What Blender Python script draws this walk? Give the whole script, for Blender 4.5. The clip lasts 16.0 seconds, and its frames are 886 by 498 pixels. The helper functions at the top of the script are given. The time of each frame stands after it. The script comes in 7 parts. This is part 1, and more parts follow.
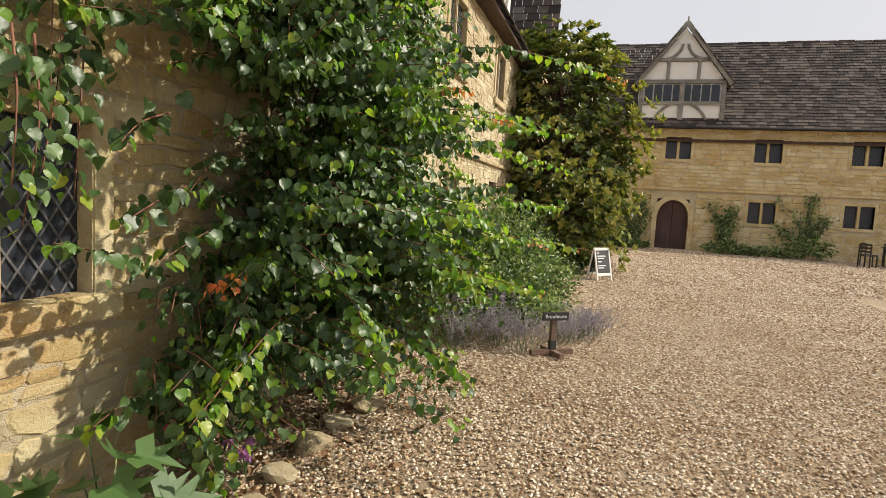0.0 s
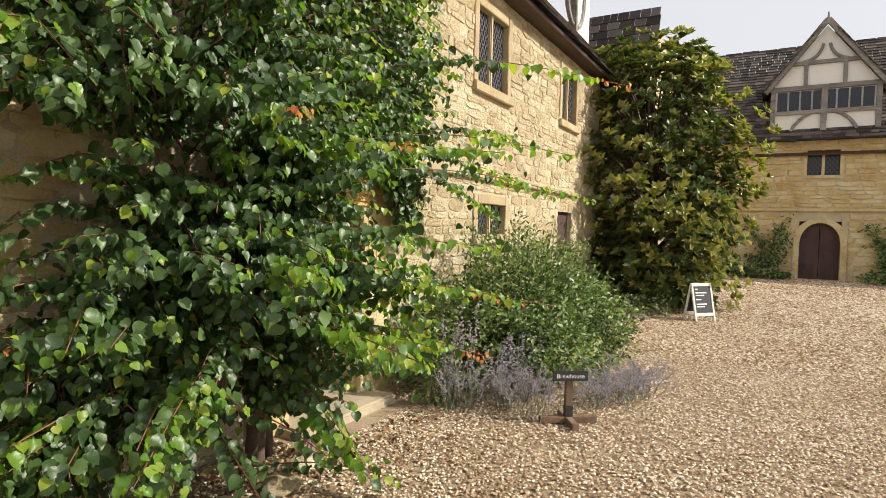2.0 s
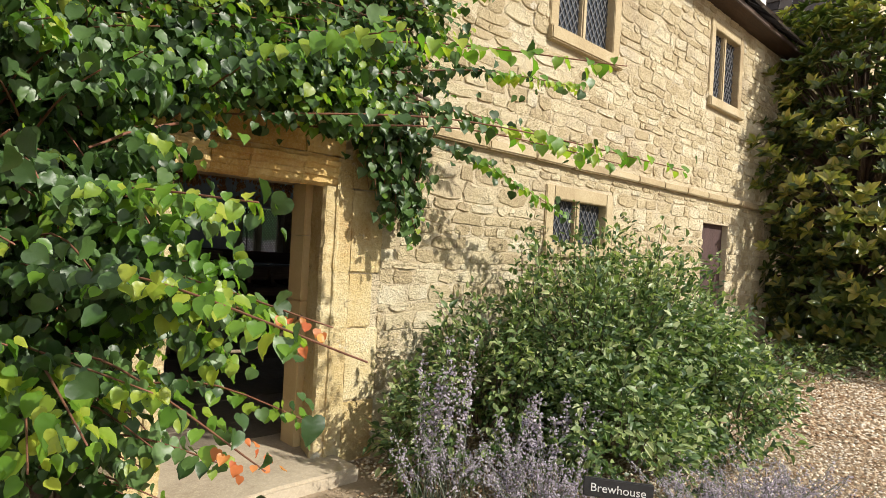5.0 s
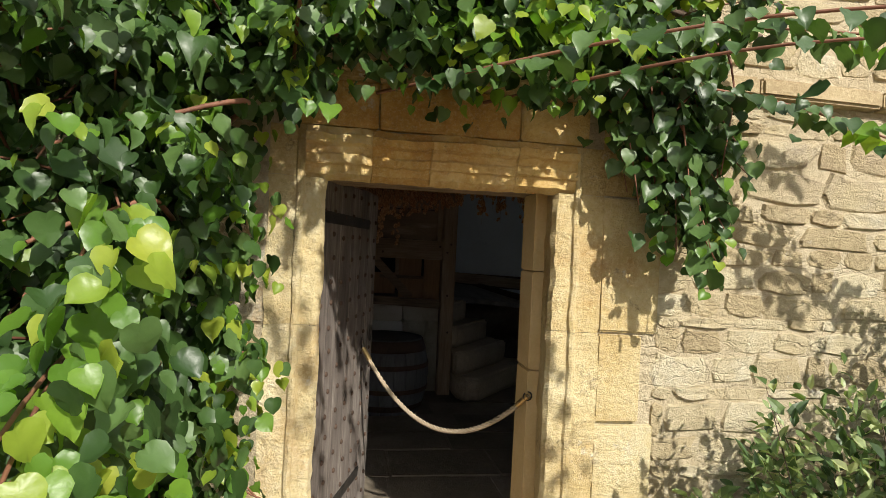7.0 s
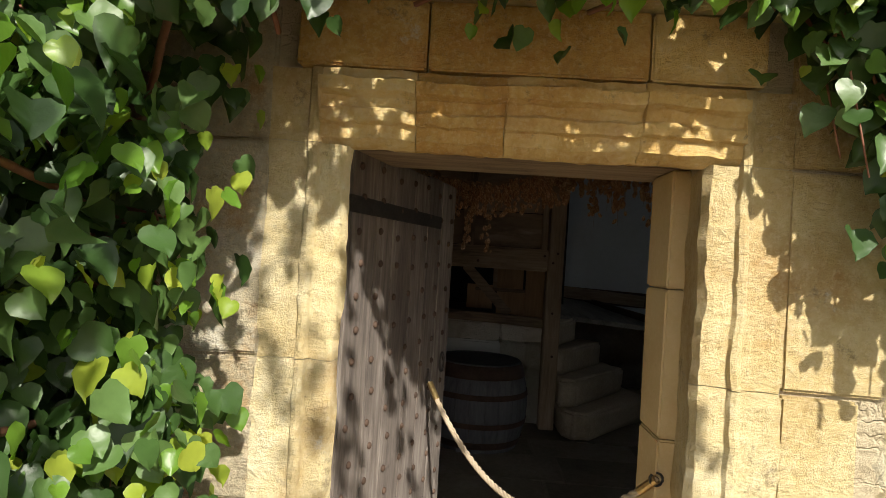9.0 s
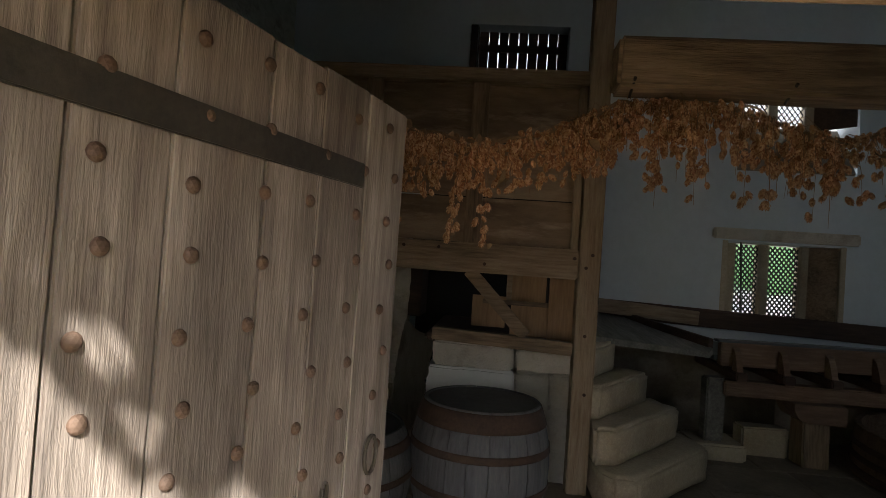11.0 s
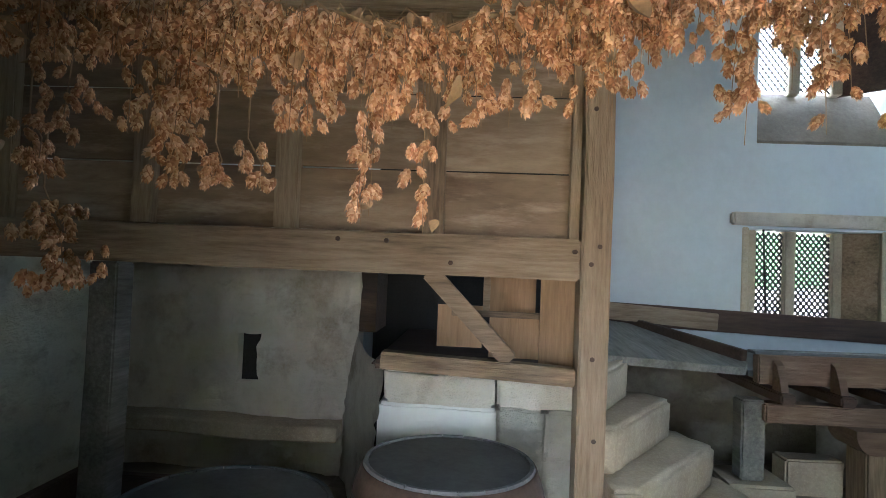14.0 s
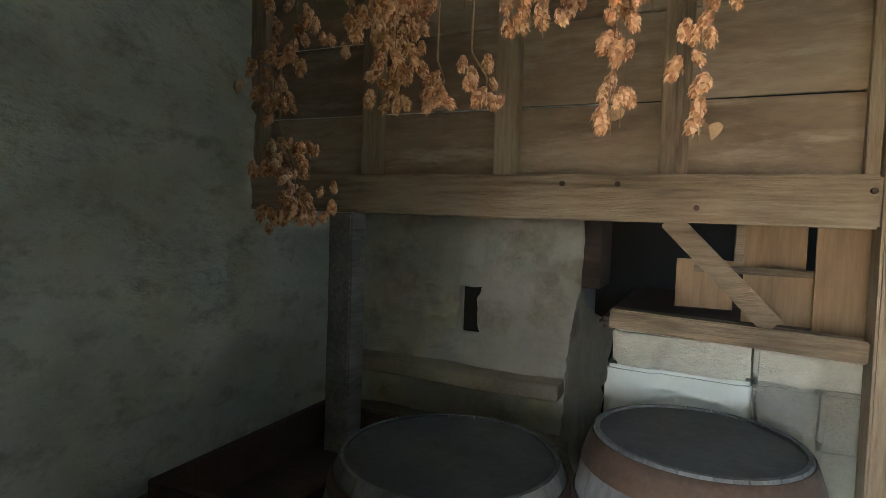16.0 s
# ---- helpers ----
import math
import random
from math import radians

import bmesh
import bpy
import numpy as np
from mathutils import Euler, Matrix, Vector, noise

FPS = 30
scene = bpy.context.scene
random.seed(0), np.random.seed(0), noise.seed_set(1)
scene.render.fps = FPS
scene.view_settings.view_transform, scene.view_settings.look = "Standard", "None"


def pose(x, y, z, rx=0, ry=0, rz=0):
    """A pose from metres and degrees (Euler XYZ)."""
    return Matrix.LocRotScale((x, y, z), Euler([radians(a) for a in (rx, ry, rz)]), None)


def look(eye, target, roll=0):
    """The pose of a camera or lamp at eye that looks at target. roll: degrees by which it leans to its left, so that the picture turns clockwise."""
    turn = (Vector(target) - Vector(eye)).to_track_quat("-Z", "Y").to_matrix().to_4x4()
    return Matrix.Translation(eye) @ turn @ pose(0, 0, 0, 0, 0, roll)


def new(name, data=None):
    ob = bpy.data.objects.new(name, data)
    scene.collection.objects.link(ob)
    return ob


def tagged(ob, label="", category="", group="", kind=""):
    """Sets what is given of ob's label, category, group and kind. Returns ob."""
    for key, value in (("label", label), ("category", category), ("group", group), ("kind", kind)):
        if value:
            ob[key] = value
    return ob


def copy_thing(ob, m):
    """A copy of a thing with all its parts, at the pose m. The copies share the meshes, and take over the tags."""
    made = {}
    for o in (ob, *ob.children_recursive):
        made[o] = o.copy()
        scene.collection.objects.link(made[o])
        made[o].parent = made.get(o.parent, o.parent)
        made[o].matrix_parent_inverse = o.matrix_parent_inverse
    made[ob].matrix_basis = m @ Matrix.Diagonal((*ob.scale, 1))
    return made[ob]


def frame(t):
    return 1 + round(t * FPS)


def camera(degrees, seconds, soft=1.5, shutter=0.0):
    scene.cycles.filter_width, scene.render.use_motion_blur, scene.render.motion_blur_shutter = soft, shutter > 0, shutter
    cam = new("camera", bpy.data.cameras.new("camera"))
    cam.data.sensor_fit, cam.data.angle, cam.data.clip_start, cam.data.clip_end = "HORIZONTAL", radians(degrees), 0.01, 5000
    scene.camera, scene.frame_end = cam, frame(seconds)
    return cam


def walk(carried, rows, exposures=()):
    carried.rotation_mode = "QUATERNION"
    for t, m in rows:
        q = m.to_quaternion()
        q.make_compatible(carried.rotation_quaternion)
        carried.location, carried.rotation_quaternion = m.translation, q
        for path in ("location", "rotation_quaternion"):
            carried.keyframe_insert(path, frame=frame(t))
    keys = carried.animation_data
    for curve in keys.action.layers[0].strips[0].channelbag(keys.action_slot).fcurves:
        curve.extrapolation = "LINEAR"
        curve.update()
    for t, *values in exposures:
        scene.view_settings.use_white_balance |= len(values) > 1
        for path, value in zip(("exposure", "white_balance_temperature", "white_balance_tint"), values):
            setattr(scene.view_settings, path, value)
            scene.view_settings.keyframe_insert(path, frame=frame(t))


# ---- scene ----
cam = camera(75.4, 16.0, soft=0.8)
PATH = [
    (0, (-5.288, -2.439, 1.633), (-3.374, -1.889, 1.459), 3.2),
    (0.5, (-5.063, -2.838, 1.658), (-3.234, -2.039, 1.533), 1.8),
    (1, (-4.752, -3.115, 1.669), (-2.988, -2.176, 1.591), 0.9),
    (1.5, (-4.346, -3.273, 1.708), (-2.595, -2.311, 1.631), 0.8),
    (2, (-3.993, -3.452, 1.749), (-2.257, -2.462, 1.665), 1.3),
    (2.5, (-3.464, -3.54, 1.656), (-1.771, -2.478, 1.591), 1.7),
    (3, (-3.071, -3.659, 1.688), (-1.445, -2.496, 1.611), 2.3),
    (3.2, (-2.897, -3.699, 1.688), (-1.306, -2.491, 1.609), 2.8),
    (5.3, (-1.287, -3.229, 1.536), (-0.025, -1.677, 1.518), 3.2),
    (5.5, (-1.125, -3.14, 1.584), (0.054, -1.525, 1.554), 3.4),
    (6, (-0.787, -2.882, 1.583), (0.169, -1.125, 1.572), 3.6),
    (6.5, (-0.542, -2.593, 1.574), (0.1, -0.699, 1.589), 3.6),
    (7, (-0.367, -2.302, 1.636), (-0.048, -0.328, 1.643), 2.8),
    (7.5, (-0.223, -2.076, 1.635), (-0.174, -0.077, 1.679), 3.3),
    (8, (-0.204, -1.96, 1.635), (-0.236, 0.039, 1.67), 3.2),
    (8.5, (-0.241, -1.796, 1.632), (-0.246, 0.204, 1.618), 3.5),
    (9, (-0.148, -1.523, 1.619), (-0.225, 0.475, 1.644), 3.7),
    (9.5, (-0.097, -1.185, 1.603), (-0.264, 0.808, 1.633), 4.3),
    (10, (-0.052, -0.82, 1.613), (-0.254, 1.169, 1.653), 3.9),
    (10.2, (-0.018, -0.688, 1.609), (-0.242, 1.299, 1.659), 3.9),
    (12.5, (0.055, 0.647, 1.566), (0.169, 2.644, 1.597), 4.16),
    (13.0, (0.064, 0.817, 1.569), (0.262, 2.807, 1.587), 4.14),
    (13.5, (0.099, 0.931, 1.575), (0.230, 2.927, 1.591), 3.50),
    (14.0, (0.109, 0.979, 1.584), (-0.008, 2.975, 1.642), 2.40),
    (14.5, (0.095, 1.044, 1.581), (-0.265, 3.009, 1.659), 1.31),
    (15.0, (0.066, 1.102, 1.576), (-0.503, 3.019, 1.632), 1.09),
    (15.5, (0.036, 1.149, 1.563), (-0.694, 3.010, 1.582), 0.84),
    (16.0, (0.006, 1.191, 1.517), (-0.813, 3.013, 1.412), 1.95),
]
walk(cam, [(t, look(eye, target, roll)) for t, eye, target, roll in PATH],
     [(0, 0.2, 6600, 10), (1.2, 0.34, 6600, 10), (5.5, 0.4, 6250, 10), (6.5, 0.4, 6250, 10), (7.5, 0.75, 6300, 10), (9.5, 1.02, 6400, 10), (10.2, 1.5, 6500, 10), (12.4, 4.85, 5550, 10), (13.0, 5.3, 5500, 9), (13.9, 5.3, 5300, 6), (14.6, 5.1, 5250, 3), (16, 5.1, 5550, 0)])

# ---- world and light ----
SUN_EL, SUN_AZ = radians(36), radians(158)  # azimuth clockwise from +y
world = bpy.data.worlds.new("world")
scene.world = world
world.use_nodes = True
wn = world.node_tree
sky = wn.nodes.new("ShaderNodeTexSky")
sky.sky_type, sky.sun_disc = "NISHITA", False
sky.sun_elevation, sky.sun_rotation = SUN_EL, SUN_AZ
sky.air_density, sky.dust_density, sky.ozone_density = 1.0, 6.0, 1.0
haze = wn.nodes.new("ShaderNodeMix")
haze.data_type = "RGBA"
haze.inputs[0].default_value = 0.75
haze.inputs[7].default_value = (9.5, 9.6, 10.0, 1)
wn.links.new(sky.outputs[0], haze.inputs[6])
wn.links.new(haze.outputs[2], wn.nodes["Background"].inputs[0])
wn.nodes["Background"].inputs[1].default_value = 0.08
sun = new("sun", bpy.data.lights.new("sun", "SUN"))
sun.data.energy, sun.data.angle, sun.data.color = 4.5, radians(1.0), (1.0, 0.93, 0.8)
sdir = Vector((math.sin(SUN_AZ) * math.cos(SUN_EL), math.cos(SUN_AZ) * math.cos(SUN_EL), math.sin(SUN_EL)))
sun.matrix_world = look(sdir * 30, (0, 0, 0))


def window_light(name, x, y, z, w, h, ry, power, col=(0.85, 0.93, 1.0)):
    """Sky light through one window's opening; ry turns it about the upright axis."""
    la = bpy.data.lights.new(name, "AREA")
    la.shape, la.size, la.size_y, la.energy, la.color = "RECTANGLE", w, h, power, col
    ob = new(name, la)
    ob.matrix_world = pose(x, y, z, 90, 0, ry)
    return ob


low = window_light("daylight_low_window", 3.1, 7.4, 3.0, 1.0, 0.8, 180, 2.1)
low.matrix_world = look((3.1, 7.45, 2.9), (3.1, 6.3, 1.4))  # light falling from the sky outside
window_light("daylight_high_window", 3.15, 6.87, 3.8, 0.75, 0.75, 180, 0.55)
front = window_light("daylight_front_window", 3.43, 0.2, 1.85, 0.93, 0.44, 0, 0.8)
front.data.spread = radians(125)  # beam narrowed in place of a deep reveal, keeping the west wall dim
# fill lamp in an unseen added opening, lighting the room from the right
window_light("fill_unseen_opening", 5.9, 6.6, 2.1, 1.05, 1.45, 180, 2.2)


# ---- materials ----
def nodes_of(m):
    m.use_nodes = True
    nt = m.node_tree
    return nt, nt.nodes["Principled BSDF"]


def noise_tex(nt, scale, detail=6.0, rough=0.6, dim="3D", vec=None):
    n = nt.nodes.new("ShaderNodeTexNoise")
    n.inputs["Scale"].default_value, n.inputs["Detail"].default_value, n.inputs["Roughness"].default_value = scale, detail, rough
    if vec is not None:
        nt.links.new(vec, n.inputs["Vector"])
    return n


def ramp(nt, src, stops):
    r = nt.nodes.new("ShaderNodeValToRGB")
    e = r.color_ramp.elements
    while len(e) < len(stops):
        e.new(0.5)
    for el, (p, c) in zip(e, stops):
        el.position, el.color = p, (*c, 1)
    nt.links.new(src, r.inputs[0])
    return r.outputs[0]


def mix(nt, fac, a, b, mode="MIX"):
    n = nt.nodes.new("ShaderNodeMix")
    n.data_type, n.blend_type = "RGBA", mode
    for i, v in ((0, fac), (6, a), (7, b)):
        if isinstance(v, (int, float)):
            n.inputs[i].default_value = v
        elif isinstance(v, tuple):
            n.inputs[i].default_value = (*v, 1)
        else:
            nt.links.new(v, n.inputs[i])
    return n.outputs[2]


def scalar(nt, op, a, b):
    n = nt.nodes.new("ShaderNodeMath")
    n.operation = op
    for i, v in enumerate((a, b)):
        if isinstance(v, (int, float)):
            n.inputs[i].default_value = v
        else:
            nt.links.new(v, n.inputs[i])
    return n.outputs[0]


def bump(nt, bsdf, height, strength, dist):
    b = nt.nodes.new("ShaderNodeBump")
    b.inputs["Strength"].default_value, b.inputs["Distance"].default_value = strength, dist
    nt.links.new(height, b.inputs["Height"])
    nt.links.new(b.outputs[0], bsdf.inputs["Normal"])


def coords(nt, stretch=(1, 1, 1), space="Object"):
    c = nt.nodes.new("ShaderNodeTexCoord")
    m = nt.nodes.new("ShaderNodeMapping")
    m.inputs["Scale"].default_value = stretch
    nt.links.new(c.outputs[space], m.inputs[0])
    return m.outputs[0]


def world_coords(nt, stretch=(1, 1, 1)):
    c = nt.nodes.new("ShaderNodeNewGeometry")
    m = nt.nodes.new("ShaderNodeMapping")
    m.inputs["Scale"].default_value = stretch
    nt.links.new(c.outputs["Position"], m.inputs[0])
    return m.outputs[0]


def vary(nt):
    """A random number for each object and each loose piece."""
    o = nt.nodes.new("ShaderNodeObjectInfo")
    g = nt.nodes.new("ShaderNodeNewGeometry")
    s = scalar(nt, "ADD", o.outputs["Random"], g.outputs["Random Per Island"])
    return scalar(nt, "FRACT", s, 0.0)


def mottled(name, stops, scale=3.0, fine=40.0, rough=0.85, depth=0.01, strength=0.6, spread=0.35, stretch=(1, 1, 1), stain=None, stain_scale=0.8, metal=0.0, per_piece=True, lichen=None, grit=0.0, crack=0.0):
    """Weathered surface: large patches, fine grain, and a tint for each piece."""
    m = bpy.data.materials.new(name)
    nt, b = nodes_of(m)
    v = world_coords(nt, stretch)
    big = noise_tex(nt, scale, 5, 0.6, vec=v)
    small = noise_tex(nt, fine, 6, 0.7, vec=v)
    f = scalar(nt, "ADD", scalar(nt, "MULTIPLY", big.outputs[0], 0.6), scalar(nt, "MULTIPLY", small.outputs[0], 0.4))
    if per_piece:
        f = scalar(nt, "ADD", f, scalar(nt, "MULTIPLY", scalar(nt, "SUBTRACT", vary(nt), 0.5), spread))
    col = ramp(nt, f, stops)
    if stain:
        st = noise_tex(nt, stain_scale, 6, 0.7, vec=v)
        mask = ramp(nt, st.outputs[0], [(0.52, (0, 0, 0)), (0.68, (1, 1, 1))])
        col = mix(nt, scalar(nt, "MULTIPLY", mask, 0.75), col, stain)
    if lichen:
        li = noise_tex(nt, 3.3, 9, 0.75, vec=world_coords(nt))
        spot = ramp(nt, li.outputs[0], [(0.6, (0, 0, 0)), (0.66, (1, 1, 1))])
        col = mix(nt, scalar(nt, "MULTIPLY", spot, 0.8), col, lichen)
        dk = noise_tex(nt, 5.5, 9, 0.8, vec=world_coords(nt))
        pit = ramp(nt, dk.outputs[0], [(0.36, (1, 1, 1)), (0.42, (0, 0, 0))])
        col = mix(nt, scalar(nt, "MULTIPLY", pit, 0.6), col, (0.12, 0.08, 0.045))
    h = scalar(nt, "ADD", big.outputs[0], scalar(nt, "MULTIPLY", small.outputs[0], 0.8))
    if grit:
        # pits and flakes of a weathered face
        gr = noise_tex(nt, 26, 8, 0.8, vec=world_coords(nt, (1, 1, 1.6)))
        pits = ramp(nt, gr.outputs[0], [(0.32, (1, 1, 1)), (0.43, (0, 0, 0))])
        col = mix(nt, scalar(nt, "MULTIPLY", pits, grit), col, (0.17, 0.11, 0.05))
        fl = noise_tex(nt, 70, 6, 0.75, vec=world_coords(nt))
        flecks = ramp(nt, fl.outputs[0], [(0.5, (0, 0, 0)), (0.62, (1, 1, 1))])
        col = mix(nt, scalar(nt, "MULTIPLY", flecks, grit), col, (0.74, 0.62, 0.4))
        h = scalar(nt, "ADD", h, scalar(nt, "ADD", scalar(nt, "MULTIPLY", gr.outputs[0], 0.6), scalar(nt, "MULTIPLY", fl.outputs[0], 0.3)))
    if crack:
        # irregular joints and splits between and across the stones
        vo = nt.nodes.new("ShaderNodeTexVoronoi")
        vo.feature = "DISTANCE_TO_EDGE"
        vo.inputs["Scale"].default_value = 6.5
        wob = noise_tex(nt, 5, 4, 0.6, vec=world_coords(nt))
        vm = nt.nodes.new("ShaderNodeVectorMath")
        vm.operation = "MULTIPLY_ADD"
        nt.links.new(wob.outputs["Color"], vm.inputs[0])
        vm.inputs[1].default_value = (0.3, 0.3, 0.3)
        nt.links.new(world_coords(nt, (0.75, 1, 1.7)), vm.inputs[2])
        nt.links.new(vm.outputs[0], vo.inputs["Vector"])
        gap_ = noise_tex(nt, 2.2, 4, 0.6, vec=world_coords(nt))
        edge = ramp(nt, vo.outputs["Distance"], [(0.0, (1, 1, 1)), (0.035, (0, 0, 0))])
        edge = scalar(nt, "MULTIPLY", edge, ramp(nt, gap_.outputs[0], [(0.42, (0, 0, 0)), (0.55, (1, 1, 1))]))
        col = mix(nt, scalar(nt, "MULTIPLY", edge, crack), col, (0.2, 0.135, 0.07))
        h = scalar(nt, "SUBTRACT", h, scalar(nt, "MULTIPLY", edge, 0.25))
    nt.links.new(col, b.inputs["Base Color"])
    b.inputs["Roughness"].default_value, b.inputs["Metallic"].default_value = rough, metal
    bump(nt, b, h, strength, depth)
    return m


def timber(name, dark, mid, light, along="x", rough=0.75, depth=0.006, hard=0.0):
    """Wood with long grain along one axis, knots and stains."""
    m = bpy.data.materials.new(name)
    nt, b = nodes_of(m)
    s = {"x": (1.2, 14, 14), "y": (14, 1.2, 14), "z": (14, 14, 1.2)}[along]
    s2 = {"x": (0.8, 3, 3), "y": (3, 0.8, 3), "z": (3, 3, 0.8)}[along]
    grain = noise_tex(nt, 3.2, 8, 0.65, vec=world_coords(nt, s))
    fine = noise_tex(nt, 14, 5, 0.6, vec=world_coords(nt, s))
    blotch = noise_tex(nt, 1.6, 4, 0.6, vec=world_coords(nt, s2))
    f = scalar(nt, "ADD", scalar(nt, "MULTIPLY", grain.outputs[0], 0.5), scalar(nt, "MULTIPLY", blotch.outputs[0], 0.5))
    f = scalar(nt, "ADD", f, scalar(nt, "MULTIPLY", scalar(nt, "SUBTRACT", vary(nt), 0.5), 0.12))
    col = ramp(nt, f, [(0.3 + hard, dark), (0.5, mid), (0.72 - hard, light)])
    col = mix(nt, scalar(nt, "MULTIPLY", fine.outputs[0], 0.5), col, tuple(c * 0.55 for c in mid))
    nt.links.new(col, b.inputs["Base Color"])
    b.inputs["Roughness"].default_value = rough
    bump(nt, b, scalar(nt, "ADD", grain.outputs[0], fine.outputs[0]), 0.7, depth)
    return m


def foliage(name, stops, gloss=0.38, through_light=0.35):
    m = bpy.data.materials.new(name)
    nt, b = nodes_of(m)
    v = vary(nt)
    n = noise_tex(nt, 1.3, 3, 0.5, vec=world_coords(nt))
    f = scalar(nt, "ADD", scalar(nt, "MULTIPLY", v, 0.65), scalar(nt, "MULTIPLY", n.outputs[0], 0.35))
    col = ramp(nt, f, stops)
    fine = noise_tex(nt, 60, 3, 0.5, vec=world_coords(nt))
    col = mix(nt, scalar(nt, "MULTIPLY", fine.outputs[0], 0.35), col, tuple(c * 0.6 for c in stops[0][1]))
    nt.links.new(col, b.inputs["Base Color"])
    b.inputs["Roughness"].default_value = gloss
    bump(nt, b, fine.outputs[0], 0.25, 0.004)
    t = nt.nodes.new("ShaderNodeBsdfTranslucent")
    bright = mix(nt, 1.0, col, (1.5, 1.7, 0.7), "MULTIPLY")
    nt.links.new(bright, t.inputs[0])
    mx = nt.nodes.new("ShaderNodeMixShader")
    mx.inputs[0].default_value = through_light
    out = nt.nodes["Material Output"]
    nt.links.new(b.outputs[0], mx.inputs[1])
    nt.links.new(t.outputs[0], mx.inputs[2])
    nt.links.new(mx.outputs[0], out.inputs[0])
    return m


def plain(name, c, rough=0.6, metal=0.0, grain=60.0):
    m = bpy.data.materials.new(name)
    nt, b = nodes_of(m)
    n = noise_tex(nt, grain, 5, 0.6, vec=world_coords(nt))
    col = ramp(nt, n.outputs[0], [(0.3, tuple(x * 0.75 for x in c)), (0.7, tuple(min(1, x * 1.2) for x in c))])
    nt.links.new(col, b.inputs["Base Color"])
    b.inputs["Roughness"].default_value, b.inputs["Metallic"].default_value = rough, metal
    bump(nt, b, n.outputs[0], 0.2, 0.002)
    return m


RUBBLE = mottled("rubble_stone", [(0.2, (0.32, 0.24, 0.13)), (0.42, (0.52, 0.42, 0.25)), (0.58, (0.65, 0.56, 0.37)), (0.75, (0.74, 0.68, 0.52))], 2.6, 20, 0.94, 0.035, 1.0, 0.3, stain=(0.33, 0.24, 0.16), stain_scale=1.3, lichen=(0.7, 0.65, 0.54), grit=0.3, crack=0.14)
MORTAR = mottled("lime_mortar", [(0.3, (0.44, 0.35, 0.21)), (0.7, (0.68, 0.59, 0.42))], 3, 22, 0.95, 0.03, 1.0, 0.0, grit=0.25, crack=0.12)
ASHLAR = mottled("dressed_stone", [(0.25, (0.38, 0.26, 0.1)), (0.42, (0.56, 0.42, 0.19)), (0.58, (0.65, 0.54, 0.3)), (0.75, (0.72, 0.66, 0.47))], 2.4, 34, 0.92, 0.02, 1.0, 0.25, stain=(0.42, 0.23, 0.07), stain_scale=1.6, lichen=(0.66, 0.63, 0.55), grit=0.38)
HEADSTONE = mottled("orange_stained_lintel_stone", [(0.25, (0.34, 0.19, 0.06)), (0.42, (0.56, 0.33, 0.09)), (0.58, (0.7, 0.5, 0.2)), (0.75, (0.76, 0.64, 0.38))], 3.2, 30, 0.92, 0.02, 1.0, 0.25, stain=(0.44, 0.19, 0.045), stain_scale=1.7, lichen=(0.64, 0.61, 0.53), grit=0.3)
GREYSTONE = mottled("lichened_grey_stone", [(0.25, (0.14, 0.11, 0.07)), (0.42, (0.36, 0.3, 0.19)), (0.58, (0.52, 0.45, 0.31)), (0.75, (0.68, 0.64, 0.53))], 4.5, 34, 0.95, 0.03, 1.0, 0.25, stain=(0.5, 0.27, 0.08), stain_scale=5.0, lichen=(0.66, 0.64, 0.58), grit=0.5)
# dark floor flags; also the painted shade on walls under the cooler
FLAG_AND_SHADE = mottled("worn_flags_and_painted_shade", [(0.3, (0.12, 0.095, 0.065)), (0.5, (0.2, 0.165, 0.12)), (0.72, (0.3, 0.26, 0.2))], 2.0, 24, 0.8, 0.012, 0.8, 0.2)
PALESTONE = mottled("pale_window_stone", [(0.25, (0.28, 0.2, 0.11)), (0.5, (0.42, 0.33, 0.19)), (0.75, (0.54, 0.45, 0.3))], 2.4, 34, 0.92, 0.012, 0.9, 0.2, grit=0.25)
JAMB = mottled("smooth_jamb_stone", [(0.3, (0.52, 0.38, 0.18)), (0.7, (0.64, 0.5, 0.28))], 2.0, 18, 0.85, 0.003, 0.4, 0.1, grit=0.15)
GRAVEL = mottled("gravel_bed", [(0.3, (0.25, 0.17, 0.1)), (0.5, (0.36, 0.27, 0.175)), (0.7, (0.46, 0.37, 0.265))], 1.0, 60, 0.95, 0.02, 1.0, 0.0)
PEBBLE = mottled("gravel_stones", [(0.2, (0.25, 0.15, 0.08)), (0.42, (0.45, 0.32, 0.19)), (0.62, (0.58, 0.45, 0.3)), (0.85, (0.72, 0.64, 0.52))], 0.7, 50, 0.9, 0.003, 0.3, 1.0)
FLAG = mottled("worn_flagstone", [(0.3, (0.3, 0.24, 0.17)), (0.55, (0.45, 0.38, 0.28)), (0.75, (0.56, 0.5, 0.4))], 2.0, 30, 0.85, 0.006, 0.6, 0.2, grit=0.25)
LIMEWASH = mottled("blue_white_limewash", [(0.25, (0.56, 0.6, 0.62)), (0.6, (0.68, 0.735, 0.77))], 1.0, 14, 0.95, 0.006, 0.5, 0.0)
OLDWASH = mottled("stained_limewash", [(0.25, (0.38, 0.33, 0.255)), (0.5, (0.6, 0.555, 0.46)), (0.7, (0.7, 0.67, 0.585))], 2.2, 9, 0.95, 0.06, 1.0, 0.0, stain=(0.2, 0.14, 0.085), stain_scale=1.6, grit=0.12)
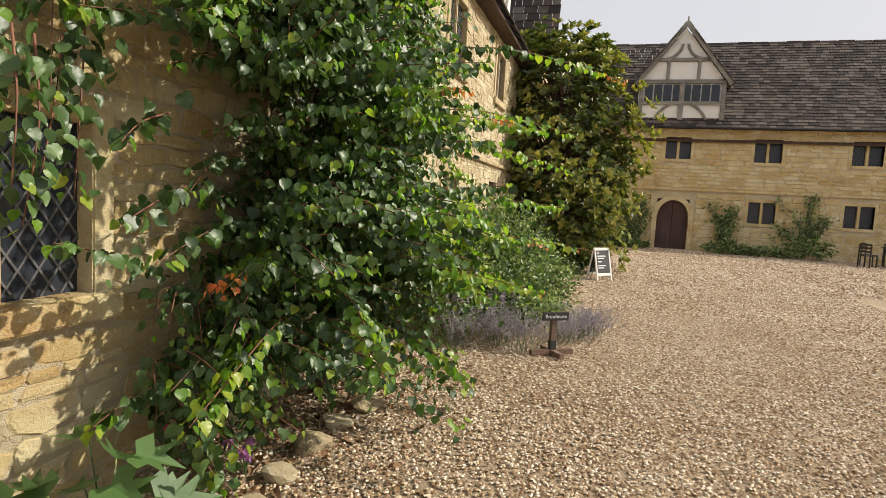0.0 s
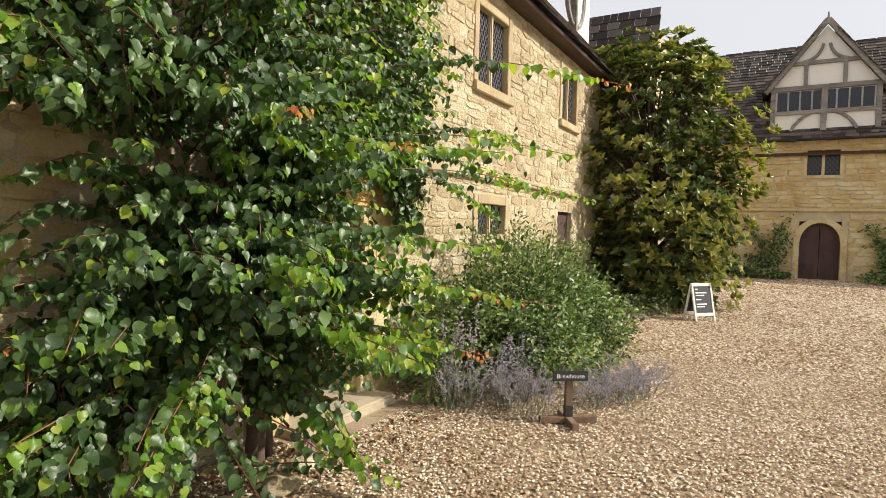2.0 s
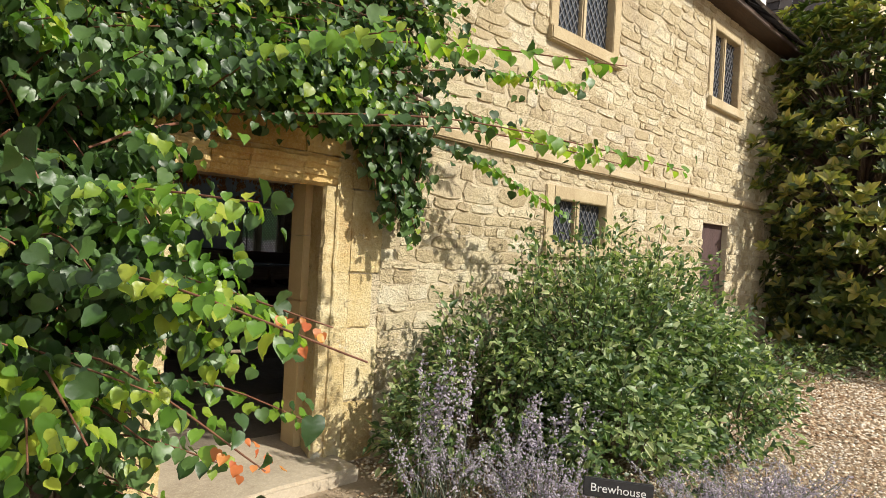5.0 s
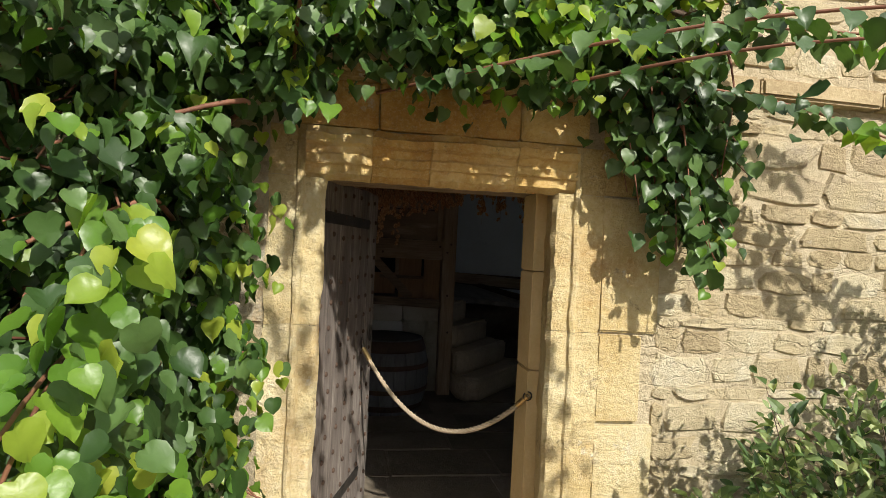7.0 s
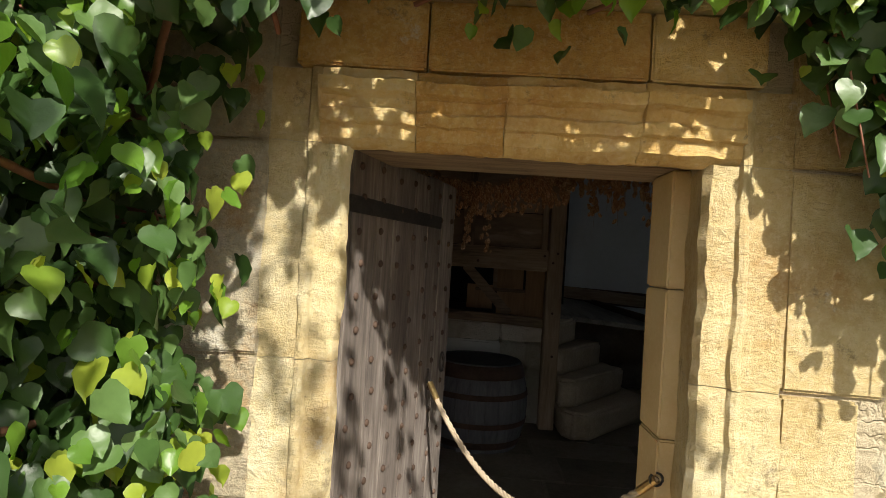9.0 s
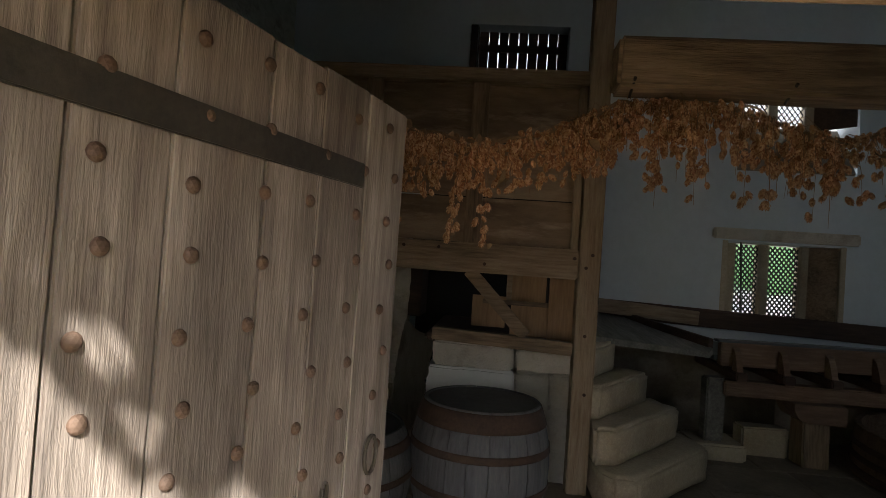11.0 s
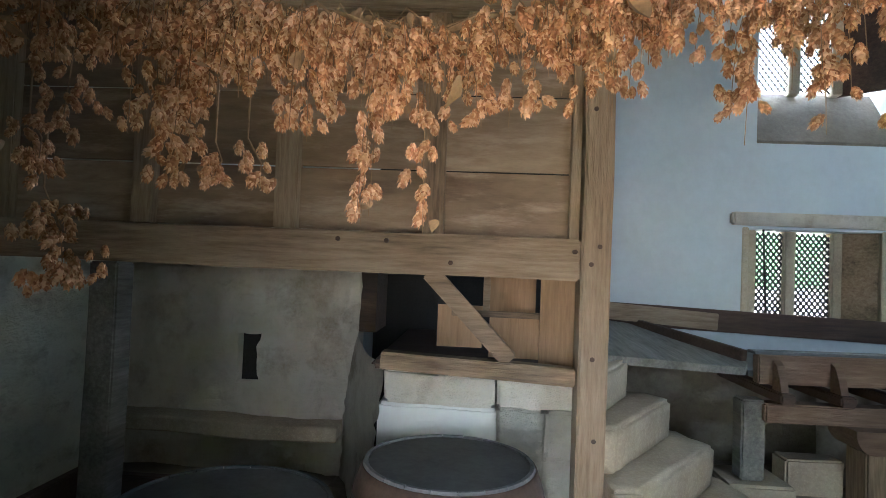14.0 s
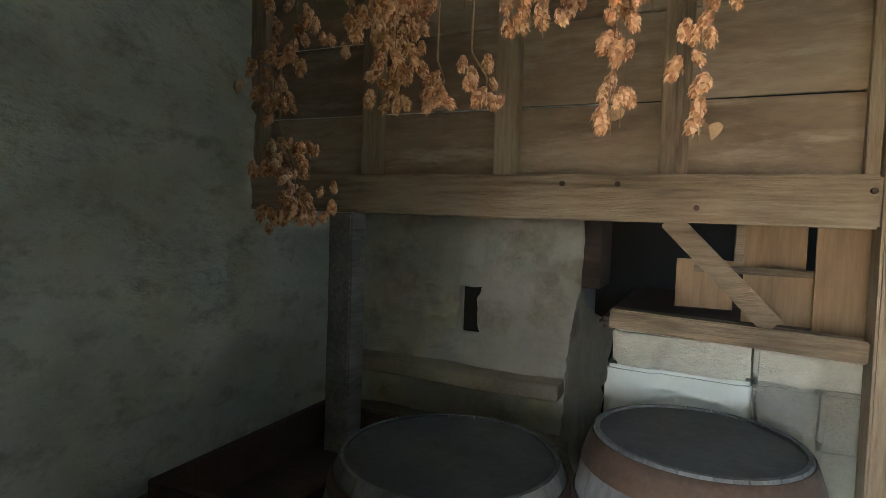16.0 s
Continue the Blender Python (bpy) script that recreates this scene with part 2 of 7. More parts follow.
GRIME = mottled("grey_green_grimy_plaster", [(0.25, (0.44, 0.42, 0.32)), (0.5, (0.64, 0.63, 0.51)), (0.72, (0.74, 0.73, 0.62))], 1.6, 7, 0.95, 0.1, 1.0, 0.0, stain=(0.34, 0.31, 0.23), stain_scale=4.0, stretch=(1, 0.85, 1.4))
WARMWASH = mottled("flaking_cream_limewash", [(0.25, (0.5, 0.44, 0.35)), (0.5, (0.66, 0.6, 0.51)), (0.75, (0.74, 0.7, 0.63))], 2.4, 12, 0.95, 0.03, 0.8, 0.0, stain=(0.36, 0.28, 0.19), stain_scale=2.6, grit=0.12)
OAK = timber("pale_oak", (0.1, 0.068, 0.04), (0.3, 0.215, 0.135), (0.46, 0.36, 0.25), "x", hard=0.05)
OAK_Z = timber("pale_oak_upright", (0.1, 0.068, 0.04), (0.3, 0.215, 0.135), (0.46, 0.36, 0.25), "z", hard=0.05)
PANEL = mottled("oak_boarding", [(0.28, (0.13, 0.085, 0.05)), (0.5, (0.25, 0.18, 0.115)), (0.68, (0.37, 0.285, 0.195))], 1.7, 7, 0.7, 0.003, 0.4, 0.25, stretch=(0.7, 3, 3.2), stain=(0.42, 0.34, 0.25), stain_scale=2.2)
PINE = timber("new_pine_boarding", (0.22, 0.13, 0.065), (0.37, 0.235, 0.125), (0.46, 0.31, 0.175), "z", depth=0.002)
DOORWOOD = timber("grey_weathered_oak", (0.045, 0.035, 0.031), (0.18, 0.15, 0.13), (0.44, 0.395, 0.355), "z", 0.85, 0.004, 0.02)
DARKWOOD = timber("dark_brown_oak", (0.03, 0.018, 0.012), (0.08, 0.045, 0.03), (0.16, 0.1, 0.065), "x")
REDWOOD = timber("reddish_worn_oak", (0.09, 0.05, 0.03), (0.21, 0.13, 0.082), (0.38, 0.28, 0.195), "x")
GREYTIMBER = timber("silver_grey_oak", (0.1, 0.09, 0.08), (0.24, 0.225, 0.2), (0.42, 0.39, 0.35), "y", hard=0.04)
CASK = timber("blue_grey_staves", (0.07, 0.07, 0.075), (0.145, 0.147, 0.155), (0.235, 0.23, 0.225), "z", 0.8)
CASKTOP = mottled("dark_grey_lid", [(0.3, (0.045, 0.045, 0.045)), (0.7, (0.11, 0.11, 0.108))], 3, 30, 0.8, 0.003, 0.4, 0.1)
HOOP = mottled("rusted_hoop_iron", [(0.3, (0.045, 0.028, 0.02)), (0.7, (0.12, 0.075, 0.052))], 6, 50, 0.75, 0.002, 0.5, 0.1, metal=0.3)
IRON = mottled("black_iron", [(0.3, (0.02, 0.018, 0.016)), (0.7, (0.07, 0.06, 0.05))], 6, 60, 0.7, 0.002, 0.5, 0.2, metal=0.4)
LEAD = mottled("grey_lead_sheet", [(0.3, (0.06, 0.066, 0.07)), (0.7, (0.14, 0.15, 0.16))], 2, 25, 0.6, 0.003, 0.4, 0.0, metal=0.3)
LATTICE = plain("lead_cames", (0.11, 0.11, 0.115), 0.6, 0.2)
SLATE = mottled("stone_slates", [(0.2, (0.026, 0.019, 0.016)), (0.5, (0.06, 0.045, 0.037)), (0.8, (0.13, 0.105, 0.088))], 1.2, 12, 0.9, 0.02, 0.8, 0.7)
PLASTER = mottled("white_render", [(0.3, (0.72, 0.7, 0.66)), (0.7, (0.82, 0.81, 0.78))], 1.5, 20, 0.9, 0.004, 0.3, 0.0)
BARK = mottled("brown_bark", [(0.3, (0.05, 0.032, 0.022)), (0.7, (0.16, 0.11, 0.08))], 6, 50, 0.95, 0.01, 0.9, 0.1)
TWIG = mottled("red_brown_twigs", [(0.3, (0.12, 0.045, 0.025)), (0.7, (0.27, 0.12, 0.07))], 6, 50, 0.7, 0.003, 0.4, 0.2)
LEAF = foliage("heart_leaves", [(0.15, (0.024, 0.054, 0.015)), (0.5, (0.052, 0.106, 0.025)), (0.85, (0.125, 0.21, 0.062))], 0.42, 0.2)
LEAF_YOUNG = foliage("yellow_green_leaves", [(0.15, (0.09, 0.2, 0.025)), (0.5, (0.18, 0.32, 0.035)), (0.85, (0.42, 0.46, 0.06))], 0.38, 0.45)
LEAF_RED = foliage("autumn_leaves", [(0.15, (0.5, 0.2, 0.05)), (0.5, (0.62, 0.14, 0.06)), (0.85, (0.6, 0.33, 0.08))], 0.45, 0.4)
BUSHLEAF = foliage("shrub_leaves", [(0.12, (0.03, 0.06, 0.022)), (0.42, (0.1, 0.165, 0.055)), (0.62, (0.24, 0.32, 0.12)), (0.85, (0.52, 0.56, 0.28))], 0.42, 0.28)
MAGLEAF = foliage("glossy_evergreen_leaves", [(0.15, (0.04, 0.07, 0.018)), (0.5, (0.1, 0.14, 0.032)), (0.85, (0.26, 0.24, 0.06))], 0.36, 0.25)
MAGTIP = foliage("bronze_leaf_tips", [(0.15, (0.18, 0.22, 0.04)), (0.55, (0.33, 0.31, 0.07)), (0.85, (0.46, 0.36, 0.11))], 0.35, 0.3)
FIGLEAF = foliage("fig_leaves", [(0.2, (0.05, 0.11, 0.03)), (0.8, (0.11, 0.2, 0.06))], 0.5, 0.3)
SAGE = foliage("grey_green_stems", [(0.2, (0.13, 0.16, 0.11)), (0.8, (0.27, 0.29, 0.22))], 0.7, 0.2)
LAVENDER = foliage("lavender_florets", [(0.2, (0.32, 0.27, 0.36)), (0.8, (0.54, 0.48, 0.55))], 0.7, 0.2)
PINKFLOWER = foliage("pink_petals", [(0.2, (0.6, 0.06, 0.16)), (0.8, (0.8, 0.2, 0.34))], 0.5, 0.3)
MAUVE = foliage("mauve_petals", [(0.2, (0.45, 0.13, 0.5)), (0.8, (0.65, 0.3, 0.66))], 0.5, 0.3)
LITTER = foliage("dry_leaf_litter", [(0.2, (0.12, 0.06, 0.03)), (0.8, (0.3, 0.17, 0.08))], 0.8, 0.1)
HOP = foliage("dry_hop_cones", [(0.2, (0.35, 0.155, 0.075)), (0.5, (0.6, 0.335, 0.185)), (0.8, (0.8, 0.54, 0.36))], 0.75, 0.15)
HOPSTEM = plain("dry_bine", (0.3, 0.2, 0.11), 0.8)
ROPE = mottled("hemp_rope", [(0.3, (0.27, 0.205, 0.13)), (0.7, (0.45, 0.37, 0.27))], 20, 120, 0.9, 0.002, 0.6, 0.0)
BRASS = plain("dull_brass", (0.5, 0.36, 0.16), 0.35, 0.9)
BLACKBOARD = plain("black_paint", (0.03, 0.03, 0.032), 0.55)
LETTER = plain("white_lettering", (0.8, 0.8, 0.78), 0.6)
DARK_DOOR_AND_SHADE = timber("purple_brown_painted_door_and_shade", (0.04, 0.02, 0.018), (0.085, 0.045, 0.04), (0.13, 0.075, 0.065), "z", 0.7)
# near-black colour carrying the shade of unlit hollows and rooms
VOIDDARK = plain("painted_dark_interior", (0.02, 0.018, 0.016), 0.9)

GLASS = bpy.data.materials.new("old_window_glass")
gnt, gb = nodes_of(GLASS)
gb.inputs["Base Color"].default_value = (0.03, 0.035, 0.045, 1)
gb.inputs["Roughness"].default_value = 0.12
gb.inputs["Specular IOR Level"].default_value = 0.35
bump(gnt, gb, noise_tex(gnt, 6, 2, 0.5, vec=world_coords(gnt)).outputs[0], 0.3, 0.01)
# garden colours laid by height, their daylight put in as emission
OUTGLOW = bpy.data.materials.new("glowing_garden_backdrop")
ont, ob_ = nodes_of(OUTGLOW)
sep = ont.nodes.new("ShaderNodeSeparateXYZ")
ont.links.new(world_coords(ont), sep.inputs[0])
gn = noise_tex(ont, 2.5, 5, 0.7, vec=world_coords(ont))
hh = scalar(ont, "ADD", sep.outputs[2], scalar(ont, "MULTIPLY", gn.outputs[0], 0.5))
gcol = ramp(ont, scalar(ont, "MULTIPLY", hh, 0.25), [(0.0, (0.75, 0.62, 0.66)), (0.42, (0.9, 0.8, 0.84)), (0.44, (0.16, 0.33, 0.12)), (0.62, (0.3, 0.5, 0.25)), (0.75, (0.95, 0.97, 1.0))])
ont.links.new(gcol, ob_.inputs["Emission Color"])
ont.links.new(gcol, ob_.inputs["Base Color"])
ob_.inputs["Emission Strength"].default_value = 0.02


# ---- building helpers ----
def part(name, bm, material, parent=None, label="", smooth=False):
    me = bpy.data.meshes.new(name)
    bmesh.ops.recalc_face_normals(bm, faces=bm.faces)
    bm.to_mesh(me)
    bm.free()
    if smooth:
        me.polygons.foreach_set("use_smooth", [True] * len(me.polygons))
    me.materials.append(material)
    ob = new(name, me)
    ob.parent = parent
    if label:
        tagged(ob, label)
    if name in ("stems", "stalks", "twigs", "ridge_tiles"):
        tagged(ob, kind="stuff")
    return ob


def thing(name, label, category, at=(0, 0, 0), group="", kind=""):
    ob = tagged(new(name), label, category, group, kind)
    ob.location = at
    ob.empty_display_size = 0.1
    return ob


def rest(ob, parent):
    """Keeps a part built in world coordinates in place under a thing that stands elsewhere."""
    ob.parent = parent
    ob.matrix_parent_inverse = Matrix.Translation(parent.location).inverted()
    return ob


def bx(x0, x1, y0, y1, z0, z1, bevel=0.0, bm=None, m=None, rough=0.0):
    """A box, with worn edges where bevel is given; added to bm if there is one."""
    b = bmesh.new()
    vs = [b.verts.new((x, y, z)) for x in (x0, x1) for y in (y0, y1) for z in (z0, z1)]
    for f in ((0, 1, 3, 2), (4, 6, 7, 5), (0, 4, 5, 1), (2, 3, 7, 6), (0, 2, 6, 4), (1, 5, 7, 3)):
        b.faces.new([vs[i] for i in f])
    if bevel:
        bmesh.ops.bevel(b, geom=b.edges[:], offset=bevel, segments=2, affect="EDGES", clamp_overlap=True)
    if rough:
        for v in b.verts:
            v.co += noise.noise_vector(v.co * 3.1) * rough
    if m is not None:
        bmesh.ops.transform(b, matrix=m, verts=b.verts)
    if bm is None:
        return b
    t = bpy.data.meshes.new("t")
    b.to_mesh(t)
    b.free()
    bm.from_mesh(t)
    bpy.data.meshes.remove(t)
    return bm


def beam_between(p, q, w, h, bevel=0.008, bm=None, up=(0, 0, 1)):
    """A squared timber from p to q, w wide and h high."""
    p, q = Vector(p), Vector(q)
    d = (q - p).normalized()
    s = d.cross(Vector(up)).normalized()
    u = s.cross(d)
    m = Matrix((s.to_4d(), d.to_4d(), u.to_4d(), (0, 0, 0, 1))).transposed()
    m[3] = (0, 0, 0, 1)
    m.translation = p
    n = max(1, int((q - p).length / 0.35))
    b = bx(-w / 2, w / 2, 0, (q - p).length, -h / 2, h / 2, bevel)
    if n > 1:
        long_edges = [e for e in b.edges if abs((e.verts[0].co - e.verts[1].co).y) > 0.6 * (q - p).length]
        bmesh.ops.subdivide_edges(b, edges=long_edges, cuts=n, use_grid_fill=True)
        for v in b.verts:
            v.co += noise.noise_vector(v.co * 2.3 + p) * min(w, h) * 0.06
    bmesh.ops.transform(b, matrix=m, verts=b.verts)
    if bm is None:
        return b
    t = bpy.data.meshes.new("t")
    b.to_mesh(t)
    b.free()
    bm.from_mesh(t)
    bpy.data.meshes.remove(t)
    return bm


def tube(points, r0, r1, n=6, bm=None):
    """A round stem along points, tapering from r0 to r1."""
    b = bm if bm is not None else bmesh.new()
    pts = [Vector(p) for p in points]
    rings = []
    for i, p in enumerate(pts):
        d = (pts[min(i + 1, len(pts) - 1)] - pts[max(i - 1, 0)]).normalized()
        s = d.cross(Vector((0.31, 0.17, 0.93))).normalized()
        u = s.cross(d)
        r = r0 + (r1 - r0) * i / max(1, len(pts) - 1)
        rings.append([b.verts.new(p + (s * math.cos(a) + u * math.sin(a)) * r) for a in (2 * math.pi * k / n for k in range(n))])
    for a, c in zip(rings, rings[1:]):
        for k in range(n):
            b.faces.new((a[k], a[(k + 1) % n], c[(k + 1) % n], c[k]))
    b.faces.new(rings[0][::-1])
    b.faces.new(rings[-1])
    return b


def lathe(profile, n=28, at=(0, 0, 0), bm=None):
    """A turned shape from rows of radius and height."""
    b = bm if bm is not None else bmesh.new()
    rings = [[b.verts.new((at[0] + r * math.cos(2 * math.pi * k / n), at[1] + r * math.sin(2 * math.pi * k / n), at[2] + z)) for k in range(n)] for r, z in profile]
    for a, c in zip(rings, rings[1:]):
        for k in range(n):
            b.faces.new((a[k], a[(k + 1) % n], c[(k + 1) % n], c[k]))
    b.faces.new(rings[0][::-1])
    b.faces.new(rings[-1])
    return b


def mesh_np(name, verts, faces, material, parent=None, label="", smooth=False):
    """One mesh from arrays of vertices and triangles."""
    me = bpy.data.meshes.new(name)
    n = len(faces)
    me.vertices.add(len(verts))
    me.vertices.foreach_set("co", np.asarray(verts, np.float32).ravel())
    me.loops.add(n * 3)
    me.loops.foreach_set("vertex_index", np.asarray(faces, np.int32).ravel())
    me.polygons.add(n)
    me.polygons.foreach_set("loop_start", np.arange(0, n * 3, 3, dtype=np.int32))
    me.polygons.foreach_set("use_smooth", np.full(n, smooth))
    me.update(calc_edges=True)
    me.materials.append(material)
    ob = new(name, me)
    ob.parent = parent
    if name in ("leaves", "young_leaves", "autumn_leaves", "bronze_leaves", "dry_leaves", "florets", "petals", "slates"):
        tagged(ob, kind="stuff")
    if label:
        tagged(ob, label)
    return ob


HALF = [(-.13, -.04), (-.3, -.03), (-.43, .07), (-.5, .23), (-.48, .42), (-.39, .61), (-.24, .78), (-.09, .91)]
HEART_V = np.array([(0, .03, 0), (0, .3, -.05), (0, .62, -.04), (0, 1, -.07)] + [(x, y, .16 * abs(x)) for x, y in HALF] + [(-x, y, .16 * abs(x)) for x, y in HALF])
HEART_SET = []
for hk in range(4):
    hr_ = random.Random(40 + hk)
    hv = HEART_V.copy()
    for i in range(len(hv)):
        out_ = abs(hv[i][0])
        hv[i] += np.array((hr_.gauss(0, 0.012) + 0.06 * (hk - 1.5) * hv[i][1], hr_.gauss(0, 0.012), hr_.gauss(0, 0.012) + out_ * hr_.gauss(0, 0.06)))
    HEART_SET.append(hv)
HEART_F = np.array([(0, 4, 1), (4, 5, 1), (5, 6, 1), (6, 7, 1), (7, 8, 1), (8, 2, 1), (8, 9, 2), (9, 10, 2), (10, 11, 2), (11, 3, 2),
                    (12, 0, 1), (13, 12, 1), (14, 13, 1), (15, 14, 1), (16, 15, 1), (2, 16, 1), (17, 16, 2), (18, 17, 2), (19, 18, 2), (3, 19, 2)])
OVAL_V = np.array([(0, 0, 0), (-.26, .35, .07), (-.2, .7, .05), (0, 1, -.05), (.2, .7, .05), (.26, .35, .07), (0, .5, -.03)])
OVAL_F = np.array([(6, 0, 1), (6, 1, 2), (6, 2, 3), (6, 3, 4), (6, 4, 5), (6, 5, 0)])
BUD_V = np.array([(0, 0, -1), (.5, 0, -.2), (-.25, .43, -.2), (-.25, -.43, -.2), (-.4, 0, .35), (.2, .35, .35), (.2, -.35, .35), (0, 0, .8)])
BUD_F = np.array([(0, 2, 1), (0, 3, 2), (0, 1, 3), (1, 2, 5), (2, 3, 4), (3, 1, 6), (2, 4, 5), (3, 6, 4), (1, 5, 6), (7, 4, 6), (7, 5, 4), (7, 6, 5)])
rng = np.random.default_rng(5)


def unit(a):
    return a / np.maximum(np.linalg.norm(a, axis=-1, keepdims=True), 1e-6)


def scatter(P, tip, nrm, size, tv, tf, curl=0.42):
    """Vertices and faces of one small piece at every P, its tip along tip and its face towards nrm."""
    P, tip, nrm = np.asarray(P, float), unit(np.asarray(tip, float)), np.asarray(nrm, float)
    X = unit(np.cross(tip, nrm))
    Z = np.cross(X, tip)
    n, k = len(P), len(tv)
    T = np.repeat(tv[None], n, 0).copy()
    T[:, :, 2] += (np.abs(T[:, :, 0]) * rng.uniform(-curl, 1.6 * curl, (n, 1)) - T[:, :, 1] ** 2 * rng.uniform(-curl, 1.6 * curl, (n, 1)))
    V = P[:, None] + np.asarray(size)[:, None, None] * (T[:, :, :1] * X[:, None] + T[:, :, 1:2] * tip[:, None] + T[:, :, 2:] * Z[:, None])
    F = (tf[None] + (np.arange(n) * k)[:, None, None]).reshape(-1, 3)
    return V.reshape(-1, 3), F


# ---- setting: ground, brewhouse walls, room shell ----
def holed_wall(name, x0, x1, z0, z1, y0, y1, holes, material, label=""):
    """An upright wall along x with openings right through it."""
    xs = sorted({x0, x1, *[h[0] for h in holes], *[h[1] for h in holes]})
    zs = sorted({z0, z1, *[h[2] for h in holes], *[h[3] for h in holes]})
    bm = bmesh.new()
    for a, b in zip(xs, xs[1:]):
        for c, d in zip(zs, zs[1:]):
            if not any(h[0] < (a + b) / 2 < h[1] and h[2] < (c + d) / 2 < h[3] for h in holes):
                bx(a, b, y0, y1, c, d, bm=bm)
    bmesh.ops.remove_doubles(bm, verts=bm.verts, dist=0.001)
    inner = [f for f in bm.faces if sum(1 for g in bm.faces if g is not f and set(g.verts) == set(f.verts))]
    bmesh.ops.delete(bm, geom=inner, context="FACES_ONLY")
    return tagged(part(name, bm, material), label, "wall", kind="structure")


ground = bmesh.new()
bmesh.ops.create_grid(ground, x_segments=60, y_segments=60, size=300)
for v in ground.verts:
    v.co.z = -0.012 + 0.012 * noise.noise(v.co * 0.13)
tagged(part("ground", ground, GRAVEL), "pale brown gravel courtyard ground", "ground", kind="structure")

DOOR = (-0.53, 0.53, -0.1, 1.95)
NEARWIN = (-4.45, -3.04, 1.06, 1.93)
U1, U2, W1 = (2.86, 3.88, 3.64, 4.7), (6.36, 7.28, 3.74, 4.72), (2.95, 3.92, 1.62, 2.08)
DARKWAY = (6.35, 7.2, -0.1, 2.05)
OPENINGS = [DOOR, NEARWIN, U1, U2, W1, DARKWAY]
wall_front = holed_wall("wall_front", -9, 9, -0.1, 5.0, 0.012, 0.55, OPENINGS, MORTAR, "honey-coloured rubble stone front wall of the brewhouse")


def slab(name, x0, x1, y0, y1, z0, z1, material, label, category, rough=0.0, cuts=0, parent=None):
    b = bx(x0, x1, y0, y1, z0, z1)
    if cuts:
        bmesh.ops.subdivide_edges(b, edges=b.edges[:], cuts=cuts, use_grid_fill=True)
        for v in b.verts:
            v.co += noise.noise_vector(v.co * 1.7) * rough + noise.noise_vector(v.co * 6.0) * rough * 0.35
    return tagged(part(name, b, material, parent, smooth=cuts > 0), label, category, kind="structure")


XL, XR, YB, ZC = -2.53, 7.0, 6.46, 4.75
slab("floor", XL, XR, 0.1, YB, -0.15, 0.06, FLAG_AND_SHADE, "dark worn flagstone floor of the brewhouse", "floor")
slab("wall_west", XL - 0.4, XL, 0.55, 7.0, -0.1, 5.0, GRIME, "grimy uneven limewashed side wall", "wall", 0.03, 40)
slab("ceiling", XL, XR, 0.55, YB, ZC, ZC + 0.2, LIMEWASH, "plain pale ceiling", "ceiling")
LOWWIN, HIGHWIN, SHUT = (2.6, 3.88, 1.17, 2.05), (2.68, 3.95, 2.85, 4.2), (-0.3, 0.75, 3.5, 4.4)
# the last opening is unseen, added for the fill lamp
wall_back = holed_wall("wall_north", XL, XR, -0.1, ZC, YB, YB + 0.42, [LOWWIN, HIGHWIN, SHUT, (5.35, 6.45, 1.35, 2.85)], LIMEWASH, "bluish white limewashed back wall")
bm = bmesh.new()
for y0, y1, z0, z1 in ((0.55, 6.9, -0.1, ZC),):
    bx(XR, XR + 0.4, y0, y1, z0, z1, bm=bm)
tagged(part("wall_east", bm, LIMEWASH), "plain limewashed end wall", "wall", kind="structure")
# inner face of the front wall
inner_front = holed_wall("wall_front_lining", XL, XR, 0.06, ZC, 0.553, 0.57, [(-0.6, 0.6, 0.0, 2.0), U1, U2, W1], OLDWASH, "stained limewash lining inside the front wall")

# glowing sheet for the garden beyond the back windows, daylight given as emission
slab("backdrop", -3, 9, 9.5, 9.6, -0.5, 6, OUTGLOW, "glowing sheet standing in for the daylit garden beyond the windows", "backdrop")
# added sheet in door brown, giving the dark of the shaded doorway
slab("door_1", 6.35, 7.2, 0.09, 0.13, 0, 2.05, DARK_DOOR_AND_SHADE, "dark sheet standing in for the shaded doorway beside the tree", "door")


# ---- door surround ----
def moulding(profile, path_pts, capped=False):
    """A stone moulding: profile rows of (out of the opening, out of the wall), swept along the door's head or jamb."""
    bm = bmesh.new()
    rings = []
    for cx, cz, kx, kz in path_pts:
        rings.append([bm.verts.new((cx + kx * u, -w, cz + kz * u)) for u, w in profile])
    for a, c in zip(rings, rings[1:]):
        for i in range(len(profile) - 1):
            bm.faces.new((a[i], a[i + 1], c[i + 1], c[i]))
    if capped:
        bm.faces.new(rings[0])
        bm.faces.new(rings[-1][::-1])
        bmesh.ops.triangulate(bm, faces=[f for f in bm.faces if len(f.verts) > 4])
    bmesh.ops.subdivide_edges(bm, edges=[e for e in bm.edges if e.calc_length() > (0.2 if capped else 0.5)], cuts=20, use_grid_fill=True)
    for v in bm.verts:
        v.co += noise.noise_vector(v.co * 5.0) * 0.008 + noise.noise_vector(v.co * 21.0) * 0.007
    return bm


surround = thing("door_surround", "weathered ochre moulded stone door surround", "door surround", (0, 0, 0))
PROF = [(0.058, -0.262), (0.03, -0.14), (0.002, -0.03), (0.014, -0.004), (0.03, 0.0), (0.08, 0.002), (0.086, 0.016), (0.098, 0.02), (0.11, 0.016), (0.116, 0.003), (0.18, 0.006), (0.22, 0.006), (0.22, -0.03)]
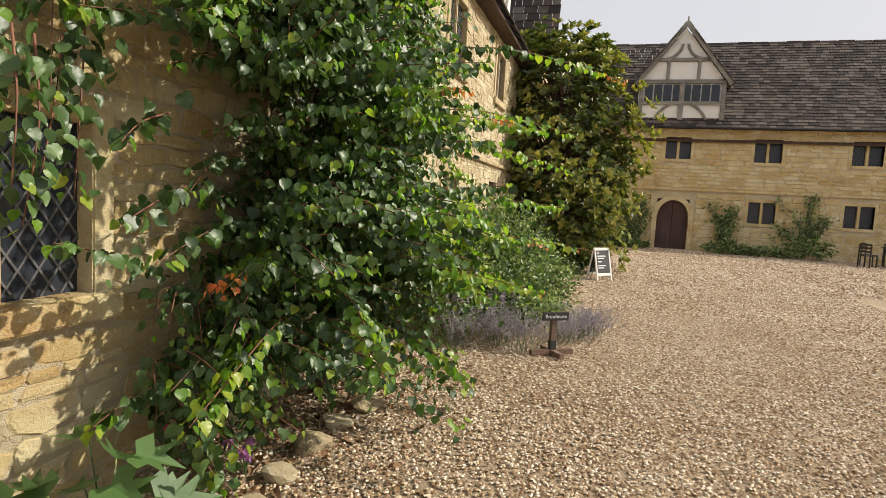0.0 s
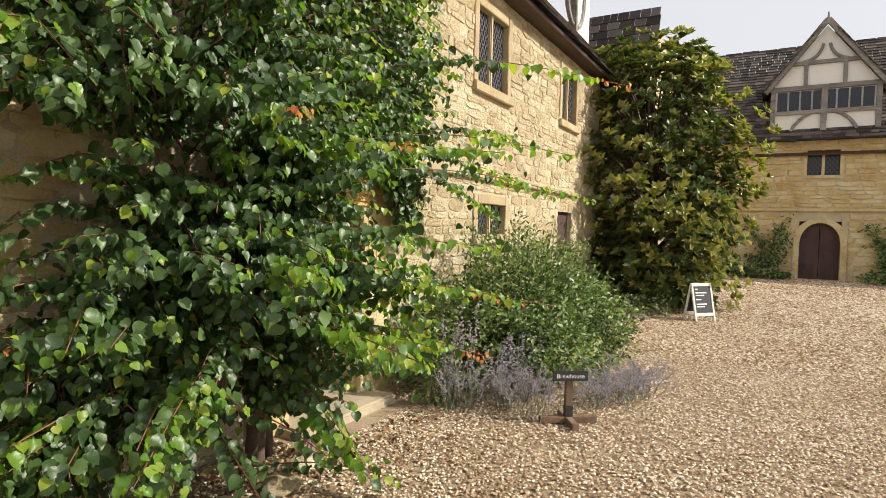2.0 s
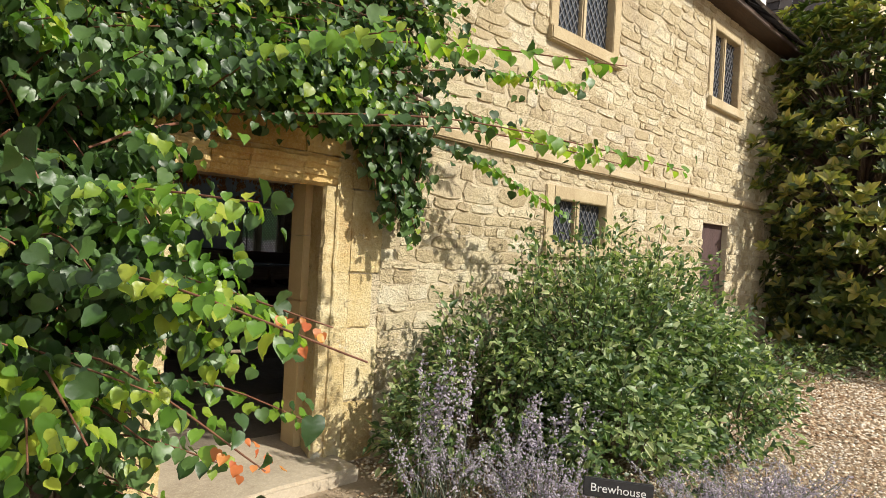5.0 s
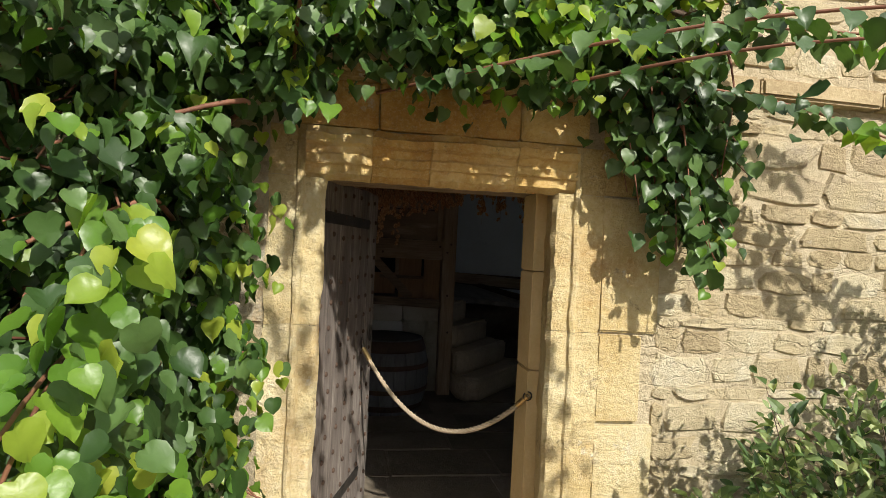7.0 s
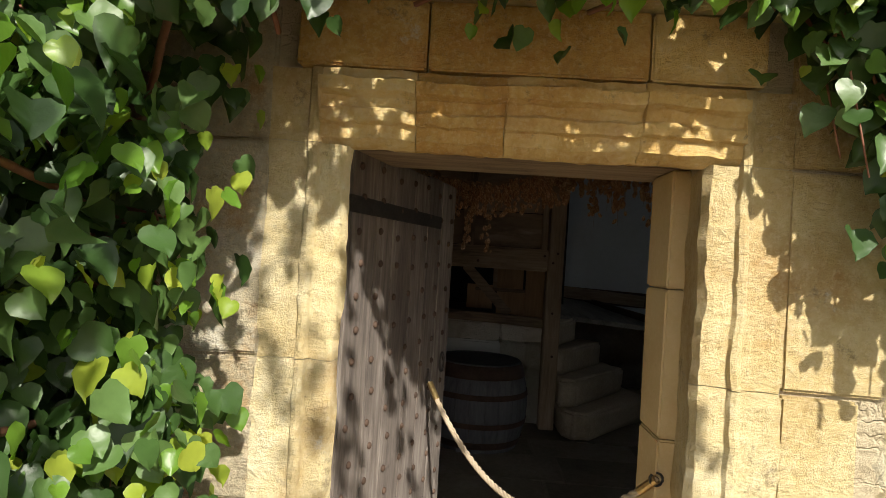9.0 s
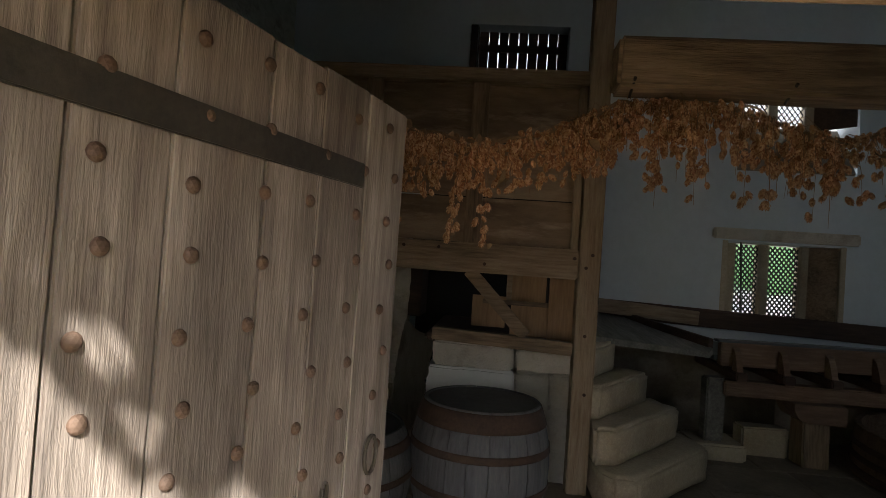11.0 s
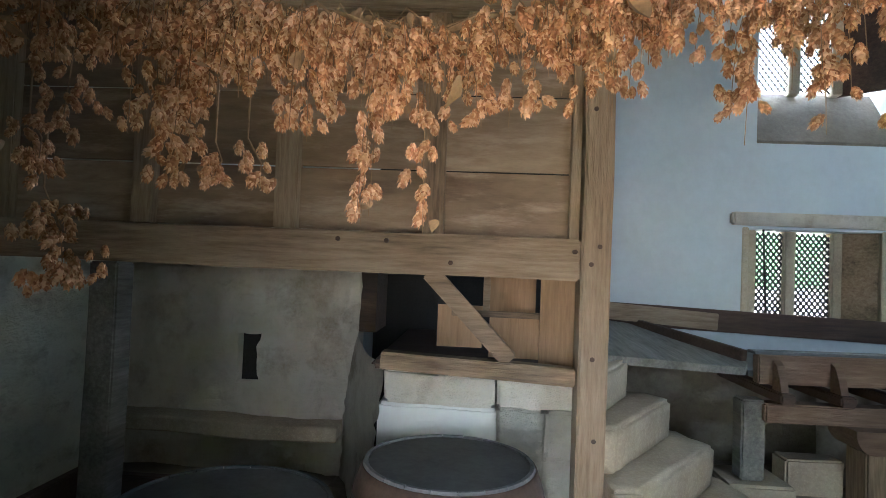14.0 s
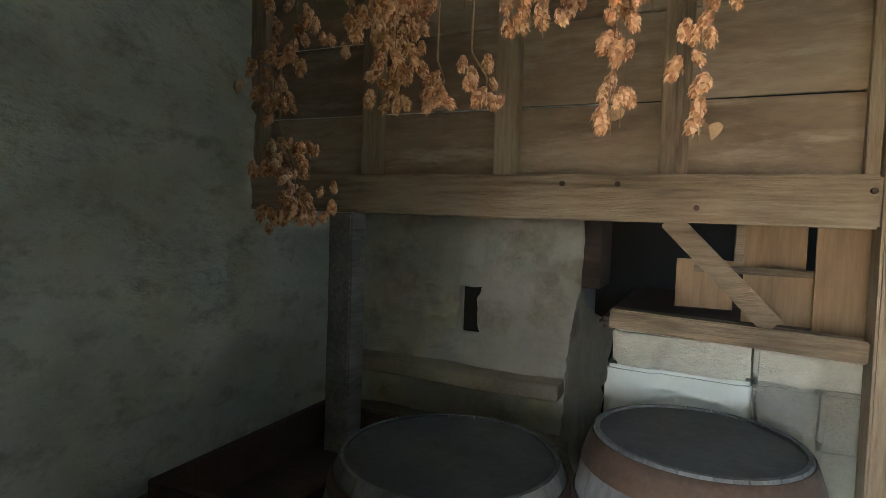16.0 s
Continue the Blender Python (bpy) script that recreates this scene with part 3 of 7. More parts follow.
PROF_HEAD = [(0.04, -0.262), (0.015, -0.14), (-0.005, -0.03), (0.005, -0.012), (0.02, 0.012), (0.055, 0.015), (0.06, 0.03), (0.09, 0.034), (0.1, 0.022), (0.125, 0.03), (0.135, 0.055), (0.165, 0.06), (0.175, 0.03), (0.2, 0.02), (0.2, -0.03)]
JX, HZ, SILL = 0.47, 1.9, 0.0
for s in (1, -1):
    for z0, z1, k1 in ((SILL, 0.55, 0), (0.552, 1.32, 0), (1.322, HZ + 0.004, 0)):
        part("jamb_stone", moulding(PROF, [(s * JX, z0, s, 0), (s * JX, z1, s, k1)]), ASHLAR, surround)
    part("jamb_stone", moulding(PROF[5:], [(s * JX, HZ + 0.006, s, 0), (s * JX, 2.1, s, 0)]), ASHLAR, surround)
for x0, x1 in ((0.552, 0.29), (0.288, -0.06), (-0.062, -0.3), (-0.302, -0.552)):
    part("head_stone", moulding(PROF_HEAD, [(x0, HZ, 0, 1), (x1, HZ, 0, 1)], True), HEADSTONE, surround, "orange-stained moulded lintel stone")
b = bmesh.new()
for x0, x1 in ((-0.62, -0.28), (-0.275, 0.3), (0.305, 0.6)):
    bx(x0, x1, -0.03, 0.1, 2.105, 2.285, 0.006, b, rough=0.008)
part("frieze_stone", b, HEADSTONE, surround, "orange-stained plain frieze stones")
b = bmesh.new()
for z0, z1, o in ((2.29, 2.315, 0.06), (2.315, 2.345, 0.09), (2.345, 2.40, 0.12)):
    bx(-0.66, 0.66, -o, 0.1, z0, z1, 0.006, b, rough=0.008)
part("cornice", b, ASHLAR, surround, "worn stone cornice over the lintel")
for s in (1, -1):
    for z0, z1 in ((0.06, 1.1), (1.104, 1.56), (1.564, 1.93)):
        xa, xb = sorted((s * (0.475 if s > 0 else 0.56), s * 0.62))
        part("inner_jamb", bx(xa, xb, 0.258, 0.45, z0, z1, 0.006, rough=0.004), JAMB, surround, "smooth pale inner jamb")
    for z0, z1 in ((0.0, 0.42), (0.425, 0.93), (0.935, 1.32), (1.325, 1.9), (1.905, 2.28)):
        w = random.choice((0.2, 0.27, 0.34))
        xa, xb = sorted((s * 0.685, s * (0.69 + w)))
        part("quoin", bx(xa, xb, -0.006, 0.1, z0, z1 - 0.006, 0.008, rough=0.01), ASHLAR if s > 0 else GREYSTONE, surround)
part("timber_lintel", bx(-0.66, 0.66, 0.258, 0.56, 1.935, 2.1, 0.008, rough=0.01), OAK, surround, "pale oak inner lintel")
b = bx(-0.62, 0.66, -0.3, 0.6, -0.1, 0.075, 0.02)
bmesh.ops.subdivide_edges(b, edges=b.edges[:], cuts=6, use_grid_fill=True)
for v in b.verts:
    v.co += noise.noise_vector(v.co * 3) * 0.012
tagged(part("doorstep", b, FLAG), "worn pale stone doorstep slab", "step")

# ---- open door leaf ----
HINGE, FREE = Vector((-0.54, 0.272, 0)), Vector((-0.234, 1.3, 0))
LW = (FREE - HINGE).length
leaf = thing("plank_door", "open grey weathered oak door with iron studs", "door")
leaf.matrix_world = Matrix.Translation(HINGE) @ Matrix.Rotation(math.atan2(FREE.y - HINGE.y, FREE.x - HINGE.x), 4, "Z")
x = 0.0
wid = [0.2, 0.16, 0.21, 0.17, 0.19, 0.21]
k = LW / sum(wid)
for w in wid:
    p = bx(x + 0.002, x + w * k - 0.002, -0.028, 0.0, 0.09, 1.955 + random.uniform(-0.006, 0.006), 0.004)
    bmesh.ops.subdivide_edges(p, edges=[e for e in p.edges if e.calc_length() > 0.5], cuts=10, use_grid_fill=True)
    for v in p.verts:
        v.co += noise.noise_vector(v.co * 4 + Vector((x, 0, 0))) * 0.003
    part("plank", p, DOORWOOD, leaf)
    x += w * k
for z in (0.35, 1.0, 1.7):
    part("ledge", bx(0.03, LW - 0.03, 0.001, 0.035, z, z + 0.15, 0.006), DOORWOOD, leaf)
for z in (0.3, 1.74):
    part("strap_hinge", bx(-0.02, LW * 0.8, -0.036, -0.0285, z, z + 0.055, 0.002), IRON, leaf, "blackened iron strap hinge")
stud = bmesh.new()
bmesh.ops.create_icosphere(stud, subdivisions=2, radius=0.013)
for v in stud.verts:
    v.co.y *= 0.7
stud_ob = part("stud", stud, HOOP, leaf)
stud_ob.location = (0.08, -0.03, 0.2)
for i in range(1, 7 * 17):
    c, r = i % 7, i // 7
    o = stud_ob.copy()
    scene.collection.objects.link(o)
    o.location = ((c + 0.5 + 0.16 * (r % 2) - 0.08) * LW / 7 + random.uniform(-.012, .012), -0.03, 0.17 + r * 0.108 + random.uniform(-.012, .012))
ring = bmesh.new()
tube([(LW - 0.1 + 0.028 * math.sin(a), -0.04, 1.12 + 0.045 * math.cos(a)) for a in np.linspace(0, 6.28, 15)], 0.005, 0.005, 6, ring)
part("ring_handle", ring, IRON, leaf, "black iron ring handle")

# rope across the doorway
rope = thing("rope_barrier", "twisted hemp rope hanging across the doorway", "rope", (0, 0, 0))
RA, RB = Vector((-0.265, 1.0, 1.06)), Vector((0.475, 0.25, 0.985))
pts = []
for i in range(41):
    s = i / 40
    p = RA.lerp(RB, s)
    p.z -= 4 * 0.3 * s * (1 - s)
    pts.append(p)
for k in range(3):
    strand = []
    for i in range(0, 161):
        s = i / 160 * 40
        j = min(int(s), 39)
        p = pts[j].lerp(pts[j + 1], s - j)
        a = i * 0.62 + k * 2.094
        strand.append(p + Vector((0.005 * math.cos(a), 0.004 * math.sin(a), 0.005 * math.sin(a))))
    part("strand", tube(strand, 0.0075, 0.0075, 6), ROPE, rope, smooth=True)
for p, d in ((RA, 0.04), (RB, -0.04)):
    q = pts[2] if d > 0 else pts[-3]
    part("ferrule", tube([p, p.lerp(q, 1.0)], 0.014, 0.014, 10), BRASS, rope, "dull brass rope end")
part("hook", tube([RA + Vector((-0.012, 0.0, 0.03 * math.cos(a))) + Vector((0, 0.02 * math.sin(a), 0.03)) for a in np.linspace(0, 5.5, 10)], 0.004, 0.004, 6), IRON, rope)
part("hook", tube([RB + Vector((0.02 * math.sin(a), 0, 0.02 * math.cos(a))) for a in np.linspace(0, 5.5, 10)], 0.004, 0.004, 6), IRON, rope)


# ---- leaded windows ----
def leaded(name, x0, x1, z0, z1, y, lights, label, pane_w=0.085, pane_h=0.125, glass=True, thick=0.006, mull=0.07, frame_mat=ASHLAR, depth=0.16, glass_y=0.09):
    """A stone-mullioned window with diamond lattice. y: outer face of the surround."""
    w = tagged(thing(name, label, "window", kind="structure"), kind="structure")
    fb = 0.07
    b = bmesh.new()
    bx(x0 - 0.1, x0 + fb * 0.4, y - 0.012, y + depth, z0 - 0.02, z1 + 0.1, 0.008, b, rough=0.005)
    bx(x1 - fb * 0.4, x1 + 0.1, y - 0.012, y + depth, z0 - 0.02, z1 + 0.1, 0.008, b, rough=0.005)
    bx(x0 + fb * 0.4, x1 - fb * 0.4, y - 0.01, y + depth, z1 - fb * 0.4, z1 + 0.1, 0.008, b, rough=0.005)
    part("window_frame", b, frame_mat, w)
    part("window_sill", bx(x0 - 0.12, x1 + 0.12, y - 0.06, y + depth + 0.05, z0 - 0.12, z0 + 0.012, 0.012, rough=0.006), frame_mat, w)
    step = (x1 - x0) / lights
    gy = y + glass_y
    for i in range(1, lights):
        cx = x0 + i * step
        part("mullion", bx(cx - mull / 2, cx + mull / 2, y + 0.03, y + depth - 0.01, z0, z1, 0.015), frame_mat, w)
    for i in range(lights):
        a, c = x0 + i * step + (mull / 2 if i else 0.02), x0 + (i + 1) * step - (mull / 2 if i < lights - 1 else 0.02)
        if glass:
            part("pane", bx(a, c, gy, gy + 0.004, z0, z1), GLASS, w)
        lat = bmesh.new()
        slope = pane_h / pane_w
        n = int((c - a) / pane_w + (z1 - z0) / pane_h) + 2
        for sgn in (1, -1):
            for j in range(-n, n + 1):
                # line z = z0 + sgn*slope*(x-a) + j*pane_h*2*0.5
                seg = []
                for x in np.linspace(a, c, 13):
                    z = z0 + sgn * slope * (x - a) + j * pane_h
                    if z0 <= z <= z1:
                        seg.append((x, gy - 0.004 + sgn * 0.001, z))
                if len(seg) > 1:
                    beam_between(seg[0], seg[-1], thick, thick, 0.0, lat, up=(0, 1, 0))
        if lat.verts:
            part("lattice", lat, LATTICE, w)
        else:
            lat.free()
    return w


leaded("window_1", *NEARWIN, 0.0, 3, "stone-framed leaded window with diamond lattice", 0.1, 0.145, thick=0.011)
leaded("window_2", *U1, 0.0, 2, "upper leaded casement window in a stone surround", thick=0.012, frame_mat=PALESTONE)
leaded("window_3", *U2, 0.0, 2, "upper leaded window close to the evergreen tree", thick=0.012, frame_mat=PALESTONE)
leaded("window_4", *W1, 0.0, 2, "low leaded window above the shrub", thick=0.012, frame_mat=PALESTONE)

# string course and eaves of the brewhouse
b = bmesh.new()
for i in range(14):
    bx(0.75 + i * 0.62, 0.75 + i * 0.62 + 0.612, -0.06, 0.03, 2.37 + random.uniform(-.004, .004), 2.45, 0.012, b, rough=0.01)
tagged(part("trim", b, PALESTONE), "moulded stone string course along the wall", "string course", kind="structure")
brew_roof = tagged(thing("brewhouse_roof", "dark stone-slate roof edge over the brewhouse", "roof"), kind="structure")
part("gutter_board", bx(-9, 9.3, -0.28, 0.3, 4.98, 5.06, 0.01), DARKWOOD, brew_roof)


def slate_roof(parent, origin, ux, uv, length, run, course=0.28, w=0.34, thick=0.025, seed=1):
    """Overlapping stone slates on a slope: ux along the eaves, uv up the slope."""
    r = random.Random(seed)
    o, ux, uv = Vector(origin), Vector(ux).normalized(), Vector(uv).normalized()
    nz = ux.cross(uv)
    if nz.z < 0:
        nz = -nz
    V, F = [], []
    rows_ = int(run / course)
    for j in range(rows_):
        x = -r.random() * w
        ch = course * (1.15 - 0.3 * j / max(1, rows_))
        while x < length:
            ww = w * r.uniform(0.6, 1.4)
            a, b_ = max(0, x), min(length, x + ww - 0.012)
            if b_ > a + 0.03:
                h0, lift = j * course, r.uniform(0, 0.012)
                base = len(V)
                for hh_, zz in ((h0 - 0.04 * r.random(), 0.03 + lift), (h0 + ch + 0.06, 0.005)):
                    for xx in (a, b_):
                        V.append(o + ux * xx + uv * hh_ + nz * zz)
                        V.append(o + ux * xx + uv * hh_ + nz * (zz + thick))
                for q in ((0, 2, 3, 1), (4, 5, 7, 6), (1, 3, 7, 5), (0, 1, 5, 4), (2, 6, 7, 3)):
                    F.append((base + q[0], base + q[1], base + q[2]))
                    F.append((base + q[0], base + q[2], base + q[3]))
            x += ww
    return mesh_np("slates", [tuple(v) for v in V], F, SLATE, parent)


part("roof_boards", beam_between((-9, 2.9, 7.6), (9.2, 2.9, 7.6), 6.9, 0.05, 0.0, up=(0, -0.57, 0.82)), DARKWOOD, brew_roof)
slate_roof(brew_roof, (-9, -0.33, 5.06), (1, 0, 0), (0, 0.74, 0.67), 18.2, 1.6, seed=3)
# half-timbered dormer above the brewhouse eaves
dorm = thing("timber_dormer", "half-timbered dormer with curved grey braces", "dormer")
part("panel", bx(8.02, 9.1, 0.32, 0.4, 5.3, 7.6), PLASTER, dorm)
part("post", bx(7.9, 8.02, 0.25, 0.4, 5.2, 7.8, 0.01), GREYTIMBER, dorm)
part("rail", bx(7.3, 8.0, 0.26, 0.38, 6.6, 6.72, 0.01), GREYTIMBER, dorm)
for s in (-1, 1):
    pts = [(7.96 + s * (0.08 + 0.55 * math.sin(a)), 0.3, 6.6 - 0.9 * math.cos(a) * 0.9 + 0.2) for a in np.linspace(0.1, 1.5, 8)]
    part("brace", tube(pts, 0.05, 0.05, 6), GREYTIMBER, dorm)

# cross range roof behind the tree
cross = thing("cross_range", "stone range with steep slate roof behind the tree", "house")
part("wall", bx(13.6, 20, 0.1, 5.5, 0, 6.3), RUBBLE, cross)
slate_roof(cross, (13.3, -0.4, 6.2), (0, 1, 0), (0.35, 0, 0.94), 6.3, 2.5, seed=7)
part("gable_end", bx(14.3, 19.5, -0.02, 0.08, 6.2, 8.3), RUBBLE, cross)

# ---- far house across the courtyard ----
FX = 22.0
house = thing("courtyard_house", "long honey stone house with slate roof and gabled dormer", "house")
FWIN = [(-5.6, -4.56, 3.95, 4.9), (-9.15, -8.1, 3.9, 4.88), (-9.12, -8.07, 1.32, 2.22), (-12.72, -11.64, 1.35, 2.26), (-12.8, -11.7, 3.9, 4.88), (-16.4, -15.3, 3.9, 4.88), (-16.4, -15.3, 1.35, 2.26)]
bm = bmesh.new()
ys = sorted({-30.0, 12.0, *[w[0] for w in FWIN], *[w[1] for w in FWIN], -5.75, -4.4})
zs = sorted({-0.5, 5.35, *[w[2] for w in FWIN], *[w[3] for w in FWIN], 2.2})
for a, c in zip(ys, ys[1:]):
    for d, e in zip(zs, zs[1:]):
        my, mz = (a + c) / 2, (d + e) / 2
        if any(w[0] < my < w[1] and w[2] < mz < w[3] for w in FWIN) or (-5.75 < my < -4.4 and mz < 2.2):
            continue
        bx(FX, FX + 0.5, a, c, d, e, bm=bm)
part("wall", bm, MORTAR, house)
# filling block, the unlit rooms given as near-black colour
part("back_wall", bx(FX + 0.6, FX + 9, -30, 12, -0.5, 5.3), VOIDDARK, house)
for y0, y1, z0, z1 in FWIN:
    w = part("window", bx(FX + 0.18, FX + 0.2, y0, y1, z0, z1), GLASS, house, "small leaded two-light window")
    b = bmesh.new()
    bx(FX - 0.02, FX + 0.2, y0 - 0.12, y0, z0 - 0.1, z1 + 0.1, 0, b)
    bx(FX - 0.02, FX + 0.2, y1, y1 + 0.12, z0 - 0.1, z1 + 0.1, 0, b)
    bx(FX - 0.02, FX + 0.2, y0, y1, z1, z1 + 0.12, 0, b)
    bx(FX - 0.05, FX + 0.2, y0, y1, z0 - 0.12, z0, 0, b)
    bx(FX + 0.05, FX + 0.17, (y0 + y1) / 2 - 0.05, (y0 + y1) / 2 + 0.05, z0, z1, 0, b)
    part("window_frame", b, ASHLAR, w)
    lat = bmesh.new()
    for k in range(-6, 14):
        for sgn in (1, -1):
            pts = [(FX + 0.165, y0 + s * (y1 - y0), z0 + sgn * s * (y1 - y0) * 1.3 + k * 0.2 - 0.4) for s in np.linspace(0, 1, 15)]
            pts = [p for p in pts if z0 < p[2] < z1]
            if len(pts) > 1:
                beam_between(pts[0], pts[-1], 0.014, 0.014, 0, lat, up=(1, 0, 0))
    part("lattice", lat, LATTICE, w)
part("string_course", bx(FX - 0.08, FX + 0.02, -30, 12, 2.58, 2.7, 0.02), ASHLAR, house)
# arched doorway
ab = bmesh.new()
N = 12
cy, hw = -5.08, 0.66
arch = [(cy + hw, -0.4), (cy + hw, 1.25)] + [(cy + hw * math.cos(a), 1.25 + 0.9 * math.sin(a) ** 0.85) for a in np.linspace(0.12, math.pi - 0.12, N)] + [(cy - hw, 1.25), (cy - hw, -0.4)]
fr = [ab.verts.new((FX - 0.06, y, z)) for y, z in arch]
fo = [ab.verts.new((FX - 0.06, cy + (y - cy) * 1.3, z + (0.17 if z > 1.25 else 0))) for y, z in arch]
bi = [ab.verts.new((FX + 0.3, y, z)) for y, z in arch]
bo = [ab.verts.new((FX + 0.02, cy + (y - cy) * 1.3, z + (0.17 if z > 1.25 else 0))) for y, z in arch]
for i in range(len(arch) - 1):
    ab.faces.new((fr[i], fr[i + 1], fo[i + 1], fo[i]))
    ab.faces.new((fr[i], bi[i], bi[i + 1], fr[i + 1]))
    ab.faces.new((fo[i], fo[i + 1], bo[i + 1], bo[i]))
hd = part("doorway", ab, ASHLAR, house, "pointed-arched pale stone doorway")
sp = bmesh.new()
sv = [sp.verts.new((FX + 0.12, y, z)) for y, z in arch]
tv = [sp.verts.new((FX + 0.12, cy + (y - cy) * 1.2, z + 0.12 if z > 1.25 else z)) for y, z in arch]
for i in range(len(arch) - 1):
    sp.faces.new((sv[i], sv[i + 1], tv[i + 1], tv[i]))
part("spandrel", sp, RUBBLE, hd)
for s in (-1, 1):
    b = bmesh.new()
    bx(FX + 0.2, FX + 0.26, cy + (0.01 if s > 0 else -hw), cy + (hw if s > 0 else -0.01), -0.4, 2.2, 0, b)
    dl = part("door_leaf", b, DARK_DOOR_AND_SHADE, hd, "dark purple-brown panelled door leaf")
    for z in (0.15, 0.75, 1.3):
        b2 = bmesh.new()
        bx(FX + 0.185, FX + 0.199, cy + s * 0.12 if s > 0 else cy - hw + 0.1, cy + hw - 0.1 if s > 0 else cy - 0.12, z, z + 0.42, 0.01, b2)
        part("panel", b2, DARK_DOOR_AND_SHADE, hd)
# roof and dormer
part("roof_deck", beam_between((FX + 3.6, -30, 7.2), (FX + 3.6, 12, 7.2), 9.0, 0.05, 0, up=(-0.55, 0, 0.83)), DARKWOOD, house)
slate_roof(house, (FX - 0.35, -30, 5.28), (0, 1, 0), (0.66, 0, 0.75), 42, 6.0, 0.2, 0.32, 0.028, seed=11)
part("eaves_gutter", tube([(FX - 0.38, -30, 5.27), (FX - 0.38, 12, 5.27)], 0.06, 0.06, 8), IRON, house)
GY0, GY1, GZ0, GZ1, GA = -6.75, -3.25, 5.5, 7.25, 9.55
gc = (GY0 + GY1) / 2
GX = FX - 0.12
gbm = bmesh.new()
gv = [gbm.verts.new((GX + 0.1, y, z)) for y, z in ((GY0, GZ0), (GY1, GZ0), (GY1, GZ1), (gc, GA), (GY0, GZ1))]
gw = [gbm.verts.new((GX + 5.0, y, z)) for y, z in ((GY0, GZ0), (GY1, GZ0), (GY1, GZ1), (gc, GA), (GY0, GZ1))]
gbm.faces.new(gv)
for i in range(5):
    gbm.faces.new((gv[i], gv[(i + 1) % 5], gw[(i + 1) % 5], gw[i]))
dormer = part("dormer", gbm, PLASTER, house, "white rendered half-timbered gabled dormer")


def dt(y0, z0, y1, z1, w=0.16, n="timber"):
    part(n, beam_between((GX + 0.06, y0, z0), (GX + 0.06, y1, z1), 0.1, w, 0.01, up=(0, -(z1 - z0), y1 - y0)), GREYTIMBER, dormer)


dt(GY0 - 0.12, GZ0 + 0.02, GY1 + 0.12, GZ0 + 0.02, 0.16)
dt(GY0, 6.35, GY1, 6.35, 0.15)
dt(GY0 - 0.1, GZ1 + 0.02, GY1 + 0.1, GZ1 + 0.02, 0.17)
dt(GY0 + 0.55, 8.2, GY1 - 0.55, 8.2, 0.15)
for y in (GY0 + 0.08, GY1 - 0.08):
    dt(y, GZ0, y, GZ1, 0.17)
dt(gc, GZ0, gc, GZ1, 0.2)
for y in (gc - 0.62, gc + 0.62):
    dt(y, GZ1, y, 8.2, 0.13)
for s in (-1, 1):
    for (ya, za), (yb, zb) in zip(*(lambda q: (q, q[1:]))([(gc + s * (0.1 + 0.95 * math.sin(a)), 5.62 + 0.75 * math.cos(a) ** 1.5) for a in np.linspace(0.05, 1.5, 7)])):
        dt(ya, za, yb, zb, 0.11, "curved_brace")
    for (ya, za), (yb, zb) in zip(*(lambda q: (q, q[1:]))([(gc + s * (0.75 - 0.65 * math.sin(a)), 8.25 + 0.7 * (1 - math.cos(a))) for a in np.linspace(0.05, 1.45, 6)])):
        dt(ya, za, yb, zb, 0.1, "curved_brace")
    part("barge_board", beam_between((GX - 0.1, gc + s * 1.95, GZ1 - 0.12), (GX - 0.1, gc, GA + 0.16), 0.1, 0.2, 0.01, up=(0, s * 0.8, 0.6)), GREYTIMBER, dormer)
    slate_roof(house, (GX - 0.2, gc + s * 2.0, GZ1 - 0.1), (1, 0, 0), (0, -s * 0.62, 0.79), 4.5, 2.95, 0.28, 0.36, 0.03, seed=20 + s)
for i in range(8):
    y0 = GY0 + 0.2 + i * (GY1 - GY0 - 0.4) / 8 + (0.03 if i != 4 else 0.12)
    y1 = GY0 + 0.2 + (i + 1) * (GY1 - GY0 - 0.4) / 8 - (0.03 if i != 3 else 0.12)
    part("dormer_window", bx(GX + 0.02, GX + 0.08, y0, y1, 6.44, 7.14, 0.01), GLASS, dormer, "narrow leaded window light")
part("ridge_finial", tube([(GX - 0.1, gc, GA + 0.1), (GX - 0.1, gc, GA + 0.42)], 0.06, 0.03, 6), GREYTIMBER, dormer)
b = bmesh.new()
for i in range(60):
    bx(FX + 3.55, FX + 3.85, -30 + i * 0.7, -30 + i * 0.7 + 0.68, 9.72, 9.86 + random.uniform(-.02, .02), 0.02, b)
part("ridge_tiles", b, SLATE, house)


# ---- brewhouse interior ----
def framed(name, label, category):
    return thing(name, label, category)


BY = 3.95
loft = framed("panelled_loft", "oak-framed boarded enclosure above the furnace", "timber frame")
part("main_beam", beam_between((XL, BY, 1.64), (0.63, BY, 1.64), 0.14, 0.21, 0.01), OAK, loft, "long pegged oak beam")
part("post", beam_between((0.705, BY - 0.01, 0.06), (0.705, BY - 0.01, ZC), 0.145, 0.15, 0.01, up=(0, 1, 0)), OAK_Z, loft, "squared oak post")
part("post", beam_between((-1.9, BY + 0.1, 0.06), (-1.9, BY + 0.1, 1.53), 0.16, 0.16, 0.01, up=(0, 1, 0)), GREYTIMBER, loft)
for x in (-2.47, -1.675, -0.9, -0.125):
    part("stud", beam_between((x, BY, 1.745), (x, BY, 2.9), 0.12, 0.09, 0.006, up=(0, 1, 0)), OAK_Z, loft)
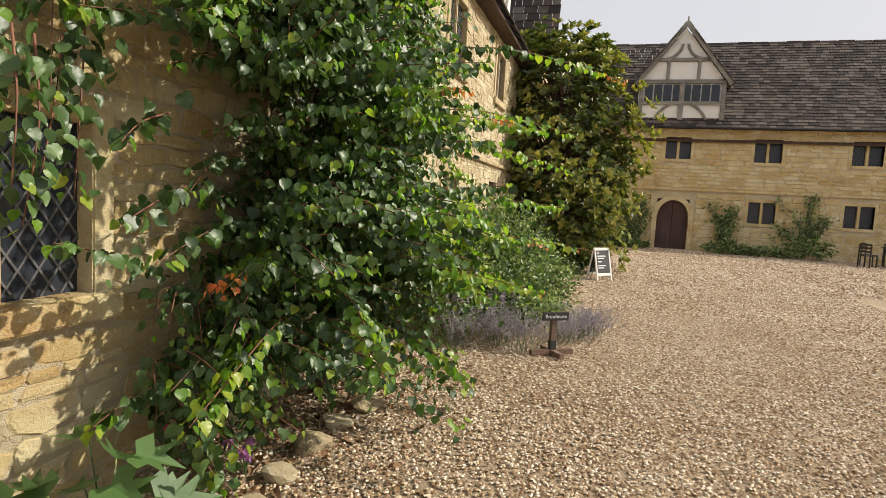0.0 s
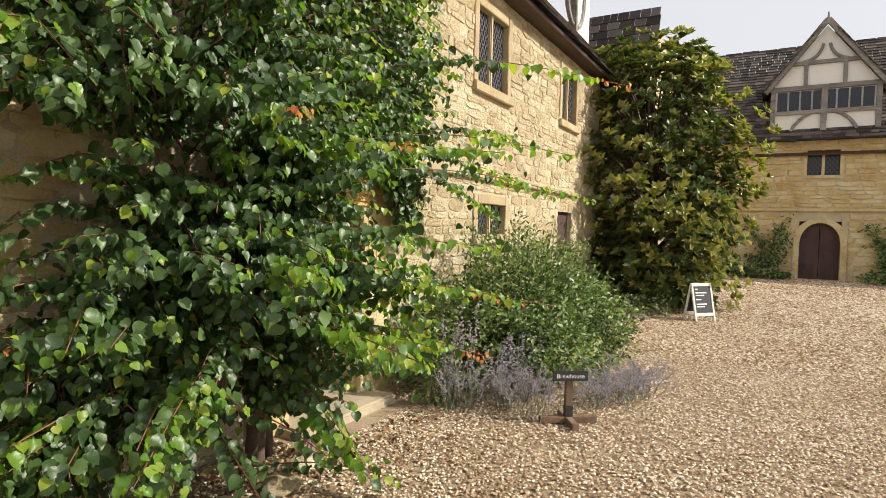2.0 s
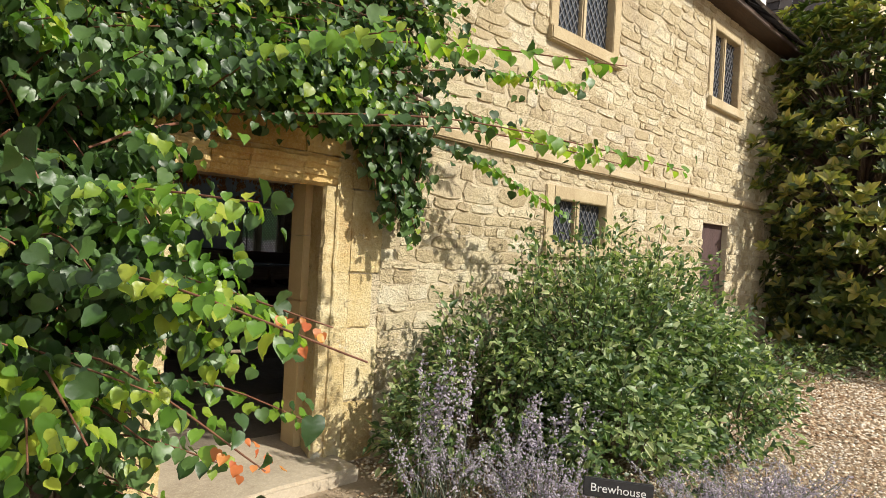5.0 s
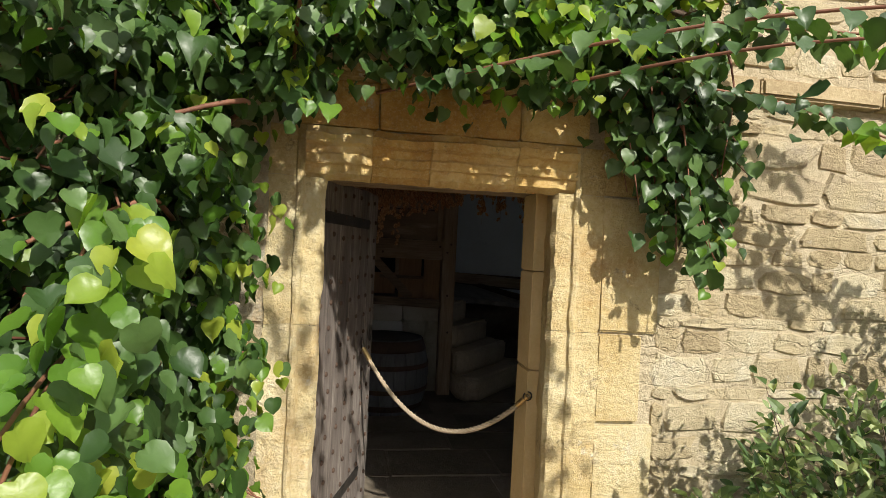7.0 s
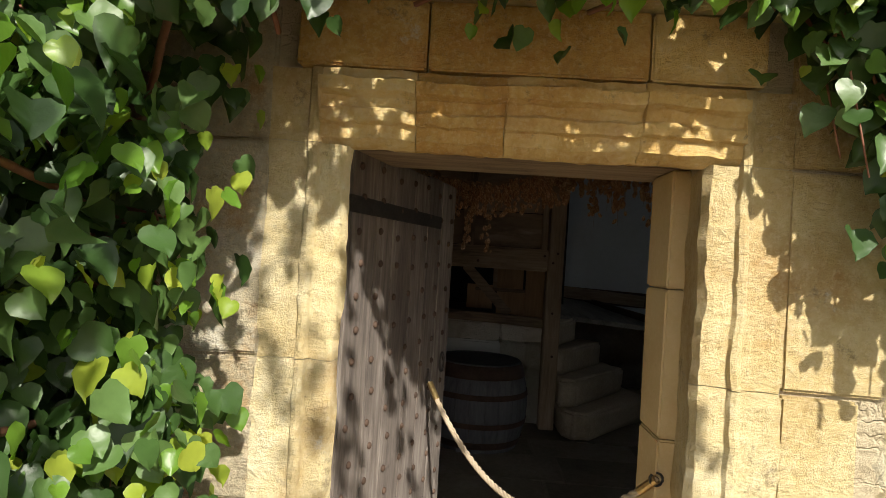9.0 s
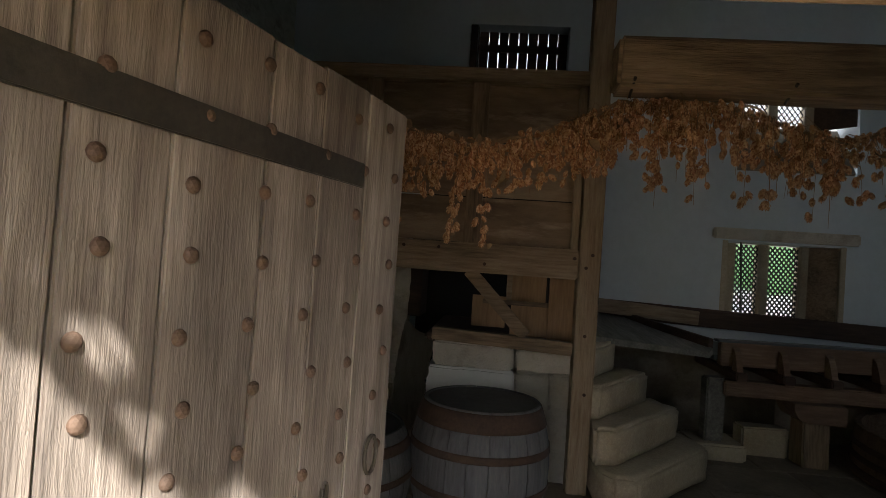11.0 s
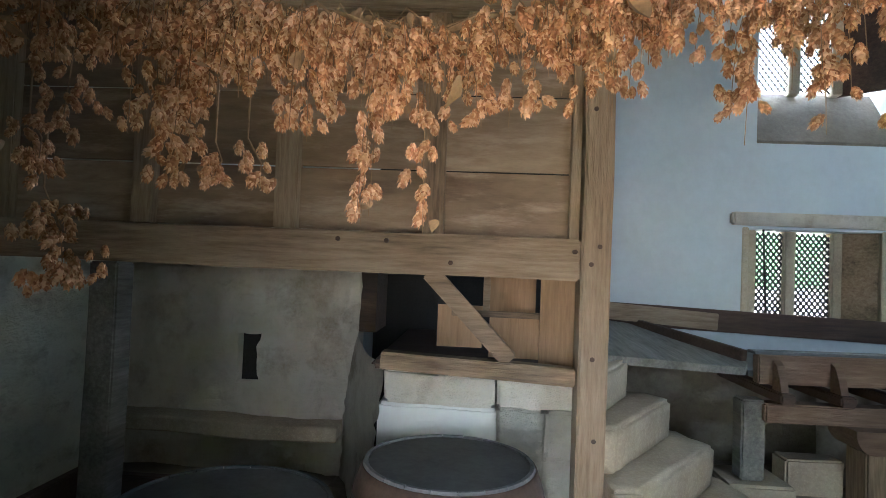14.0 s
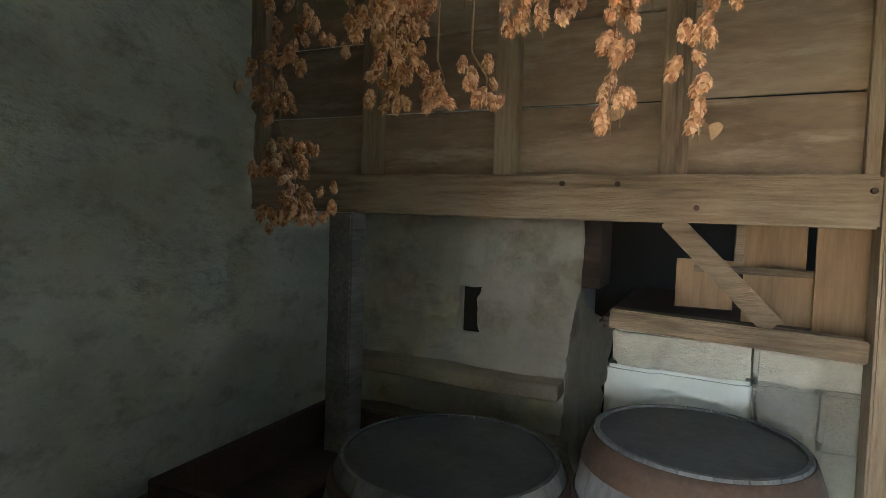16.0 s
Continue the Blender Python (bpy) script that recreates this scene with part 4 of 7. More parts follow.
part("stud", beam_between((0.6, BY + 0.005, 1.745), (0.6, BY + 0.005, 2.9), 0.05, 0.08, 0.004, up=(0, 1, 0)), OAK_Z, loft)
part("top_rail", beam_between((XL, BY, 2.95), (0.63, BY, 2.95), 0.13, 0.1, 0.008), OAK, loft)
xs = [XL, -1.675, -0.9, -0.125, 0.62]
for a, c in zip(xs, xs[1:]):
    z = 1.75
    for h in (0.335, 0.4, 0.42):
        part("board", bx(a, c, BY + 0.015, BY + 0.035, z, z + h - 0.009, 0.003, rough=0.004), PANEL, loft)
        z += h
part("brace", beam_between((-0.13, BY + 0.01, 1.55), (0.3, BY + 0.01, 1.11), 0.09, 0.08, 0.006, up=(0, 1, 0)), OAK, loft, "pale diagonal brace")
part("ledge_rail", beam_between((-0.36, BY, 1.09), (0.63, BY, 1.045), 0.1, 0.09, 0.006), OAK, loft)
for x, z in ((-0.02, 1.6), (0.6, 1.68), (0.68, 1.62), (0.72, 1.71), (0.7, 1.15), (-0.6, 1.7), (-0.35, 1.7), (0.68, 2.4), (0.72, 0.75)):
    part("peg", tube([(x, BY - 0.09, z), (x, BY - 0.06, z)], 0.012, 0.013, 8), DARKWOOD, loft)
# pine boxes seen under the beam
box_ = framed("pine_boxing", "new orange pine boxing inside the furnace recess", "box")
part("board", bx(-0.1, 0.16, 4.3, 4.32, 1.12, 1.36), PINE, box_)
part("board", bx(0.16, 0.47, 4.4, 4.42, 1.3, 1.7), PINE, box_)
part("board", bx(0.47, 0.7, 4.15, 4.17, 1.05, 1.7), PINE, box_)
part("batten", bx(-0.02, 0.52, 4.28, 4.31, 1.3, 1.335, 0.004), OAK, box_)
part("batten", bx(0.16, 0.2, 4.33, 4.39, 1.3, 1.7, 0.004), OAK, box_)
part("board", bx(0.2, 0.5, 4.3, 4.32, 1.05, 1.3), PINE, box_)


def lumpy(name, quad_rows, material, label, category, kind="structure", rough=0.02, cuts=10):
    b = bmesh.new()
    vs = [[b.verts.new(p) for p in row] for row in quad_rows]
    for a, c in zip(vs, vs[1:]):
        for i in range(len(a) - 1):
            b.faces.new((a[i], a[i + 1], c[i + 1], c[i]))
    bmesh.ops.subdivide_edges(b, edges=b.edges[:], cuts=cuts, use_grid_fill=True)
    for v in b.verts:
        v.co += noise.noise_vector(v.co * 2.3) * rough + noise.noise_vector(Vector((v.co.x * 8.0, v.co.y * 5.0, v.co.z * 13.0))) * rough * 0.6 - Vector((1, 0, 0)) * (0.9 * rough if noise.noise(Vector((3.0, v.co.y * 3.5, v.co.z * 16.0))) > 0.42 else 0.0)
    return tagged(part(name, b, material, smooth=True), label, category, kind=kind)


# uneven limewash on the side wall
lumpy("wall_west_face", [[(XL + 0.02, 0.6, 0.06), (XL + 0.02, 2.4, 0.06), (XL + 0.02, 4.3, 0.06), (XL + 0.02, 6.4, 0.06)], [(XL + 0.02, 0.6, 2.2), (XL + 0.02, 2.4, 2.2), (XL + 0.02, 4.3, 2.2), (XL + 0.02, 6.4, 2.2)], [(XL + 0.02, 0.6, 4.7), (XL + 0.02, 2.4, 4.7), (XL + 0.02, 4.3, 4.7), (XL + 0.02, 6.4, 4.7)]], GRIME, "lumpy grey-green limewashed plaster", "wall", rough=0.045, cuts=44)
# furnace masonry: back of the recess with its slot, splayed face, stepped front
slot_wall = holed_wall("furnace_back_wall", XL, -0.72, 0.06, 1.9, 5.05, 5.3, [(-1.58, -1.42, 0.69, 1.05)], WARMWASH, "stained limewashed wall with a narrow slot")
bmesh_edit = bmesh.new()
bmesh_edit.from_mesh(slot_wall.data)
bmesh.ops.subdivide_edges(bmesh_edit, edges=bmesh_edit.edges[:], cuts=16, use_grid_fill=True)
for v in bmesh_edit.verts:
    if v.co.y < 5.1:
        v.co += noise.noise_vector(v.co * 3.5) * 0.035 + noise.noise_vector(v.co * 11) * 0.022
bmesh_edit.to_mesh(slot_wall.data)
bmesh_edit.free()
# black sheet set into the slot, shade by colour alone
slab("slot_shade_sheet", -1.61, -1.39, 5.14, 5.17, 0.66, 1.08, VOIDDARK, "dark sheet inside the slot, its shade put in the colour", "wall")
slab("recess_side", -0.74, -0.6, 5.12, 5.6, 1.08, 1.9, DARKWOOD, "dark brown recess side wall", "wall")
# recess depth darkened by the near-black colour of this sheet
slab("recess_dark_back", -0.7, 1.1, 5.6, 5.7, 0.06, 3.0, VOIDDARK, "near-black back of the furnace recess, its shade painted", "wall")
slab("loft_soffit", XL, 0.63, BY + 0.1, 5.7, 2.98, 3.04, PANEL, "boarded top of the loft", "wall")
slab("loft_floor", XL, -0.72, BY + 0.04, 5.1, 1.86, 1.92, PANEL, "boards over the slot wall", "wall")
slab("stone_shelf", XL, -0.8, 4.82, 5.1, 0.36, 0.46, FLAG, "rough stone ledge under the slot wall", "ledge", 0.02, 5)
lumpy("furnace_splay", [[(-0.82, 5.1, 0.06), (-0.8, 5.1, 0.6), (-0.74, 5.08, 1.05)], [(-0.4, 4.04, 0.06), (-0.4, 4.04, 0.6), (-0.36, 4.0, 1.03)]], OLDWASH, "limewashed splayed side of the furnace", "wall")


def rough_block(x0, x1, y0, y1, z0, z1, amp=0.008, cuts=9):
    """A hewn stone with worn corners and an uneven face."""
    b = bx(x0, x1, y0, y1, z0, z1, 0.018)
    bmesh.ops.triangulate(b, faces=[f for f in b.faces if len(f.verts) > 4])
    bmesh.ops.subdivide_edges(b, edges=[e for e in b.edges if e.calc_length() > 0.1], cuts=cuts, use_grid_fill=True)
    for v in b.verts:
        v.co += noise.noise_vector(v.co * 4.0) * amp + noise.noise_vector(v.co * 13.0) * amp * 0.6
    return b


furn = thing("furnace", "limewashed stone furnace base with rough courses", "furnace")
part("lower_course", rough_block(-0.4, 0.26, 4.1, 4.6, 0.06, 0.825), PLASTER, furn, "whitewashed lower face")
part("upper_course", rough_block(-0.36, 0.24, 4.05, 4.6, 0.835, 1.02), WARMWASH, furn, "flaking cream limewashed course")
for x0, x1, z0, z1, y0 in ((0.25, 0.66, 0.845, 1.015, 4.04), (0.25, 0.5, 0.47, 0.84, 4.06), (0.505, 0.665, 0.6, 0.84, 4.03), (0.505, 0.665, 0.06, 0.595, 4.05), (0.25, 0.5, 0.06, 0.465, 4.04)):
    part("corner_stone", rough_block(x0, x1, y0, 4.4, z0, z1, 0.012, 6), WARMWASH if z0 > 0.8 else OLDWASH, furn, "stained corner stone")
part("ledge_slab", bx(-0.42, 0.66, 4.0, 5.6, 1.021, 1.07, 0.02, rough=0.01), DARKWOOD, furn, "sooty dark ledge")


# casks
def barrel(name, cx, cy, top_r, top_z, bulge, label, hoops):
    th = thing(name, label, "barrel", (cx, cy, 0.06))
    h = top_z - 0.06
    for k in range(22):
        a0, a1 = 2 * math.pi * k / 22, 2 * math.pi * (k + 1) / 22 - 0.012
        b = bmesh.new()
        rows_ = []
        for i in range(9):
            s = i / 8
            r = top_r + (bulge - top_r) * (1 - (2 * s - 1) ** 2)
            rows_.append([b.verts.new((rr * math.cos(a), rr * math.sin(a), s * h)) for rr in (r, r - 0.016) for a in (a0, (a0 + a1) / 2, a1)])
        for p, q in zip(rows_, rows_[1:]):
            for u in ((0, 1), (1, 2), (2, 5), (5, 4), (4, 3), (3, 0)):
                b.faces.new((p[u[0]], p[u[1]], q[u[1]], q[u[0]]))
        e = rows_[-1]
        b.faces.new((e[0], e[1], e[4], e[3]))
        b.faces.new((e[1], e[2], e[5], e[4]))
        part("stave", b, CASK, th)
    part("lid", lathe([(0.02, h - 0.035), (top_r - 0.017, h - 0.035), (top_r - 0.017, h - 0.009), (0.02, h - 0.009)], 36), CASKTOP, th, "dark grey sunken lid")
    for z0, z1 in hoops:
        prof = []
        for i in range(5):
            z = (z0 + (z1 - z0) * i / 4)
            s = z
            r = top_r + (bulge - top_r) * (1 - (2 * s - 1) ** 2)
            prof.append((r + 0.006, z * h))
        prof = prof + [(r_ - 0.004, z_) for r_, z_ in prof[::-1]]
        b = bmesh.new()
        n = 40
        rings = [[b.verts.new((r_ * math.cos(2 * math.pi * k / n), r_ * math.sin(2 * math.pi * k / n), z_)) for k in range(n)] for r_, z_ in prof]
        for p, q in zip(rings, rings[1:] + rings[:1]):
            for k in range(n):
                b.faces.new((p[k], p[(k + 1) % n], q[(k + 1) % n], q[k]))
        part("hoop", b, HOOP, th, smooth=True)
    return th


barrel("oak_barrel", 0.03, 3.42, 0.355, 0.77, 0.43, "upright blue-grey wooden barrel with rusty hoops", [(0.84, 0.985), (0.62, 0.68), (0.3, 0.36), (0.06, 0.14)])
barrel("wide_cask", -0.86, 3.25, 0.43, 0.6, 0.5, "wide dark wooden tub with sunken lid", [(0.8, 0.9), (0.5, 0.57), (0.1, 0.18)])
tr = thing("wooden_trough", "dark low wooden trough in the corner", "trough")
T0, T1, T2, T3 = -2.14, -1.45, 2.9, 4.2
part("side", bx(T0, T0 + 0.06, T2, T3, 0.06, 0.34, 0.008), DARKWOOD, tr)
part("side", bx(T1 - 0.06, T1, T2, T3, 0.06, 0.34, 0.008), DARKWOOD, tr)
part("end", bx(T0 + 0.06, T1 - 0.06, T2, T2 + 0.06, 0.06, 0.33, 0.008), DARKWOOD, tr)
part("end", bx(T0 + 0.06, T1 - 0.06, T3 - 0.06, T3, 0.06, 0.33, 0.008), DARKWOOD, tr)
part("bottom", bx(T0 + 0.06, T1 - 0.06, T2 + 0.06, T3 - 0.06, 0.07, 0.12), DARKWOOD, tr)

# stone stair
stair = thing("stone_stair", "worn pale stone steps behind the post", "stairs")
for z, f_, k_ in ((0.33, (1.05, 3.56), (1.76, 4.38)), (0.57, (0.95, 3.74), (1.58, 4.54)), (0.81, (0.86, 3.92), (1.36, 4.68)), (1.05, (0.82, 4.12), (1.08, 4.62))):
    b = bmesh.new()
    poly = [(f_[0] - 0.18, f_[1] - 0.02), f_, k_, (k_[0] - 0.12, 4.85), (0.79, 4.85), (0.79, f_[1] + 0.12)]
    lo = [b.verts.new((x, y, max(0.06, z - 0.245))) for x, y in poly]
    hi = [b.verts.new((x, y, z)) for x, y in poly]
    b.faces.new(lo[::-1])
    b.faces.new(hi)
    for i in range(6):
        b.faces.new((lo[i], lo[(i + 1) % 6], hi[(i + 1) % 6], hi[i]))
    bmesh.ops.bevel(b, geom=b.edges[:], offset=0.022, segments=2, affect="EDGES", clamp_overlap=True)
    bmesh.ops.triangulate(b, faces=b.faces[:])
    bmesh.ops.subdivide_edges(b, edges=[e for e in b.edges if e.calc_length() > 0.12], cuts=4, use_grid_fill=True)
    for v in b.verts:
        v.co += noise.noise_vector(v.co * 3) * 0.014 + noise.noise_vector(v.co * 10) * 0.008
    part("step", b, FLAG, stair, smooth=True)
# added sheet, the shade under the tray put in as dark colour
slab("stair_support_dark", 0.7, 2.95, 5.9, 6.0, 0.06, 0.88, FLAG_AND_SHADE, "dark sheet under the cooler, its shade painted on", "wall", 0.01, 4)

# cooler: lead-lined tray on timber bearers
cool = thing("cooling_tray", "long lead-lined oak cooling tray on bracketed bearers", "tray")
part("front_rail", beam_between((2.08, 5.12, 0.96), (6.0, 5.12, 1.02), 0.09, 0.2, 0.01), REDWOOD, cool, "reddish worn front rail")
part("lead_edge", beam_between((2.05, 5.12, 1.075), (6.0, 5.12, 1.13), 0.13, 0.02, 0.004), LEAD, cool)
part("bottom", bx(2.05, 6.0, 5.15, 6.35, 0.9, 0.94), LEAD, cool)
part("back_board", beam_between((1.15, 6.38, 1.22), (6.0, 6.38, 1.08), 0.05, 0.2, 0.006), DARKWOOD, cool)
part("end_board", beam_between((2.02, 5.15, 1.0), (1.55, 6.36, 1.1), 0.05, 0.16, 0.006), DARKWOOD, cool)
b = bmesh.new()
vs = [b.verts.new(p) for p in ((0.78, 4.45, 1.1), (1.95, 4.98, 0.98), (2.03, 5.12, 1.0), (1.6, 6.35, 1.12), (0.82, 6.35, 1.2))]
f = b.faces.new(vs)
ex = bmesh.ops.extrude_face_region(b, geom=[f])
for v in ex["geom"]:
    if isinstance(v, bmesh.types.BMVert):
        v.co.z -= 0.05
part("inlet_board", b, GREYTIMBER, cool, "grey plank board sloping to the tray")
part("inlet_rail", beam_between((0.75, 6.2, 1.28), (2.3, 6.3, 1.18), 0.05, 0.15, 0.006), OAK, cool)
part("bearer", beam_between((2.1, 5.08, 0.68), (6.0, 5.08, 0.7), 0.14, 0.13, 0.012), REDWOOD, cool, "long worn brown bearer")
for i in range(10):
    x = 2.2 + i * 0.385
    part("joist_end", bx(x - 0.05, x + 0.05, 4.9, 6.3, 0.76, 0.83, 0.012, rough=0.006), DARKWOOD, cool)
    cl = bmesh.new()
    pv = [(0.0, 0.83), (0.0, 1.03), (-0.05, 1.0), (-0.09, 0.92), (-0.12, 0.83)]
    ra = [cl.verts.new((x - 0.025, 5.07 + py, pz)) for py, pz in pv]
    rb = [cl.verts.new((x + 0.025, 5.07 + py, pz)) for py, pz in pv]
    cl.faces.new(ra)
    cl.faces.new(rb[::-1])
    for j in range(5):
        cl.faces.new((ra[j], rb[j], rb[(j + 1) % 5], ra[(j + 1) % 5]))
    part("cleat", cl, REDWOOD, cool)
part("leg", bx(2.75, 2.97, 4.98, 5.2, 0.06, 0.46, 0.012, rough=0.006), OAK_Z, cool)
# quarter-round corbel between leg and bearer
cb = bmesh.new()
pf = [(3.05, 0.615), (2.63, 0.615)] + [(2.63 + 0.0 * a, 0.6) for a in (0,)] + [(2.75 - 0.12 * math.cos(a), 0.6 - 0.14 * math.sin(a)) for a in np.linspace(0.2, 1.57, 6)] + [(3.05, 0.46)]
ra = [cb.verts.new((px, 4.9, pz)) for px, pz in pf]
rb = [cb.verts.new((px, 5.22, pz)) for px, pz in pf]
cb.faces.new(ra)
cb.faces.new(rb[::-1])
for j in range(len(pf)):
    cb.faces.new((ra[j], rb[j], rb[(j + 1) % len(pf)], ra[(j + 1) % len(pf)]))
bmesh.ops.recalc_face_normals(cb, faces=cb.faces)
part("corbel", cb, REDWOOD, cool, "rounded dark corbel")
part("leg", bx(1.97, 2.13, 5.05, 5.2, 0.2, 0.75, 0.012, rough=0.006), GREYTIMBER, cool)
part("pad_stone", bx(1.85, 2.3, 4.95, 5.4, 0.06, 0.2, 0.02, rough=0.01), FLAG, cool)
# dark colour here stands for the shade below the tray
lumpy("under_cooler_wall", [[(2.9, 5.9, 0.06), (6.9, 5.7, 0.06)], [(2.9, 5.95, 0.75), (6.9, 5.75, 0.75)]], FLAG_AND_SHADE, "rough stone wall under the cooler, shade put in its colour", "wall", rough=0.05)
vat = thing("round_vat", "broad low dark stave vat standing under the cooler", "vat", (4.32, 4.62, 0.06))
VR, VH = 1.18, 0.4
for k in range(44):
    a0, a1 = 2 * math.pi * k / 44, 2 * math.pi * (k + 1) / 44 - 0.006
    b = bmesh.new()
    top = VH + random.uniform(-0.008, 0.008)
    lo = [b.verts.new((r * math.cos(a), r * math.sin(a), 0.0)) for r, a in ((VR + 0.03, a0), (VR + 0.03, a1), (VR - 0.03, a1), (VR - 0.03, a0))]
    hi = [b.verts.new((r * math.cos(a), r * math.sin(a), top)) for r, a in ((VR, a0), (VR, a1), (VR - 0.045, a1), (VR - 0.045, a0))]
    b.faces.new(hi)
    for i in range(4):
        b.faces.new((lo[i], lo[(i + 1) % 4], hi[(i + 1) % 4], hi[i]))
    bmesh.ops.recalc_face_normals(b, faces=b.faces)
    part("stave", b, REDWOOD, vat)
for z0, z1 in ((0.03, 0.09), (0.14, 0.19), (0.24, 0.29)):
    prof = [(VR + 0.03 - 0.075 * z0 + 0.004, z0), (VR + 0.03 - 0.075 * z0 + 0.018, z0 + 0.01), (VR + 0.03 - 0.075 * z1 + 0.018, z1 - 0.01), (VR + 0.03 - 0.075 * z1 + 0.004, z1)]
    b = bmesh.new()
    rings = [[b.verts.new((r_ * math.cos(2 * math.pi * k / 60), r_ * math.sin(2 * math.pi * k / 60), z_)) for k in range(60)] for r_, z_ in prof]
    for p, q in zip(rings, rings[1:]):
        for k in range(60):
            b.faces.new((p[k], p[(k + 1) % 60], q[(k + 1) % 60], q[k]))
    part("hoop", b, DARKWOOD, vat, "flat wooden hoop", smooth=True)
part("bottom", lathe([(0.02, 0.05), (VR - 0.05, 0.05), (VR - 0.05, 0.08), (0.02, 0.08)], 44), DARKWOOD, vat)
tagged(part("stone_block", bx(2.35, 2.75, 5.2, 5.4, 0.06, 0.32, 0.015, rough=0.01), FLAG), "pale stone block under the tray", "stone")

# back-wall windows
lw = tagged(thing("window_5", "leaded stone window with splayed sill and timber lintel", "window"), kind="structure")
part("window_lintel", bx(2.46, 3.98, YB - 0.09, YB + 0.36, 2.07, 2.19, 0.015, rough=0.012), WARMWASH, lw, "pale whitewashed lintel shelf")
part("window_sill", bx(2.58, 3.9, YB - 0.03, YB + 0.36, 1.12, 1.18, 0.01), FLAG, lw)
for x in (2.6, 3.85):
    part("reveal", bx(x - 0.03, x + 0.03, YB - 0.008, YB + 0.2, 1.18, 2.06, 0.006), FLAG, lw)
part("mullion", bx(3.06, 3.17, YB + 0.2, YB + 0.34, 1.2, 2.06, 0.015), FLAG, lw)
part("window_frame", bx(3.5, 3.6, YB + 0.2, YB + 0.34, 1.2, 2.06, 0.015), FLAG, lw)
part("window_frame", bx(2.7, 2.8, YB + 0.2, YB + 0.34, 1.2, 2.06, 0.015), FLAG, lw)
part("shutter", beam_between((3.6, YB + 0.3, 1.63), (3.84, YB + 0.04, 1.63), 0.03, 0.84, 0.005), OAK, lw, "folded-back oak shutter")
part("stay_bar", tube([(2.83, YB + 0.05, 1.16), (2.8, YB + 0.08, 2.05)], 0.012, 0.01, 6), IRON, lw)


def lattice_panel(parent, x0, x1, z0, z1, y, dx, dz, th):
    lat = bmesh.new()
    n = int((x1 - x0) / dx + (z1 - z0) / dz) + 2
    for sgn in (1, -1):
        for j in range(-n, n + 1):
            seg = [(x, y + sgn * 0.001, z0 + sgn * dz / dx * (x - x0) + j * dz) for x in np.linspace(x0, x1, 25)]
            seg = [p for p in seg if z0 <= p[2] <= z1]
            if len(seg) > 1:
                beam_between(seg[0], seg[-1], th, th, 0, lat, up=(0, 1, 0))
    part("lattice", lat, IRON, parent)


lattice_panel(lw, 2.8, 3.06, 1.2, 2.04, YB + 0.25, 0.052, 0.066, 0.015)
lattice_panel(lw, 3.17, 3.5, 1.2, 2.04, YB + 0.25, 0.052, 0.066, 0.015)
hw_ = tagged(thing("window_6", "high leaded window in a deep plastered recess", "window"), kind="structure")
part("window_sill", beam_between((3.3, YB - 0.01, 2.86), (3.3, YB + 0.38, 3.42), 1.24, 0.04, 0.0, up=(0, -0.8, 0.6)), FLAG_AND_SHADE, hw_, "sloping plastered sill")
part("window_frame", bx(2.7, 2.8, YB + 0.25, YB + 0.38, 3.4, 4.2, 0.01), FLAG, hw_)
part("mullion", bx(3.1, 3.2, YB + 0.25, YB + 0.38, 3.4, 4.2, 0.01), FLAG, hw_)
part("window_frame", bx(3.5, 3.6, YB + 0.25, YB + 0.38, 3.4, 4.2, 0.01), FLAG, hw_)
part("shutter", beam_between((3.6, YB + 0.34, 3.8), (3.92, YB + 0.0, 3.8), 0.03, 0.8, 0.005), DARKWOOD, hw_, "dark folded shutter")
lattice_panel(hw_, 2.8, 3.1, 3.42, 4.2, YB + 0.3, 0.06, 0.08, 0.01)
lattice_panel(hw_, 3.2, 3.5, 3.42, 4.2, YB + 0.3, 0.06, 0.08, 0.01)
sw = tagged(thing("window_7", "dark louvred shutter opening high in the wall", "window"), kind="structure")
for k in range(9):
    x0 = SHUT[0] + k * 0.117
    part("board", bx(x0 + (0.004 if k not in (2, 4, 7) else 0.01), x0 + 0.113, YB + 0.22, YB + 0.25, SHUT[2], SHUT[3]), DARKWOOD, sw)
for z in (3.6, 4.15):
    part("rail", bx(SHUT[0], SHUT[1], YB + 0.19, YB + 0.215, z, z + 0.09, 0.005), DARKWOOD, sw)
part("window_frame", bx(SHUT[0] - 0.1, SHUT[0], YB - 0.01, YB + 0.3, SHUT[2] - 0.05, SHUT[3], 0.01), DARKWOOD, sw)

# overhead tie beam by the garland
tie = thing("tie_beam", "pale squared tie beam under the ceiling", "beam")
part("timber", beam_between((0.45, 2.1, 2.395), (6.9, 2.1, 2.395), 0.16, 0.2, 0.015), OAK, tie)
part("post", beam_between((6.8, 2.05, 0.06), (6.8, 2.05, 2.29), 0.15, 0.15, 0.01, up=(0, 1, 0)), OAK_Z, tie)
for x in (0.52, 1.1, 2.0):
    part("nail", tube([(x, 2.01, 2.33), (x, 2.1, 2.28)], 0.006, 0.005, 6), IRON, tie)

# ---- hop garland ----
hop = thing("hop_garland", "dried orange-brown hop bines hung across the room", "garland")
STEM = [(-1.5, 2.3, 2.6), (-0.95, 2.22, 2.3), (-0.63, 2.22, 2.2), (-0.42, 2.22, 2.15), (-0.06, 2.22, 2.1), (0.25, 2.22, 2.16), (0.49, 2.2, 2.27), (0.77, 2.2, 2.3), (1.05, 2.2, 2.26), (1.34, 2.2, 2.17), (1.8, 2.2, 2.3), (2.3, 2.2, 2.3)]


